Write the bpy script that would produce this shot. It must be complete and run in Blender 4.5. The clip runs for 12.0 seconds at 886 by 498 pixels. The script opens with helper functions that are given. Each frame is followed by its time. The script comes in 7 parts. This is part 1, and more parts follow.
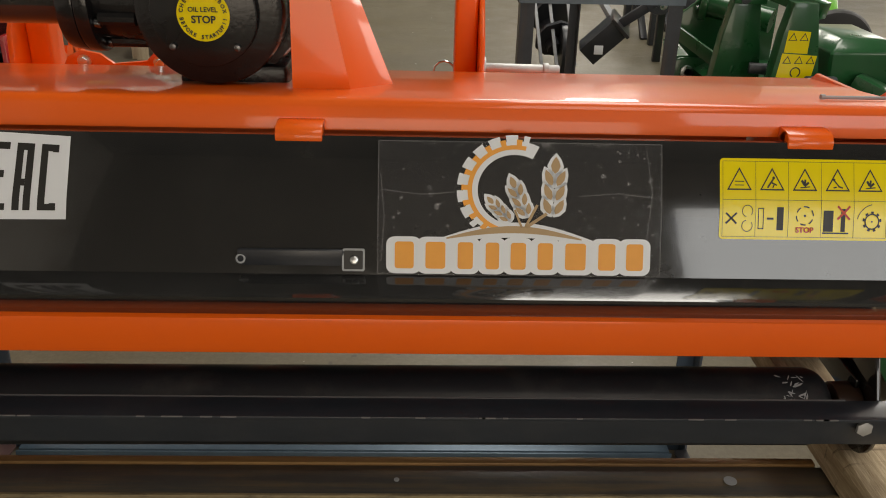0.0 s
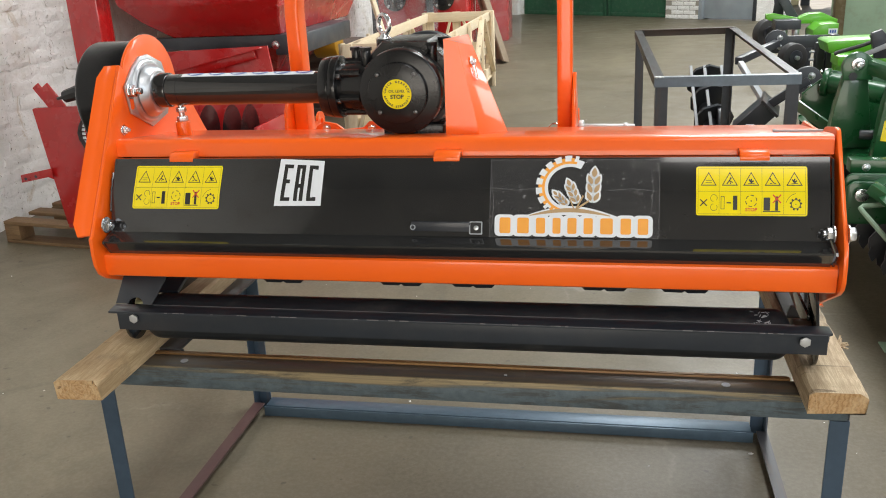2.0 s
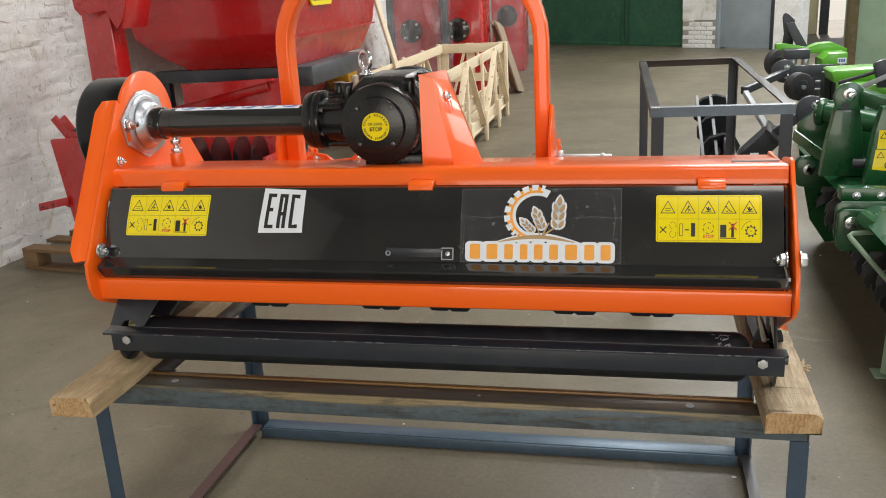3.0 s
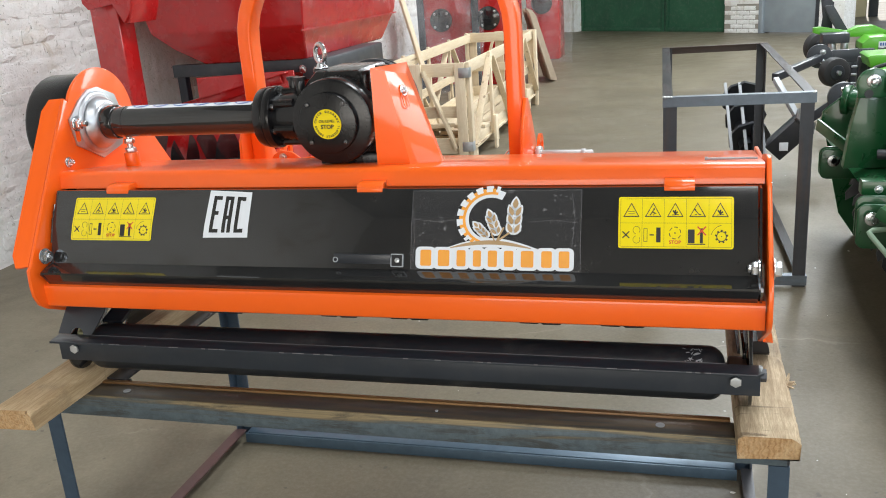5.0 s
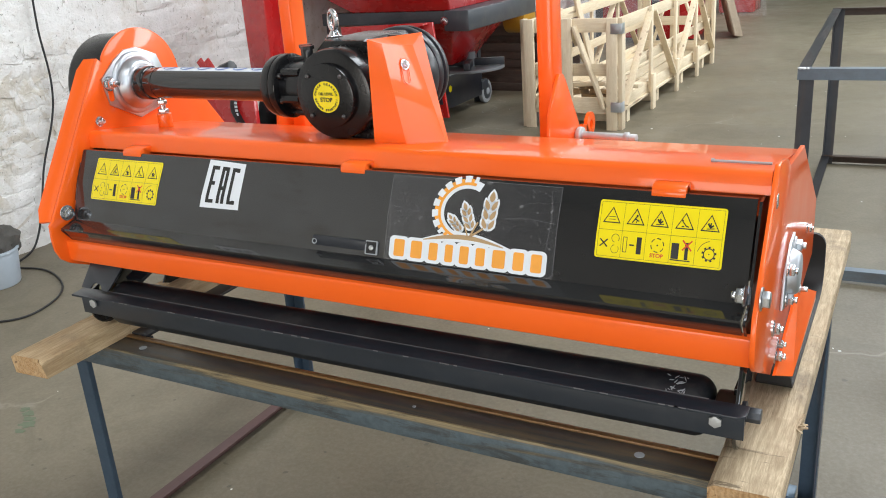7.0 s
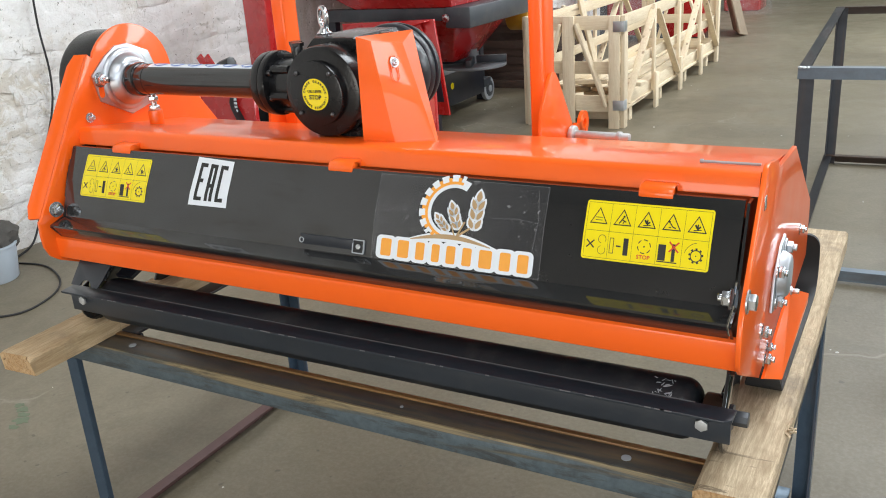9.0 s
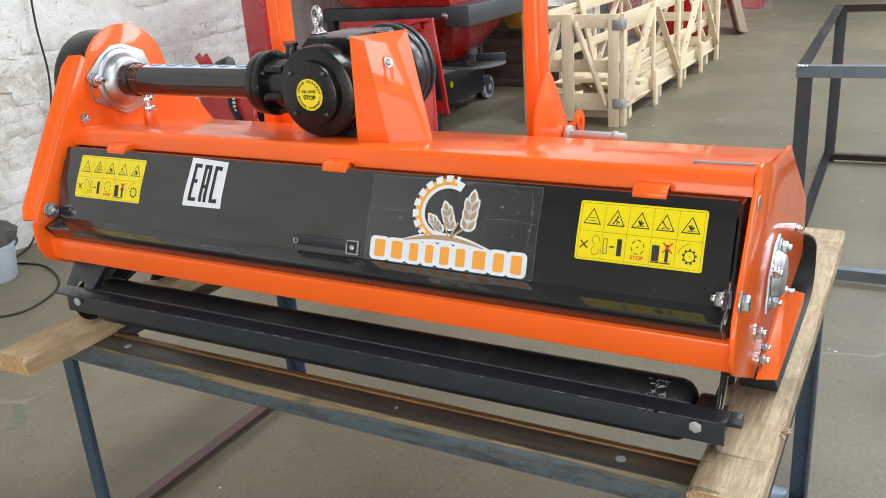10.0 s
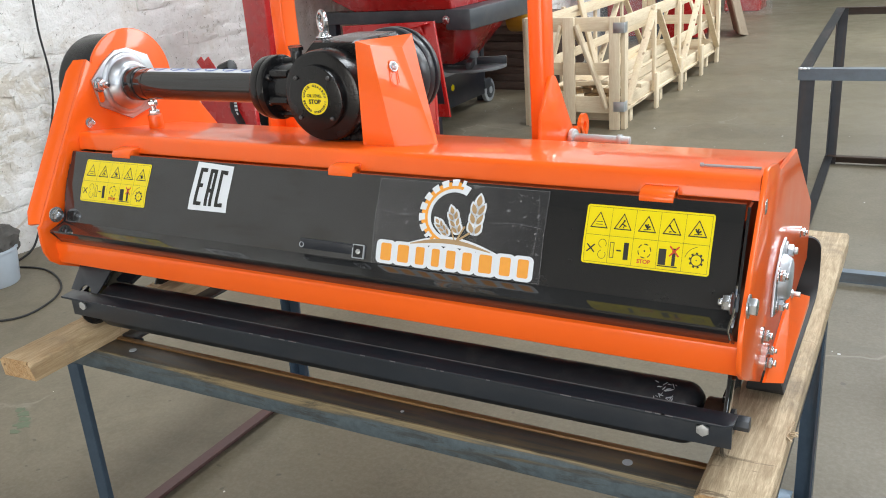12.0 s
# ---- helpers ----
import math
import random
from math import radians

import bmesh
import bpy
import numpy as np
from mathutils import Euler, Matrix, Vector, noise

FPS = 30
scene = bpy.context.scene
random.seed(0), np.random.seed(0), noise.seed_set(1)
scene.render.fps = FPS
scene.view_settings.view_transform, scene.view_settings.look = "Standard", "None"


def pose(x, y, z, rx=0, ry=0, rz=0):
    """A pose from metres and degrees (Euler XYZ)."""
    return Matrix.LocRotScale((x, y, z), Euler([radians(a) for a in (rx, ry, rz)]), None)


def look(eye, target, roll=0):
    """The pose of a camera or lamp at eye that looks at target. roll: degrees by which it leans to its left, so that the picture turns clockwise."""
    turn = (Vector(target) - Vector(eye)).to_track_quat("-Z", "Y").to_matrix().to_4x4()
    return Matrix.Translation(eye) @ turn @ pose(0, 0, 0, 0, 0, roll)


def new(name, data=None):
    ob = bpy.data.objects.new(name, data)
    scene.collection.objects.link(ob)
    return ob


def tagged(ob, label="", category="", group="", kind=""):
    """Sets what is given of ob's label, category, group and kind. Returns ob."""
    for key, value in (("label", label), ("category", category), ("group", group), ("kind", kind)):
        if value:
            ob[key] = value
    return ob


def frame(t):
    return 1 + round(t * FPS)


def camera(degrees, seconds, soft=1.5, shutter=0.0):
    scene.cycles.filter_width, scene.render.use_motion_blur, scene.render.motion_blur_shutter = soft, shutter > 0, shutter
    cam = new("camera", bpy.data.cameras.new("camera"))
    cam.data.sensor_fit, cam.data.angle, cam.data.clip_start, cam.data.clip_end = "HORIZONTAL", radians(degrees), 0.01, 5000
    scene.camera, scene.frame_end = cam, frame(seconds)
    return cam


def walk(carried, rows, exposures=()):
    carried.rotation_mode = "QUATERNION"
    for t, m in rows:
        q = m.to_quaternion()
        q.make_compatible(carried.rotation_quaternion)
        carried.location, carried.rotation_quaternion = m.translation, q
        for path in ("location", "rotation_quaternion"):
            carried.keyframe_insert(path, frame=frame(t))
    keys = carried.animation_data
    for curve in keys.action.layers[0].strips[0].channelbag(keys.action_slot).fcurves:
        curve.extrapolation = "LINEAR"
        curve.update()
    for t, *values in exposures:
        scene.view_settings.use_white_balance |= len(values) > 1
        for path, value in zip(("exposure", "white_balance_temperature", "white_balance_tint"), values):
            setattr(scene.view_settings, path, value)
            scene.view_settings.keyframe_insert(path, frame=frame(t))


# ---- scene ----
cam = camera(53.9, 12.0, 1.0)
ROWS = [
    (0.0, 0.1402, -0.857, 1.302, 64.84, -1.42, -1.35),
    (0.5, 0.2596, -1.0713, 1.3478, 65.67, -0.66, 3.51),
    (1.0, 0.3553, -1.2094, 1.3452, 67.018, 1.099, 6.893),
    (1.5, 0.3349, -1.3784, 1.3666, 69.116, 2.107, 9.488),
    (2.0, 0.3298, -1.5646, 1.3873, 71.043, 2.68, 10.69),
    (2.5, 0.3658, -1.6286, 1.4028, 72.302, 2.903, 11.237),
    (3.0, 0.4448, -1.6219, 1.4025, 72.963, 3.095, 12.182),
    (5.0, 0.594, -1.4574, 1.3857, 72.45, 4.11, 15.018),
    (5.5, 0.6266, -1.3132, 1.397, 71.09, 5.234, 16.812),
    (6.0, 0.7347, -1.2313, 1.3967, 70.659, 5.113, 22.172),
    (6.5, 0.8573, -1.1998, 1.3968, 70.152, 4.413, 26.73),
    (7.0, 0.9007, -1.1951, 1.3964, 69.986, 3.984, 28.045),
    (9.0, 0.9214, -1.1685, 1.3943, 69.814, 3.769, 28.475),
    (9.5, 0.9248, -1.15, 1.3906, 69.649, 3.868, 28.532),
    (10.0, 0.93, -1.1576, 1.3957, 69.708, 3.895, 28.521),
    (10.5, 0.9294, -1.1699, 1.3977, 69.748, 3.914, 28.513),
    (11.0, 0.9249, -1.1726, 1.399, 69.787, 3.932, 28.506),
    (11.5, 0.9223, -1.1691, 1.3997, 69.837, 3.951, 28.498),
    (12.0, 0.9213, -1.1633, 1.3987, 69.885, 3.988, 28.483),
]
EXPOSURES = [(0.0, -0.98, 8000, 13), (1.0, -0.5, 7450, 12), (1.5, -0.48, 7350, 12), (2.0, -0.15, 7000, 11), (2.5, -0.31, 7150, 12), (3.0, -0.33, 7100, 12), (5.0, -0.07, 6650, 10), (6.0, -0.02, 6550, 10), (12.0, -0.02, 6550, 10)]
walk(cam, [(t, pose(x, y, z, rx, ry, rz)) for t, x, y, z, rx, ry, rz in ROWS], EXPOSURES)

# ---- world and light ----
world = bpy.data.worlds.new("sky")
scene.world = world
world.use_nodes = True
wn = world.node_tree.nodes
sky = wn.new("ShaderNodeTexSky")
sky.sky_type = "NISHITA"
sky.sun_disc = False
sky.sun_elevation = radians(48)
sky.sun_rotation = radians(8)
world.node_tree.links.new(sky.outputs[0], wn["Background"].inputs[0])
wn["Background"].inputs[1].default_value = 0.12

sun = new("sun", bpy.data.lights.new("sun", "SUN"))
sun.data.energy, sun.data.angle, sun.data.color = 5.0, radians(0.6), (1.0, 0.96, 0.9)
sun.matrix_world = look((6, 44, 40), (0, 4, 0))


def daylight_lamp(name, place, target, width, height, watts, color=(0.93, 0.97, 1.0)):
    """An area lamp that stands in for daylight, at an opening or added as fill."""
    lamp = new(name, bpy.data.lights.new(name, "AREA"))
    lamp.data.shape, lamp.data.size, lamp.data.size_y = "RECTANGLE", width, height
    lamp.data.energy, lamp.data.color = watts, color
    lamp.matrix_world = look(place, target)
    return lamp


# the window behind and the one high in the far wall, known from reflections, and windows on the unseen right wall
daylight_lamp("back_daylight", (4.1, -6.95, 3.2), (3.6, 1.0, 1.0), 2.8, 2.0, 165, (0.8, 0.9, 1.0))
# Fill lamp behind the camera; its gate is unseen, an added source.
daylight_lamp("gate_daylight", (0.4, -6.95, 1.2), (0.4, 1.0, 1.0), 3.6, 2.4, 140, (1.0, 0.96, 0.89))
for wy, watts in ((-4.0, 125), (0.5, 45), (5.0, 150), (9.5, 280)):
    daylight_lamp("window_daylight", (6.95, wy, 3.3), (0.0, wy, 0.8), 3.2, 1.9, watts, (0.87, 0.94, 1.0) if wy > 8 else (0.95, 0.97, 1.0))
daylight_lamp("far_daylight", (3.9, 13.2, 4.5), (1.5, 4.0, 0.8), 2.6, 1.1, 320, (0.87, 0.94, 1.0))
# Lamps under the roof are added fill; no roof lights are known.
for wy, watts in ((-3.4, 130), (3.0, 325), (9.0, 420)):
    daylight_lamp("roof_daylight", (1.6, wy, 5.5), (1.6, wy, 0.0), 1.6, 3.6, watts, (0.87, 0.94, 1.0) if wy > 2 else (0.97, 0.98, 1.0))

# ---- materials ----
def nodes_of(name):
    m = bpy.data.materials.new(name)
    m.use_nodes = True
    nt = m.node_tree
    return m, nt, nt.nodes["Principled BSDF"], nt.nodes, nt.links


def coords(nt, scale=(1, 1, 1), kind="Object"):
    tc = nt.nodes.new("ShaderNodeTexCoord")
    mp = nt.nodes.new("ShaderNodeMapping")
    mp.inputs["Scale"].default_value = scale
    nt.links.new(tc.outputs[kind], mp.inputs[0])
    return mp.outputs[0]


def noise_of(nt, vec, scale, detail=4.0, rough=0.55, distortion=0.0):
    n = nt.nodes.new("ShaderNodeTexNoise")
    n.inputs["Scale"].default_value, n.inputs["Detail"].default_value = scale, detail
    n.inputs["Roughness"].default_value, n.inputs["Distortion"].default_value = rough, distortion
    nt.links.new(vec, n.inputs["Vector"])
    return n.outputs["Fac"]


def ramp(nt, fac, stops):
    r = nt.nodes.new("ShaderNodeValToRGB")
    e = r.color_ramp.elements
    while len(e) < len(stops):
        e.new(0.5)
    for el, (p, c) in zip(e, stops):
        el.position, el.color = p, (*c, 1) if len(c) == 3 else c
    nt.links.new(fac, r.inputs[0])
    return r.outputs[0]


def mix(nt, fac, a, b, blend="MIX"):
    m = nt.nodes.new("ShaderNodeMix")
    m.data_type, m.blend_type = "RGBA", blend
    for sock, val in ((m.inputs[0], fac), (m.inputs[6], a), (m.inputs[7], b)):
        if isinstance(val, bpy.types.NodeSocket):
            nt.links.new(val, sock)
        elif isinstance(val, (int, float)):
            sock.default_value = val
        else:
            sock.default_value = (*val, 1)
    return m.outputs[2]


def bump(nt, bsdf, height, strength, distance=0.01):
    b = nt.nodes.new("ShaderNodeBump")
    b.inputs["Strength"].default_value, b.inputs["Distance"].default_value = strength, distance
    nt.links.new(height, b.inputs["Height"])
    nt.links.new(b.outputs[0], bsdf.inputs["Normal"])


def grey(v):
    return (v, v, v)


def paint(name, base, dark, roughness, spec=0.5, coat=0.0, orange_peel=0.03, dust=0.0, dust_color=(0.35, 0.32, 0.28)):
    """Sprayed metal paint: slight cloudiness, orange peel and a little dust."""
    m, nt, b, n, l = nodes_of(name)
    v = coords(nt)
    col = mix(nt, ramp(nt, noise_of(nt, v, 3.0), [(0.35, grey(0.0)), (0.75, grey(1.0))]), dark, base)
    if dust:
        d = ramp(nt, noise_of(nt, v, 14.0, 8.0, 0.7), [(0.5, grey(0.0)), (0.8, grey(dust))])
        col = mix(nt, d, col, dust_color)
    l.new(col, b.inputs["Base Color"])
    r = ramp(nt, noise_of(nt, v, 9.0, 5.0), [(0.3, grey(max(roughness - 0.05, 0.02))), (0.8, grey(roughness + 0.08))])
    l.new(r, b.inputs["Roughness"])
    b.inputs["Specular IOR Level"].default_value = spec
    b.inputs["Coat Weight"].default_value = coat
    b.inputs["Coat Roughness"].default_value = 0.03
    bump(nt, b, noise_of(nt, v, 160.0, 2.0), orange_peel, 0.002)
    return m


def metal(name, base, dark, roughness, metallic=1.0, scale=40.0, bumpiness=0.05):
    m, nt, b, n, l = nodes_of(name)
    v = coords(nt)
    l.new(mix(nt, noise_of(nt, v, scale, 6.0, 0.65), dark, base), b.inputs["Base Color"])
    l.new(ramp(nt, noise_of(nt, v, scale * 0.4, 4.0), [(0.3, grey(roughness * 0.7)), (0.75, grey(min(roughness * 1.4, 1)))]), b.inputs["Roughness"])
    b.inputs["Metallic"].default_value = metallic
    bump(nt, b, noise_of(nt, v, scale * 3, 3.0), bumpiness, 0.002)
    return m


def plain(name, base, roughness=0.5, var=0.12, scale=25.0, spec=0.5):
    m, nt, b, n, l = nodes_of(name)
    v = coords(nt)
    d = tuple(c * (1 - var) for c in base)
    u = tuple(min(c * (1 + var), 1) for c in base)
    l.new(mix(nt, noise_of(nt, v, scale, 5.0, 0.6), d, u), b.inputs["Base Color"])
    b.inputs["Roughness"].default_value = roughness
    b.inputs["Specular IOR Level"].default_value = spec
    return m


def wood(name, light, dark, axis="y", worn=0.3):
    """Sawn softwood with grain along one axis, knots and dirt; each piece differs."""
    m, nt, b, n, l = nodes_of(name)
    sc = {"x": (1.2, 16, 16), "y": (16, 1.2, 16), "z": (16, 16, 1.2)}[axis]
    oi = n.new("ShaderNodeObjectInfo")
    v0 = coords(nt, sc)
    add = n.new("ShaderNodeVectorMath")
    add.operation = "MULTIPLY_ADD"
    l.new(oi.outputs["Random"], add.inputs[0])
    add.inputs[1].default_value = (37, 53, 71)
    l.new(v0, add.inputs[2])
    v = add.outputs[0]
    g = noise_of(nt, v, 4.0, 8.0, 0.7, 1.2)
    col = mix(nt, ramp(nt, g, [(0.34, grey(0)), (0.62, grey(1))]), dark, light)
    fine = noise_of(nt, v, 30.0, 3.0, 0.6, 0.3)
    col = mix(nt, ramp(nt, fine, [(0.44, grey(0.0)), (0.66, grey(0.55))]), col, dark)
    dirt = noise_of(nt, coords(nt), 7.0, 7.0, 0.7)
    col = mix(nt, ramp(nt, dirt, [(0.52, grey(0)), (0.75, grey(worn))]), col, (0.16, 0.13, 0.1))
    knots = n.new("ShaderNodeTexVoronoi")
    knots.inputs["Scale"].default_value = 0.75
    l.new(v, knots.inputs["Vector"])
    col = mix(nt, ramp(nt, knots.outputs["Distance"], [(0.0, grey(0.8)), (0.09, grey(0.5)), (0.14, grey(0.0))]), col, (0.17, 0.09, 0.04))
    cross = noise_of(nt, coords(nt, {"x": (9, 1, 1), "y": (1, 9, 1), "z": (1, 1, 9)}[axis]), 5.0, 5.0, 0.7, 0.8)
    col = mix(nt, ramp(nt, cross, [(0.63, grey(0.0)), (0.68, grey(worn))]), col, tuple(c * 0.5 for c in dark))
    tone = mix(nt, oi.outputs["Random"], (0.82, 0.8, 0.78), (1.0, 1.0, 1.0))
    col = mix(nt, 1.0, col, tone, "MULTIPLY")
    l.new(col, b.inputs["Base Color"])
    b.inputs["Roughness"].default_value = 0.75
    bump(nt, b, fine, 0.6, 0.003)
    return m


def end_grain(name):
    """Cut end of a beam: growth rings about an off-centre heart, resin-brown with cracks."""
    m, nt, b, n, l = nodes_of(name)
    v = coords(nt, (1, 0, 1))
    add = n.new("ShaderNodeVectorMath")
    add.operation = "ADD"
    add.inputs[1].default_value = (0.72, 0, -0.585)
    l.new(v, add.inputs[0])
    w = n.new("ShaderNodeTexWave")
    w.wave_type, w.rings_direction = "RINGS", "Y"
    for k, val in (("Scale", 38.0), ("Distortion", 9.0), ("Detail", 4.0), ("Detail Scale", 2.5)):
        w.inputs[k].default_value = val
    l.new(add.outputs[0], w.inputs["Vector"])
    col = mix(nt, w.outputs["Fac"], (0.36, 0.20, 0.085), (0.50, 0.31, 0.145))
    col = mix(nt, ramp(nt, noise_of(nt, v, 28.0, 6.0, 0.7), [(0.45, grey(0.0)), (0.62, grey(0.7))]), col, (0.62, 0.45, 0.26))
    col = mix(nt, ramp(nt, noise_of(nt, v, 60.0, 4.0, 0.7, 1.5), [(0.62, grey(0.0)), (0.67, grey(0.8))]), col, (0.1, 0.06, 0.03))
    l.new(col, b.inputs["Base Color"])
    b.inputs["Roughness"].default_value = 0.85
    bump(nt, b, noise_of(nt, v, 90.0, 5.0, 0.7), 0.7, 0.004)
    return m


def rusty_steel(name, blue=(0.14, 0.2, 0.27), rust=(0.34, 0.17, 0.06), amount=0.5, axis="x", spec=0.5):
    """Hot-rolled angle iron: blue-grey mill scale, streaks of rust."""
    m, nt, b, n, l = nodes_of(name)
    sc = {"x": (0.35, 4, 4), "y": (4, 0.35, 4), "z": (4, 4, 0.35)}[axis]
    v = coords(nt, sc)
    base = mix(nt, noise_of(nt, coords(nt), 30.0, 6.0, 0.7), tuple(c * 0.7 for c in blue), tuple(c * 1.25 for c in blue))
    streak = ramp(nt, noise_of(nt, v, 5.0, 8.0, 0.65), [(0.62 - 0.2 * amount, grey(0)), (0.75 - 0.1 * amount, grey(amount))])
    col = mix(nt, streak, base, rust)
    l.new(col, b.inputs["Base Color"])
    b.inputs["Metallic"].default_value = 0.35 if spec == 0.5 else 0.0
    b.inputs["Specular IOR Level"].default_value = spec
    l.new(ramp(nt, streak, [(0.0, grey(0.38)), (1.0, grey(0.7))]), b.inputs["Roughness"])
    bump(nt, b, noise_of(nt, coords(nt), 90.0, 4.0), 0.12, 0.002)
    return m


def concrete(name):
    """Old screed, trodden smooth: broad cloudy stains, scuffs, pits, pale dust and a few hairline cracks."""
    m, nt, b, n, l = nodes_of(name)
    v = coords(nt)
    big = noise_of(nt, v, 0.5, 5.0, 0.6, 0.6)
    mid = noise_of(nt, v, 3.2, 9.0, 0.68, 0.5)
    fine = noise_of(nt, v, 70.0, 6.0, 0.7)
    col = mix(nt, ramp(nt, big, [(0.32, grey(0)), (0.68, grey(1))]), (0.106, 0.087, 0.053), (0.177, 0.15, 0.098))
    col = mix(nt, ramp(nt, mid, [(0.42, grey(0.0)), (0.66, grey(0.55))]), col, (0.122, 0.104, 0.072))
    dust = ramp(nt, noise_of(nt, coords(nt, (1, 0.6, 1)), 1.1, 8.0, 0.7, 0.8), [(0.5, grey(0.0)), (0.72, grey(0.5))])
    col = mix(nt, dust, col, (0.23, 0.199, 0.142))
    col = mix(nt, ramp(nt, fine, [(0.42, grey(0.0)), (0.8, grey(0.22))]), col, (0.38, 0.34, 0.28))
    vo = n.new("ShaderNodeTexVoronoi")
    vo.feature = "DISTANCE_TO_EDGE"
    vo.inputs["Scale"].default_value = 0.33
    warp = n.new("ShaderNodeVectorMath")
    warp.operation = "MULTIPLY_ADD"
    nz = n.new("ShaderNodeTexNoise")
    nz.inputs["Scale"].default_value, nz.inputs["Detail"].default_value = 3.0, 7.0
    l.new(v, nz.inputs["Vector"])
    l.new(nz.outputs["Color"], warp.inputs[0])
    warp.inputs[1].default_value = (0.5, 0.5, 0.5)
    l.new(v, warp.inputs[2])
    l.new(warp.outputs[0], vo.inputs["Vector"])
    brk = n.new("ShaderNodeMath")
    brk.operation = "MULTIPLY"
    l.new(ramp(nt, vo.outputs["Distance"], [(0.0, grey(0.3)), (0.0022, grey(0.0))]), brk.inputs[0])
    l.new(ramp(nt, noise_of(nt, v, 1.4, 3.0), [(0.48, grey(0.0)), (0.56, grey(1.0))]), brk.inputs[1])
    col = mix(nt, brk.outputs[0], col, (0.42, 0.39, 0.33))
    stain = ramp(nt, noise_of(nt, v, 1.7, 7.0, 0.75, 1.2), [(0.56, grey(0.0)), (0.66, grey(0.4))])
    col = mix(nt, stain, col, (0.094, 0.08, 0.053))
    scuff = ramp(nt, noise_of(nt, coords(nt, (1.0, 0.3, 1.0)), 11.0, 8.0, 0.75, 2.0), [(0.66, grey(0.0)), (0.72, grey(0.25))])
    col = mix(nt, scuff, col, (0.3, 0.265, 0.2))
    drag = ramp(nt, noise_of(nt, coords(nt, (0.25, 2.2, 1.0)), 6.0, 7.0, 0.7, 1.0), [(0.67, grey(0.0)), (0.74, grey(0.35))])
    col = mix(nt, drag, col, (0.085, 0.072, 0.05))
    spots = ramp(nt, noise_of(nt, v, 26.0, 2.0, 0.4), [(0.71, grey(0)), (0.75, grey(0.65))])
    col = mix(nt, spots, col, (0.07, 0.06, 0.045))
    l.new(col, b.inputs["Base Color"])
    l.new(ramp(nt, mid, [(0.3, grey(0.38)), (0.75, grey(0.6))]), b.inputs["Roughness"])
    bump(nt, b, fine, 0.14, 0.004)
    return m


def limewash(name):
    """Thick, lumpy whitewash over rough brickwork, worn through to grey and ochre, with flaked edges."""
    m, nt, b, n, l = nodes_of(name)
    geo = n.new("ShaderNodeNewGeometry")
    v = geo.outputs["Position"]
    big = noise_of(nt, v, 1.1, 6.0, 0.65, 0.8)
    mid = noise_of(nt, v, 5.5, 9.0, 0.7, 1.0)
    fine = noise_of(nt, v, 24.0, 8.0, 0.75, 0.8)
    grit = noise_of(nt, v, 90.0, 4.0, 0.65)
    col = mix(nt, ramp(nt, mid, [(0.34, grey(0)), (0.58, grey(1))]), (0.83, 0.82, 0.79), (0.95, 0.945, 0.925))
    worn = n.new("ShaderNodeMath")
    worn.operation = "MULTIPLY"
    l.new(ramp(nt, big, [(0.48, grey(0.0)), (0.6, grey(1.0))]), worn.inputs[0])
    l.new(ramp(nt, mid, [(0.46, grey(0.1)), (0.53, grey(0.8))]), worn.inputs[1])
    col = mix(nt, worn.outputs[0], col, (0.6, 0.545, 0.45))
    ochre = ramp(nt, noise_of(nt, v, 2.6, 7.0, 0.72, 1.4), [(0.6, grey(0.0)), (0.68, grey(0.6))])
    col = mix(nt, ochre, col, (0.5, 0.39, 0.25))
    flake = ramp(nt, fine, [(0.6, grey(0)), (0.625, grey(0.7))])
    patchy = n.new("ShaderNodeMath")
    patchy.operation = "MULTIPLY"
    l.new(flake, patchy.inputs[0])
    l.new(ramp(nt, noise_of(nt, v, 3.1, 4.0), [(0.42, grey(0.15)), (0.6, grey(1.0))]), patchy.inputs[1])
    col = mix(nt, patchy.outputs[0], col, (0.4, 0.355, 0.29))
    specks = ramp(nt, noise_of(nt, v, 48.0, 4.0, 0.65), [(0.66, grey(0)), (0.69, grey(0.85))])
    col = mix(nt, specks, col, (0.13, 0.11, 0.085))
    l.new(col, b.inputs["Base Color"])
    b.inputs["Roughness"].default_value = 0.92
    lumps = noise_of(nt, v, 13.0, 5.0, 0.6, 0.6)
    hgt = mix(nt, 0.4, mix(nt, 0.45, lumps, mid), mix(nt, 0.55, grit, fine))
    hgt = mix(nt, 0.3, hgt, patchy.outputs[0], "SUBTRACT")
    bump(nt, b, hgt, 0.85, 0.045)
    return m


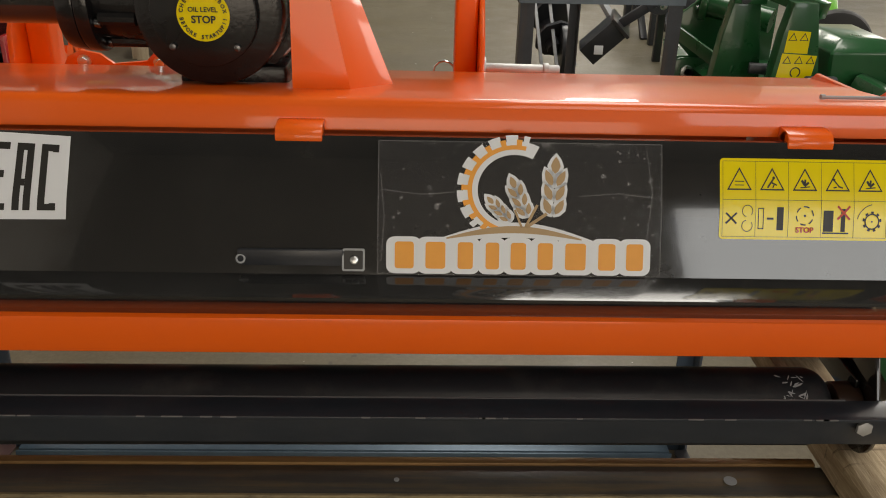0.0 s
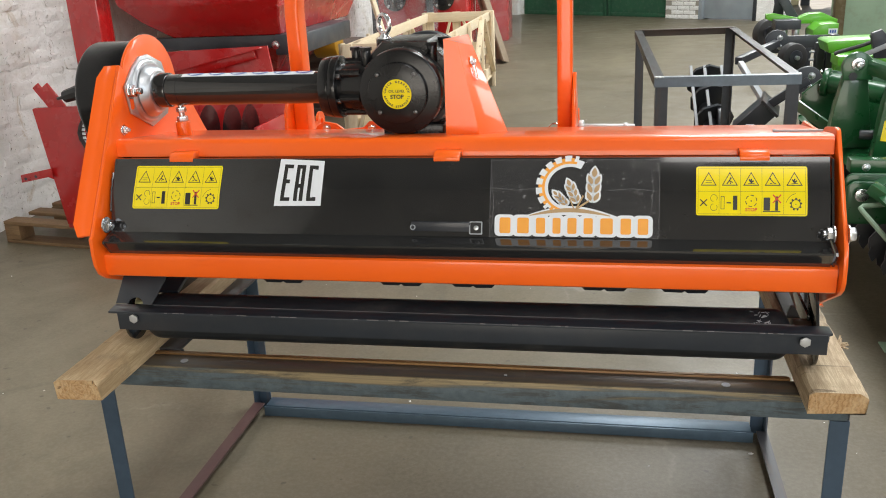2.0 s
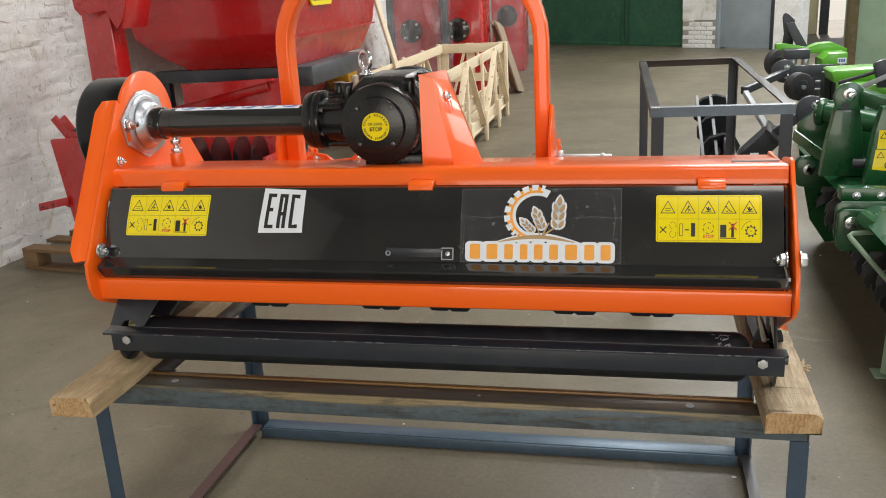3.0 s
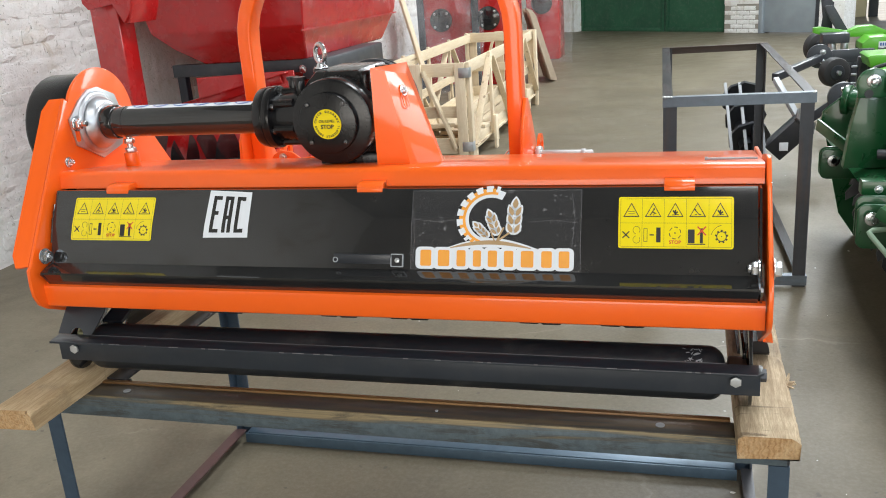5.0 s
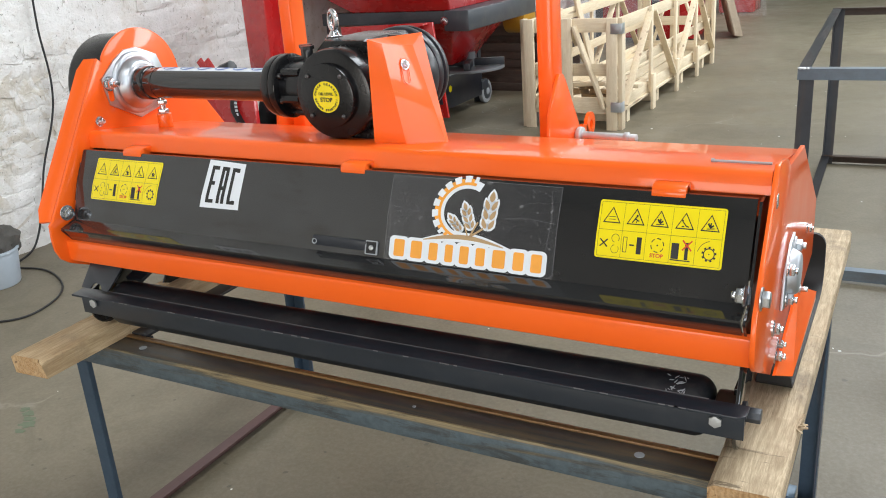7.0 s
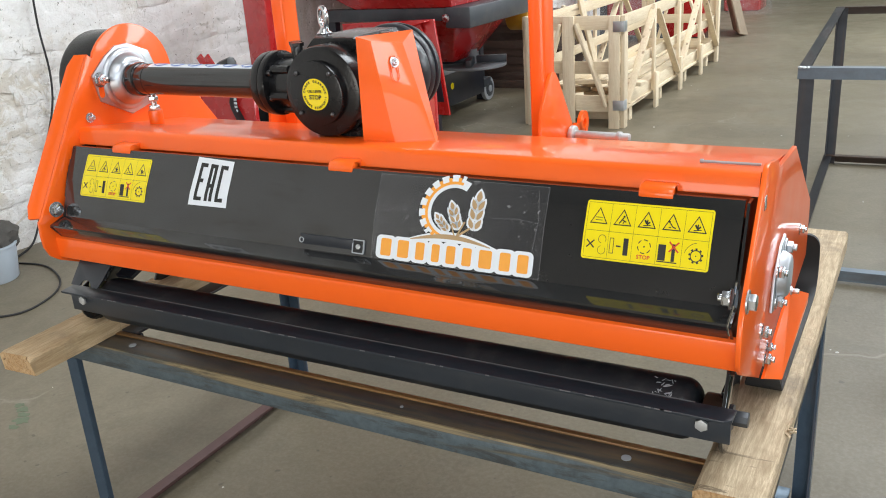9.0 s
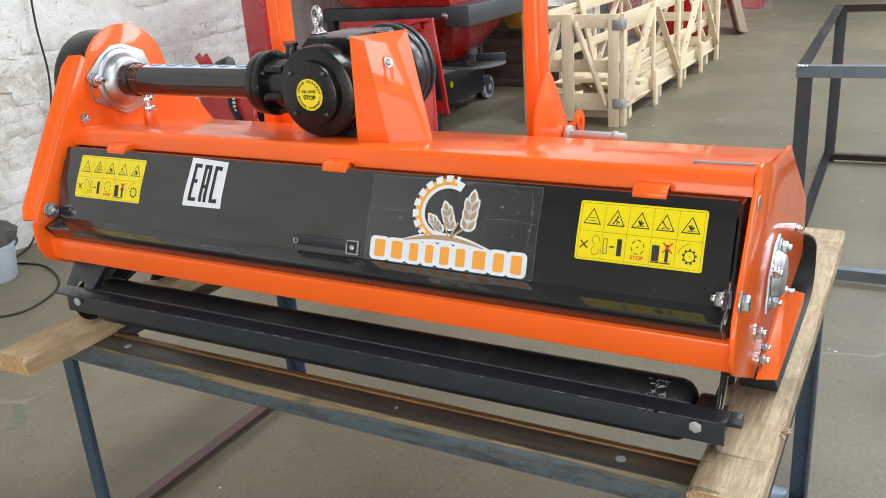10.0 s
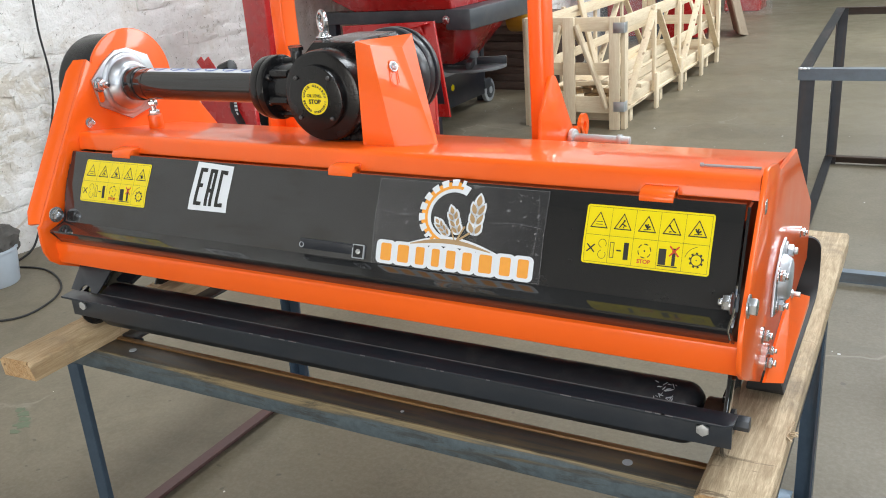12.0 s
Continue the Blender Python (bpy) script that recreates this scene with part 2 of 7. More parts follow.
def milky(name, body, rough=0.22, wrinkle=0.25, base=0.76):
    """Thin plastic sheet: mostly clear, a little white body, wrinkled gloss."""
    m, nt, b, n, l = nodes_of(name)
    v = coords(nt)
    tr = n.new("ShaderNodeBsdfTransparent")
    b.inputs["Base Color"].default_value = (base, base, base * 1.03, 1)
    b.inputs["Roughness"].default_value = rough
    spots = ramp(nt, noise_of(nt, v, 40.0, 3.0, 0.6), [(0.66, grey(0.0)), (0.7, grey(0.22))])
    fac = n.new("ShaderNodeMath")
    fac.operation = "ADD"
    fac.inputs[1].default_value = body
    l.new(spots, fac.inputs[0])
    fr = n.new("ShaderNodeFresnel")
    fr.inputs["IOR"].default_value = 1.35
    tot = n.new("ShaderNodeMath")
    tot.operation, tot.use_clamp = "ADD", True
    l.new(fac.outputs[0], tot.inputs[0])
    l.new(fr.outputs[0], tot.inputs[1])
    bump(nt, b, noise_of(nt, v, 12.0, 6.0, 0.7, 1.5), wrinkle, 0.02)
    mx = n.new("ShaderNodeMixShader")
    l.new(tot.outputs[0], mx.inputs[0])
    l.new(tr.outputs[0], mx.inputs[1])
    l.new(b.outputs[0], mx.inputs[2])
    l.new(mx.outputs[0], n["Material Output"].inputs[0])
    return m


def rail_face(name):
    """Web of the rail: blue mill scale below, an ochre and brown stain along its upper half."""
    m, nt, b, n, l = nodes_of(name)
    v = coords(nt, (1.1, 8, 30))
    fine = noise_of(nt, coords(nt), 45.0, 7.0, 0.7)
    col = mix(nt, ramp(nt, fine, [(0.35, grey(0.0)), (0.65, grey(1.0))]), (0.07, 0.094, 0.11), (0.112, 0.145, 0.163))
    st = noise_of(nt, v, 1.6, 7.0, 0.6, 0.8)
    sep = n.new("ShaderNodeSeparateXYZ")
    l.new(coords(nt), sep.inputs[0])
    mr = n.new("ShaderNodeMapRange")
    for k, val in (("From Min", 0.515), ("From Max", 0.552), ("To Min", -0.18), ("To Max", 0.09)):
        mr.inputs[k].default_value = val
    l.new(sep.outputs["Z"], mr.inputs["Value"])
    ad = n.new("ShaderNodeMath")
    ad.operation = "ADD"
    l.new(st, ad.inputs[0])
    l.new(mr.outputs[0], ad.inputs[1])
    col = mix(nt, ramp(nt, ad.outputs[0], [(0.46, grey(0)), (0.6, grey(0.85))]), col, (0.1, 0.085, 0.055))
    col = mix(nt, ramp(nt, ad.outputs[0], [(0.54, grey(0)), (0.66, grey(0.5)), (0.72, grey(0.3)), (0.8, grey(0.75))]), col, (0.44, 0.32, 0.155))
    l.new(col, b.inputs["Base Color"])
    dirt = ramp(nt, noise_of(nt, coords(nt, (2.5, 8, 14)), 3.0, 8.0, 0.75, 0.6), [(0.5, grey(0.0)), (0.62, grey(0.7))])
    col = mix(nt, dirt, col, (0.045, 0.04, 0.033))
    l.new(col, b.inputs["Base Color"])
    b.inputs["Metallic"].default_value = 0.2
    b.inputs["Roughness"].default_value = 0.5
    bump(nt, b, fine, 0.2, 0.002)
    return m


RAIL_FACE = rail_face("stained_rail_face")
OILY = rusty_steel("oily_dark_steel", (0.085, 0.083, 0.078), (0.30, 0.19, 0.075), 0.55, "x")
RUST = rusty_steel("bright_rust", (0.22, 0.12, 0.05), (0.42, 0.23, 0.08), 0.8, "x")
ORANGE = paint("orange_paint", (0.95, 0.138, 0.011), (0.9, 0.12, 0.008), 0.37, 0.3, 0.6, 0.02)
ORANGE.node_tree.nodes["Principled BSDF"].inputs["Coat Roughness"].default_value = 0.06
BLACK = paint("black_gloss_paint", (0.021, 0.0215, 0.022), (0.015, 0.0155, 0.016), 0.09, 0.5, 0.6, 0.01, 0.03)
BLACK_SATIN = paint("black_satin_paint", (0.03, 0.034, 0.042), (0.02, 0.023, 0.029), 0.36, 0.5, 0.0, 0.05, 0.03)
CAST = paint("black_cast_iron", (0.009, 0.009, 0.0095), (0.006, 0.006, 0.007), 0.26, 0.38, 0.1, 0.2, 0.03)
RED = paint("red_paint", (0.47, 0.012, 0.012), (0.38, 0.009, 0.01), 0.26, 0.5, 0.5, 0.02, 0.03)
GREEN = paint("dark_green_paint", (0.008, 0.1, 0.03), (0.005, 0.07, 0.021), 0.3, 0.45, 0.35, 0.02, 0.03)
LIME = paint("light_green_paint", (0.12, 0.45, 0.03), (0.09, 0.37, 0.025), 0.34, 0.5, 0.2, 0.03, 0.08)
DARKSTEEL = paint("anthracite_paint", (0.045, 0.052, 0.062), (0.03, 0.035, 0.042), 0.42, 0.5, 0.0, 0.04, 0.1)
NAVY = paint("dark_navy_paint", (0.012, 0.016, 0.025), (0.008, 0.01, 0.018), 0.4, 0.5, 0.1)
GREENGATE = paint("green_gate_paint", (0.025, 0.12, 0.06), (0.018, 0.085, 0.045), 0.55, 0.4, 0.0, 0.05, 0.2)
GREYDOOR = paint("grey_blue_door_paint", (0.33, 0.38, 0.41), (0.27, 0.31, 0.34), 0.5, 0.4, 0.0, 0.05, 0.2)
GRIMY = paint("grimy_olive_steel", (0.15, 0.12, 0.06), (0.09, 0.07, 0.035), 0.6, 0.3, 0.0, 0.2, 0.3)
COLUMN = paint("pale_green_wall_paint", (0.30, 0.42, 0.31), (0.23, 0.34, 0.245), 0.7, 0.3, 0.0, 0.3, 0.35, (0.2, 0.17, 0.1))
metal_dark = metal("dark_screw_steel", (0.2, 0.2, 0.21), (0.1, 0.1, 0.1), 0.3)
ZINC = metal("zinc_plated_steel", (0.74, 0.76, 0.78), (0.5, 0.52, 0.54), 0.26)
OLIVE_ZINC = metal("yellow_passivated_zinc", (0.42, 0.4, 0.24), (0.24, 0.23, 0.13), 0.4)
PIN = metal("dull_zinc_pin", (0.62, 0.63, 0.63), (0.46, 0.47, 0.47), 0.55, 0.8, 30.0)
GALV = metal("galvanised_pressing", (0.6, 0.63, 0.66), (0.42, 0.45, 0.48), 0.42, 1.0, 12.0)
ROLLER = paint("black_roller_paint", (0.015, 0.0185, 0.023), (0.011, 0.0135, 0.017), 0.4, 0.4, 0.0, 0.05, 0.1)
SCRAPER = paint("blue_black_paint", (0.024, 0.031, 0.041), (0.018, 0.023, 0.031), 0.36, 0.5, 0.0, 0.05, 0.05)
RUBBER = plain("black_rubber", (0.018, 0.018, 0.019), 0.6)
PLASTIC = plain("black_plastic", (0.012, 0.012, 0.013), 0.38)
STEEL = rusty_steel("angle_iron_lengthwise", axis="x", amount=0.85)
STEEL_UP = rusty_steel("angle_iron_upright", (0.06, 0.095, 0.14), axis="z", amount=0.25)
STEEL_BLUE = rusty_steel("blue_angle_iron", (0.08, 0.125, 0.17), axis="x", amount=0.1)
PRIMER = rusty_steel("oxide_primed_angle_iron", (0.11, 0.06, 0.058), (0.16, 0.09, 0.06), 0.5, "y")
DARKRAIL = rusty_steel("dark_mill_steel", (0.045, 0.045, 0.05), (0.2, 0.1, 0.04), 0.45, "y")
# Copies of one steel: side rails near black, front rails coloured with the sky's sheen.
STEEL2 = rusty_steel("grey_mill_steel", (0.017, 0.017, 0.019), (0.05, 0.032, 0.022), 0.55, "y", 0.12)
STEEL2_X = rusty_steel("sky_sheen_mill_steel", (0.15, 0.19, 0.23), (0.13, 0.09, 0.06), 0.4, "x")
STEEL2_Z = rusty_steel("streaked_mill_steel", (0.055, 0.06, 0.07), (0.12, 0.075, 0.05), 0.6, "z", 0.4)
RUSTDARK = rusty_steel("brown_oiled_steel", (0.05, 0.03, 0.02), (0.09, 0.045, 0.025), 0.6, "x", 0.4)
BEAM = wood("sawn_pine_beam", (0.70, 0.54, 0.33), (0.44, 0.3, 0.155), "y", 0.6)
BEAM_GREY = wood("greyed_pine_beam", (0.70, 0.57, 0.385), (0.37, 0.275, 0.165), "y", 0.85)
END_GRAIN = end_grain("pine_end_grain")
PALEWOOD = wood("pale_crate_wood", (0.86, 0.75, 0.56), (0.72, 0.58, 0.39), "y", 0.1)
PALEWOOD_X = wood("pale_crate_wood_crosswise", (0.86, 0.75, 0.56), (0.72, 0.58, 0.39), "x", 0.1)
PALEWOOD_Z = wood("pale_crate_wood_upright", (0.87, 0.76, 0.57), (0.74, 0.6, 0.41), "z", 0.1)
OLDWOOD = wood("weathered_board", (0.36, 0.28, 0.2), (0.24, 0.18, 0.12), "z", 0.4)
DARKBOARD = wood("dark_stained_board", (0.1, 0.06, 0.045), (0.055, 0.033, 0.025), "x", 0.3)
PALLETWOOD = wood("pallet_wood", (0.27, 0.165, 0.08), (0.17, 0.1, 0.05), "x", 0.5)
CONCRETE = concrete("concrete_floor")
LIME_WALL = limewash("limewashed_brick")
YELLOW = plain("yellow_label", (0.85, 0.69, 0.015), 0.16, 0.04)
# Bluish cast in this white stands for a cool reflection.
WHITE = plain("white_label", (0.74, 0.775, 0.82), 0.22, 0.03)
INK = plain("black_ink", (0.015, 0.015, 0.014), 0.4)
INK_RED = plain("red_ink", (0.62, 0.06, 0.02), 0.4)
INK_ORANGE = plain("orange_ink", (0.86, 0.36, 0.05), 0.4)
INK_TAN = plain("tan_ink", (0.42, 0.28, 0.14), 0.4)
INK_BLUE = plain("blue_ink", (0.04, 0.11, 0.35), 0.4)
GRATE_YELLOW = paint("yellow_paint", (0.5, 0.26, 0.012), (0.38, 0.19, 0.012), 0.45)
PALE_EDGE = plain("pale_edge_and_chips", (0.15, 0.15, 0.155), 0.4)
GREYPLASTIC = plain("grey_plastic", (0.34, 0.36, 0.38), 0.45)
STAIN = plain("worn_green_paint_smear", (0.135, 0.165, 0.105), 0.7, 0.25, 60.0)
COVER = plain("black_cover_sheet", (0.008, 0.008, 0.009), 0.22, 0.1, 25.0, 0.3)
SPINNER = plain("worn_grey_disc", (0.17, 0.18, 0.19), 0.45)
BUCKET = plain("pale_blue_plastic", (0.42, 0.48, 0.54), 0.35, 0.06)
RAG = plain("dark_grey_rag", (0.075, 0.07, 0.062), 0.9, 0.5, 40.0)
CARDBOARD = plain("brown_cardboard", (0.36, 0.25, 0.14), 0.85)
FILM = milky("clear_film", 0.065, 0.07, 0.12, 0.3)
FILM_EDGE = milky("clear_film_cut_edge", 0.13, 0.2, 0.1, 0.5)
FILM_BUBBLE = milky("film_bubble", 0.2, 0.15, 0.3, 0.55)
WRAP = milky("stretch_wrap", 0.14, 0.14, 1.0)
PLASTER = plain("roof_sheet", (0.21, 0.215, 0.21), 0.8)
MORTAR = plain("grey_mortar", (0.36, 0.335, 0.29), 0.9)
DULL = plain("dull_plaster", (0.26, 0.24, 0.21), 0.9)
CREAM = paint("cream_gate_paint", (0.78, 0.70, 0.45), (0.7, 0.62, 0.4), 0.6, 0.3)
ASPHALT = plain("pale_yard", (0.66, 0.63, 0.56), 0.9)

# ---- mesh helpers ----
def box(bm, a, b, bev=0.0, seg=2, turn=None):
    """An upright box from corner a to corner b; turn: a matrix about its centre."""
    t = bmesh.new()
    bmesh.ops.create_cube(t, size=1.0)
    a, b = Vector(a), Vector(b)
    size, mid = b - a, (a + b) / 2
    bmesh.ops.scale(t, vec=size, verts=t.verts)
    if bev:
        bmesh.ops.bevel(t, geom=list(t.edges), offset=bev, segments=seg, affect="EDGES", profile=0.5)
    if turn:
        bmesh.ops.transform(t, matrix=turn.to_4x4(), verts=t.verts)
    bmesh.ops.translate(t, vec=mid, verts=t.verts)
    join(bm, t)


def join(bm, t):
    me = bpy.data.meshes.new("joined")
    t.to_mesh(me)
    t.free()
    bm.from_mesh(me)
    bpy.data.meshes.remove(me)


def stick(bm, p, q, w, h, bev=0.0, up=(0, 0, 1)):
    """A bar of section w x h from p to q; h lies along up."""
    p, q = Vector(p), Vector(q)
    d = q - p
    z = d.normalized()
    x = Vector(up).cross(z)
    if x.length < 1e-4:
        x = Vector((1, 0, 0)).cross(z)
    x.normalize()
    y = z.cross(x)
    t = bmesh.new()
    bmesh.ops.create_cube(t, size=1.0)
    bmesh.ops.scale(t, vec=(w, h, d.length), verts=t.verts)
    if bev:
        bmesh.ops.bevel(t, geom=list(t.edges), offset=bev, segments=2, affect="EDGES", profile=0.5)
    m = Matrix((x, y, z)).transposed().to_4x4()
    m.translation = (p + q) / 2
    bmesh.ops.transform(t, matrix=m, verts=t.verts)
    join(bm, t)


def cyl(bm, p, q, r, r2=None, seg=24, bev=0.0, bseg=2):
    p, q = Vector(p), Vector(q)
    d = q - p
    t = bmesh.new()
    bmesh.ops.create_cone(t, cap_ends=True, segments=seg, radius1=r, radius2=r if r2 is None else r2, depth=d.length)
    if bev:
        rim = [e for e in t.edges if len(e.link_faces) == 2 and any(len(f.verts) > 4 for f in e.link_faces)]
        bmesh.ops.bevel(t, geom=rim, offset=bev, segments=bseg, affect="EDGES", profile=0.5)
    m = d.to_track_quat("Z", "Y").to_matrix().to_4x4()
    m.translation = (p + q) / 2
    bmesh.ops.transform(t, matrix=m, verts=t.verts)
    join(bm, t)


def prism(bm, poly, axis, a0, a1, bev=0.0, seg=2):
    """A polygon drawn in the plane across axis (x: y,z; y: x,z; z: x,y), drawn out from a0 to a1."""
    t = bmesh.new()

    def at(u, v, a):
        return {"x": (a, u, v), "y": (u, a, v), "z": (u, v, a)}[axis]

    low = [t.verts.new(at(u, v, a0)) for u, v in poly]
    top = [t.verts.new(at(u, v, a1)) for u, v in poly]
    t.faces.new(low)
    t.faces.new(top[::-1])
    n = len(poly)
    for i in range(n):
        t.faces.new((low[i], top[i], top[(i + 1) % n], low[(i + 1) % n]))
    bmesh.ops.recalc_face_normals(t, faces=t.faces)
    if bev:
        rim = [e for e in t.edges if any(len(f.verts) == n and n != 4 for f in e.link_faces) or n == 4]
        bmesh.ops.bevel(t, geom=rim, offset=bev, segments=seg, affect="EDGES", profile=0.5)
    join(bm, t)


def slab(bm, faces, thick):
    """Flat faces (lists of 3D points), joined at shared corners and given a thickness."""
    t = bmesh.new()
    seen = {}
    for f in faces:
        vs = []
        for p in f:
            key = tuple(round(c, 5) for c in p)
            if key not in seen:
                seen[key] = t.verts.new(p)
            vs.append(seen[key])
        t.faces.new(vs)
    bmesh.ops.recalc_face_normals(t, faces=t.faces)
    bmesh.ops.solidify(t, geom=list(t.faces), thickness=thick)
    bmesh.ops.recalc_face_normals(t, faces=t.faces)
    join(bm, t)


def sweep(bm, path, section, closed=False, up=(0, 0, 1)):
    """A section (2D points) carried along a path."""
    t = bmesh.new()
    pts = [Vector(p) for p in path]
    rings = []
    n = len(pts)
    for i, p in enumerate(pts):
        d = (pts[(i + 1) % n] - pts[i - 1]) if closed or 0 < i < n - 1 else (pts[1] - pts[0] if i == 0 else pts[-1] - pts[-2])
        z = d.normalized()
        x = Vector(up).cross(z)
        if x.length < 1e-3:
            x = Vector((1, 0, 0)).cross(z)
        x.normalize()
        y = z.cross(x)
        rings.append([t.verts.new(p + x * u + y * v) for u, v in section])
    k = len(section)
    for i in range(n if closed else n - 1):
        a, b = rings[i], rings[(i + 1) % n]
        for j in range(k):
            t.faces.new((a[j], a[(j + 1) % k], b[(j + 1) % k], b[j]))
    if not closed:
        t.faces.new(rings[0][::-1])
        t.faces.new(rings[-1])
    bmesh.ops.recalc_face_normals(t, faces=t.faces)
    join(bm, t)


def ring(r, seg=12):
    return [(r * math.cos(2 * math.pi * i / seg), r * math.sin(2 * math.pi * i / seg)) for i in range(seg)]


def arc(cx, cy, r, a0, a1, n):
    return [(cx + r * math.cos(radians(a0 + (a1 - a0) * i / n)), cy + r * math.sin(radians(a0 + (a1 - a0) * i / n))) for i in range(n + 1)]


def rounded(x0, y0, x1, y1, r, n=4):
    return arc(x1 - r, y1 - r, r, 0, 90, n) + arc(x0 + r, y1 - r, r, 90, 180, n) + arc(x0 + r, y0 + r, r, 180, 270, n) + arc(x1 - r, y0 + r, r, 270, 360, n)


def mesh_of(name, bm, material, smooth=True):
    me = bpy.data.meshes.new(name)
    bm.to_mesh(me)
    bm.free()
    me.materials.append(material)
    if smooth:
        me.shade_smooth()
        me.set_sharp_from_angle(angle=radians(32))
    return me


def part(name, bm, material, parent=None, label=""):
    """Links a bmesh as ONE mesh object under a thing or under a part."""
    ob = new(name, mesh_of(name, bm, material))
    if parent:
        hang(ob, parent)
    if label:
        ob["label"] = label
    return ob


def hang(ob, parent):
    ob.parent = parent
    if parent.parent is None:
        ob.matrix_parent_inverse = Matrix.Translation(-parent.location)
    return ob


def thing(name, label, category, place, group="", kind=""):
    ob = new(name)
    ob.location = place
    ob.empty_display_size = 0.05
    return tagged(ob, label, category, group, kind)


def structure(name, bm, material, label, category=""):
    return tagged(part(name, bm, material), label, category or name.split("_")[0], "", "structure")


def bolt(parent, p, d, r=0.009, h=0.008, washer=True, shank=0.0, name="bolt", mat=None):
    """A hex bolt head or nut on a washer at p, pointing along d."""
    p, d = Vector(p), Vector(d).normalized()
    bm = bmesh.new()
    if washer:
        cyl(bm, p, p + d * 0.002, r * 1.35, seg=20)
    cyl(bm, p + d * 0.002, p + d * (0.002 + h), r, seg=6, bev=r * 0.12)
    if shank:
        cyl(bm, p + d * (0.002 + h), p + d * (0.002 + h + shank), r * 0.55, seg=14, bev=0.001)
    return part(name, bm, mat or ZINC, parent)


def lettering(text, size, at, right, up, material, parent, name="lettering", bold=0.0, align="CENTER", lift=0.0006):
    """Flat letters at a place, with their own right and up."""
    cu = bpy.data.curves.new("letters", "FONT")
    cu.body, cu.size, cu.align_x, cu.align_y = text, size, align, "CENTER"
    cu.offset, cu.extrude = bold, 0.0002
    cu.resolution_u = 3
    tmp = bpy.data.objects.new("letters", cu)
    scene.collection.objects.link(tmp)
    dg = bpy.context.evaluated_depsgraph_get()
    me = bpy.data.meshes.new_from_object(tmp.evaluated_get(dg))
    bpy.data.objects.remove(tmp)
    right, up = Vector(right).normalized(), Vector(up).normalized()
    n = right.cross(up)
    m = Matrix((right, up, n)).transposed().to_4x4()
    m.translation = Vector(at) + n * lift
    me.transform(m)
    me.materials.clear()
    me.materials.append(material)
    ob = new(name, me)
    return hang(ob, parent)


def flat(bm, polys, at, right, up, lift=0.0004):
    """Thin flat shapes (2D polygons) laid on a plane."""
    right, up = Vector(right).normalized(), Vector(up).normalized()
    n = right.cross(up)
    for poly in polys:
        a = [bm.verts.new(Vector(at) + right * u + up * v + n * lift) for u, v in poly]
        b = [bm.verts.new(Vector(at) + right * u + up * v - n * 0.0001) for u, v in poly]
        f = bm.faces.new(a)
        if f.normal.dot(n) < 0:
            pass
        k = len(poly)
        for i in range(k):
            bm.faces.new((b[i], b[(i + 1) % k], a[(i + 1) % k], a[i]))
    bmesh.ops.recalc_face_normals(bm, faces=bm.faces)


def band(inner, outer):
    """Quads between two outlines of the same length."""
    n = len(inner)
    return [[inner[i], inner[(i + 1) % n], outer[(i + 1) % n], outer[i]] for i in range(n)]

# ---- the hall ----
LEFT, RIGHT, BACK, FRONT, TALL = -3.05, 7.0, -7.0, 22.0, 5.6
bm = bmesh.new()
box(bm, (LEFT - 0.4, BACK - 0.4, -0.2), (RIGHT + 0.4, FRONT, 0.0))
floor = structure("floor", bm, CONCRETE, "worn grey-brown concrete workshop floor with cracks")
bm = bmesh.new()
box(bm, (-200, -200, -0.4), (200, 200, -0.21))
structure("ground", bm, ASPHALT, "pale bare yard ground outside the hall")

# the far wall runs askew from the left wall
FAR_A, FAR_B = Vector((-3.05, 18.6, 0)), Vector((7.0, 11.1, 0))
far_dir = (FAR_B - FAR_A).normalized()
far_nrm = Vector((far_dir.y, -far_dir.x, 0))
FAR = Matrix((far_dir, -far_nrm, Vector((0, 0, 1)))).transposed().to_4x4()
FAR.translation = FAR_A
FAR_LEN = (FAR_B - FAR_A).length


def far_box(bm, u0, u1, z0, z1, v0=0.0, v1=0.35, bev=0.0):
    t = bmesh.new()
    box(t, (u0, v0, z0), (u1, v1, z1), bev)
    bmesh.ops.transform(t, matrix=FAR, verts=t.verts)
    join(bm, t)


def on_far(p):
    return (FAR.inverted() @ Vector(p)).x


GATE0, GATE1 = on_far((-1.75, 17.6, 0)), on_far((1.12, 15.3, 0))
DOOR0, DOOR1 = on_far((1.72, 14.95, 0)), on_far((2.62, 14.3, 0))
OPEN0, OPEN1 = on_far((3.0, 14.1, 0)), FAR_LEN - 0.6
bm = bmesh.new()
far_box(bm, 0, GATE0, 0, TALL)
far_box(bm, GATE0, GATE1, 3.4, TALL)
far_box(bm, GATE1, DOOR0, 0.72, TALL)
far_box(bm, DOOR0, DOOR1, 2.1, TALL)
far_box(bm, DOOR1, OPEN0, 0, TALL)
WIN0, WIN1 = on_far((3.45, 13.7, 0)), on_far((4.35, 13.1, 0))
far_box(bm, OPEN0, WIN0, 3.0, TALL)
far_box(bm, WIN0, WIN1, 3.0, 3.7)
far_box(bm, WIN0, WIN1, 5.3, TALL)
far_box(bm, WIN1, OPEN1, 3.0, TALL)
far_box(bm, OPEN1, FAR_LEN + 0.4, 0, TALL)
wall_far = structure("wall_far", bm, LIME_WALL, "whitewashed brick end wall with a gate and a door", "wall")
bm = bmesh.new()
far_box(bm, GATE1, DOOR0, 0, 0.5, 0.02, 0.35)
part("pier_core", bm, MORTAR, wall_far)
bm = bmesh.new()
far_box(bm, GATE1, DOOR0, 0.5, 0.72, 0.006, 0.35)
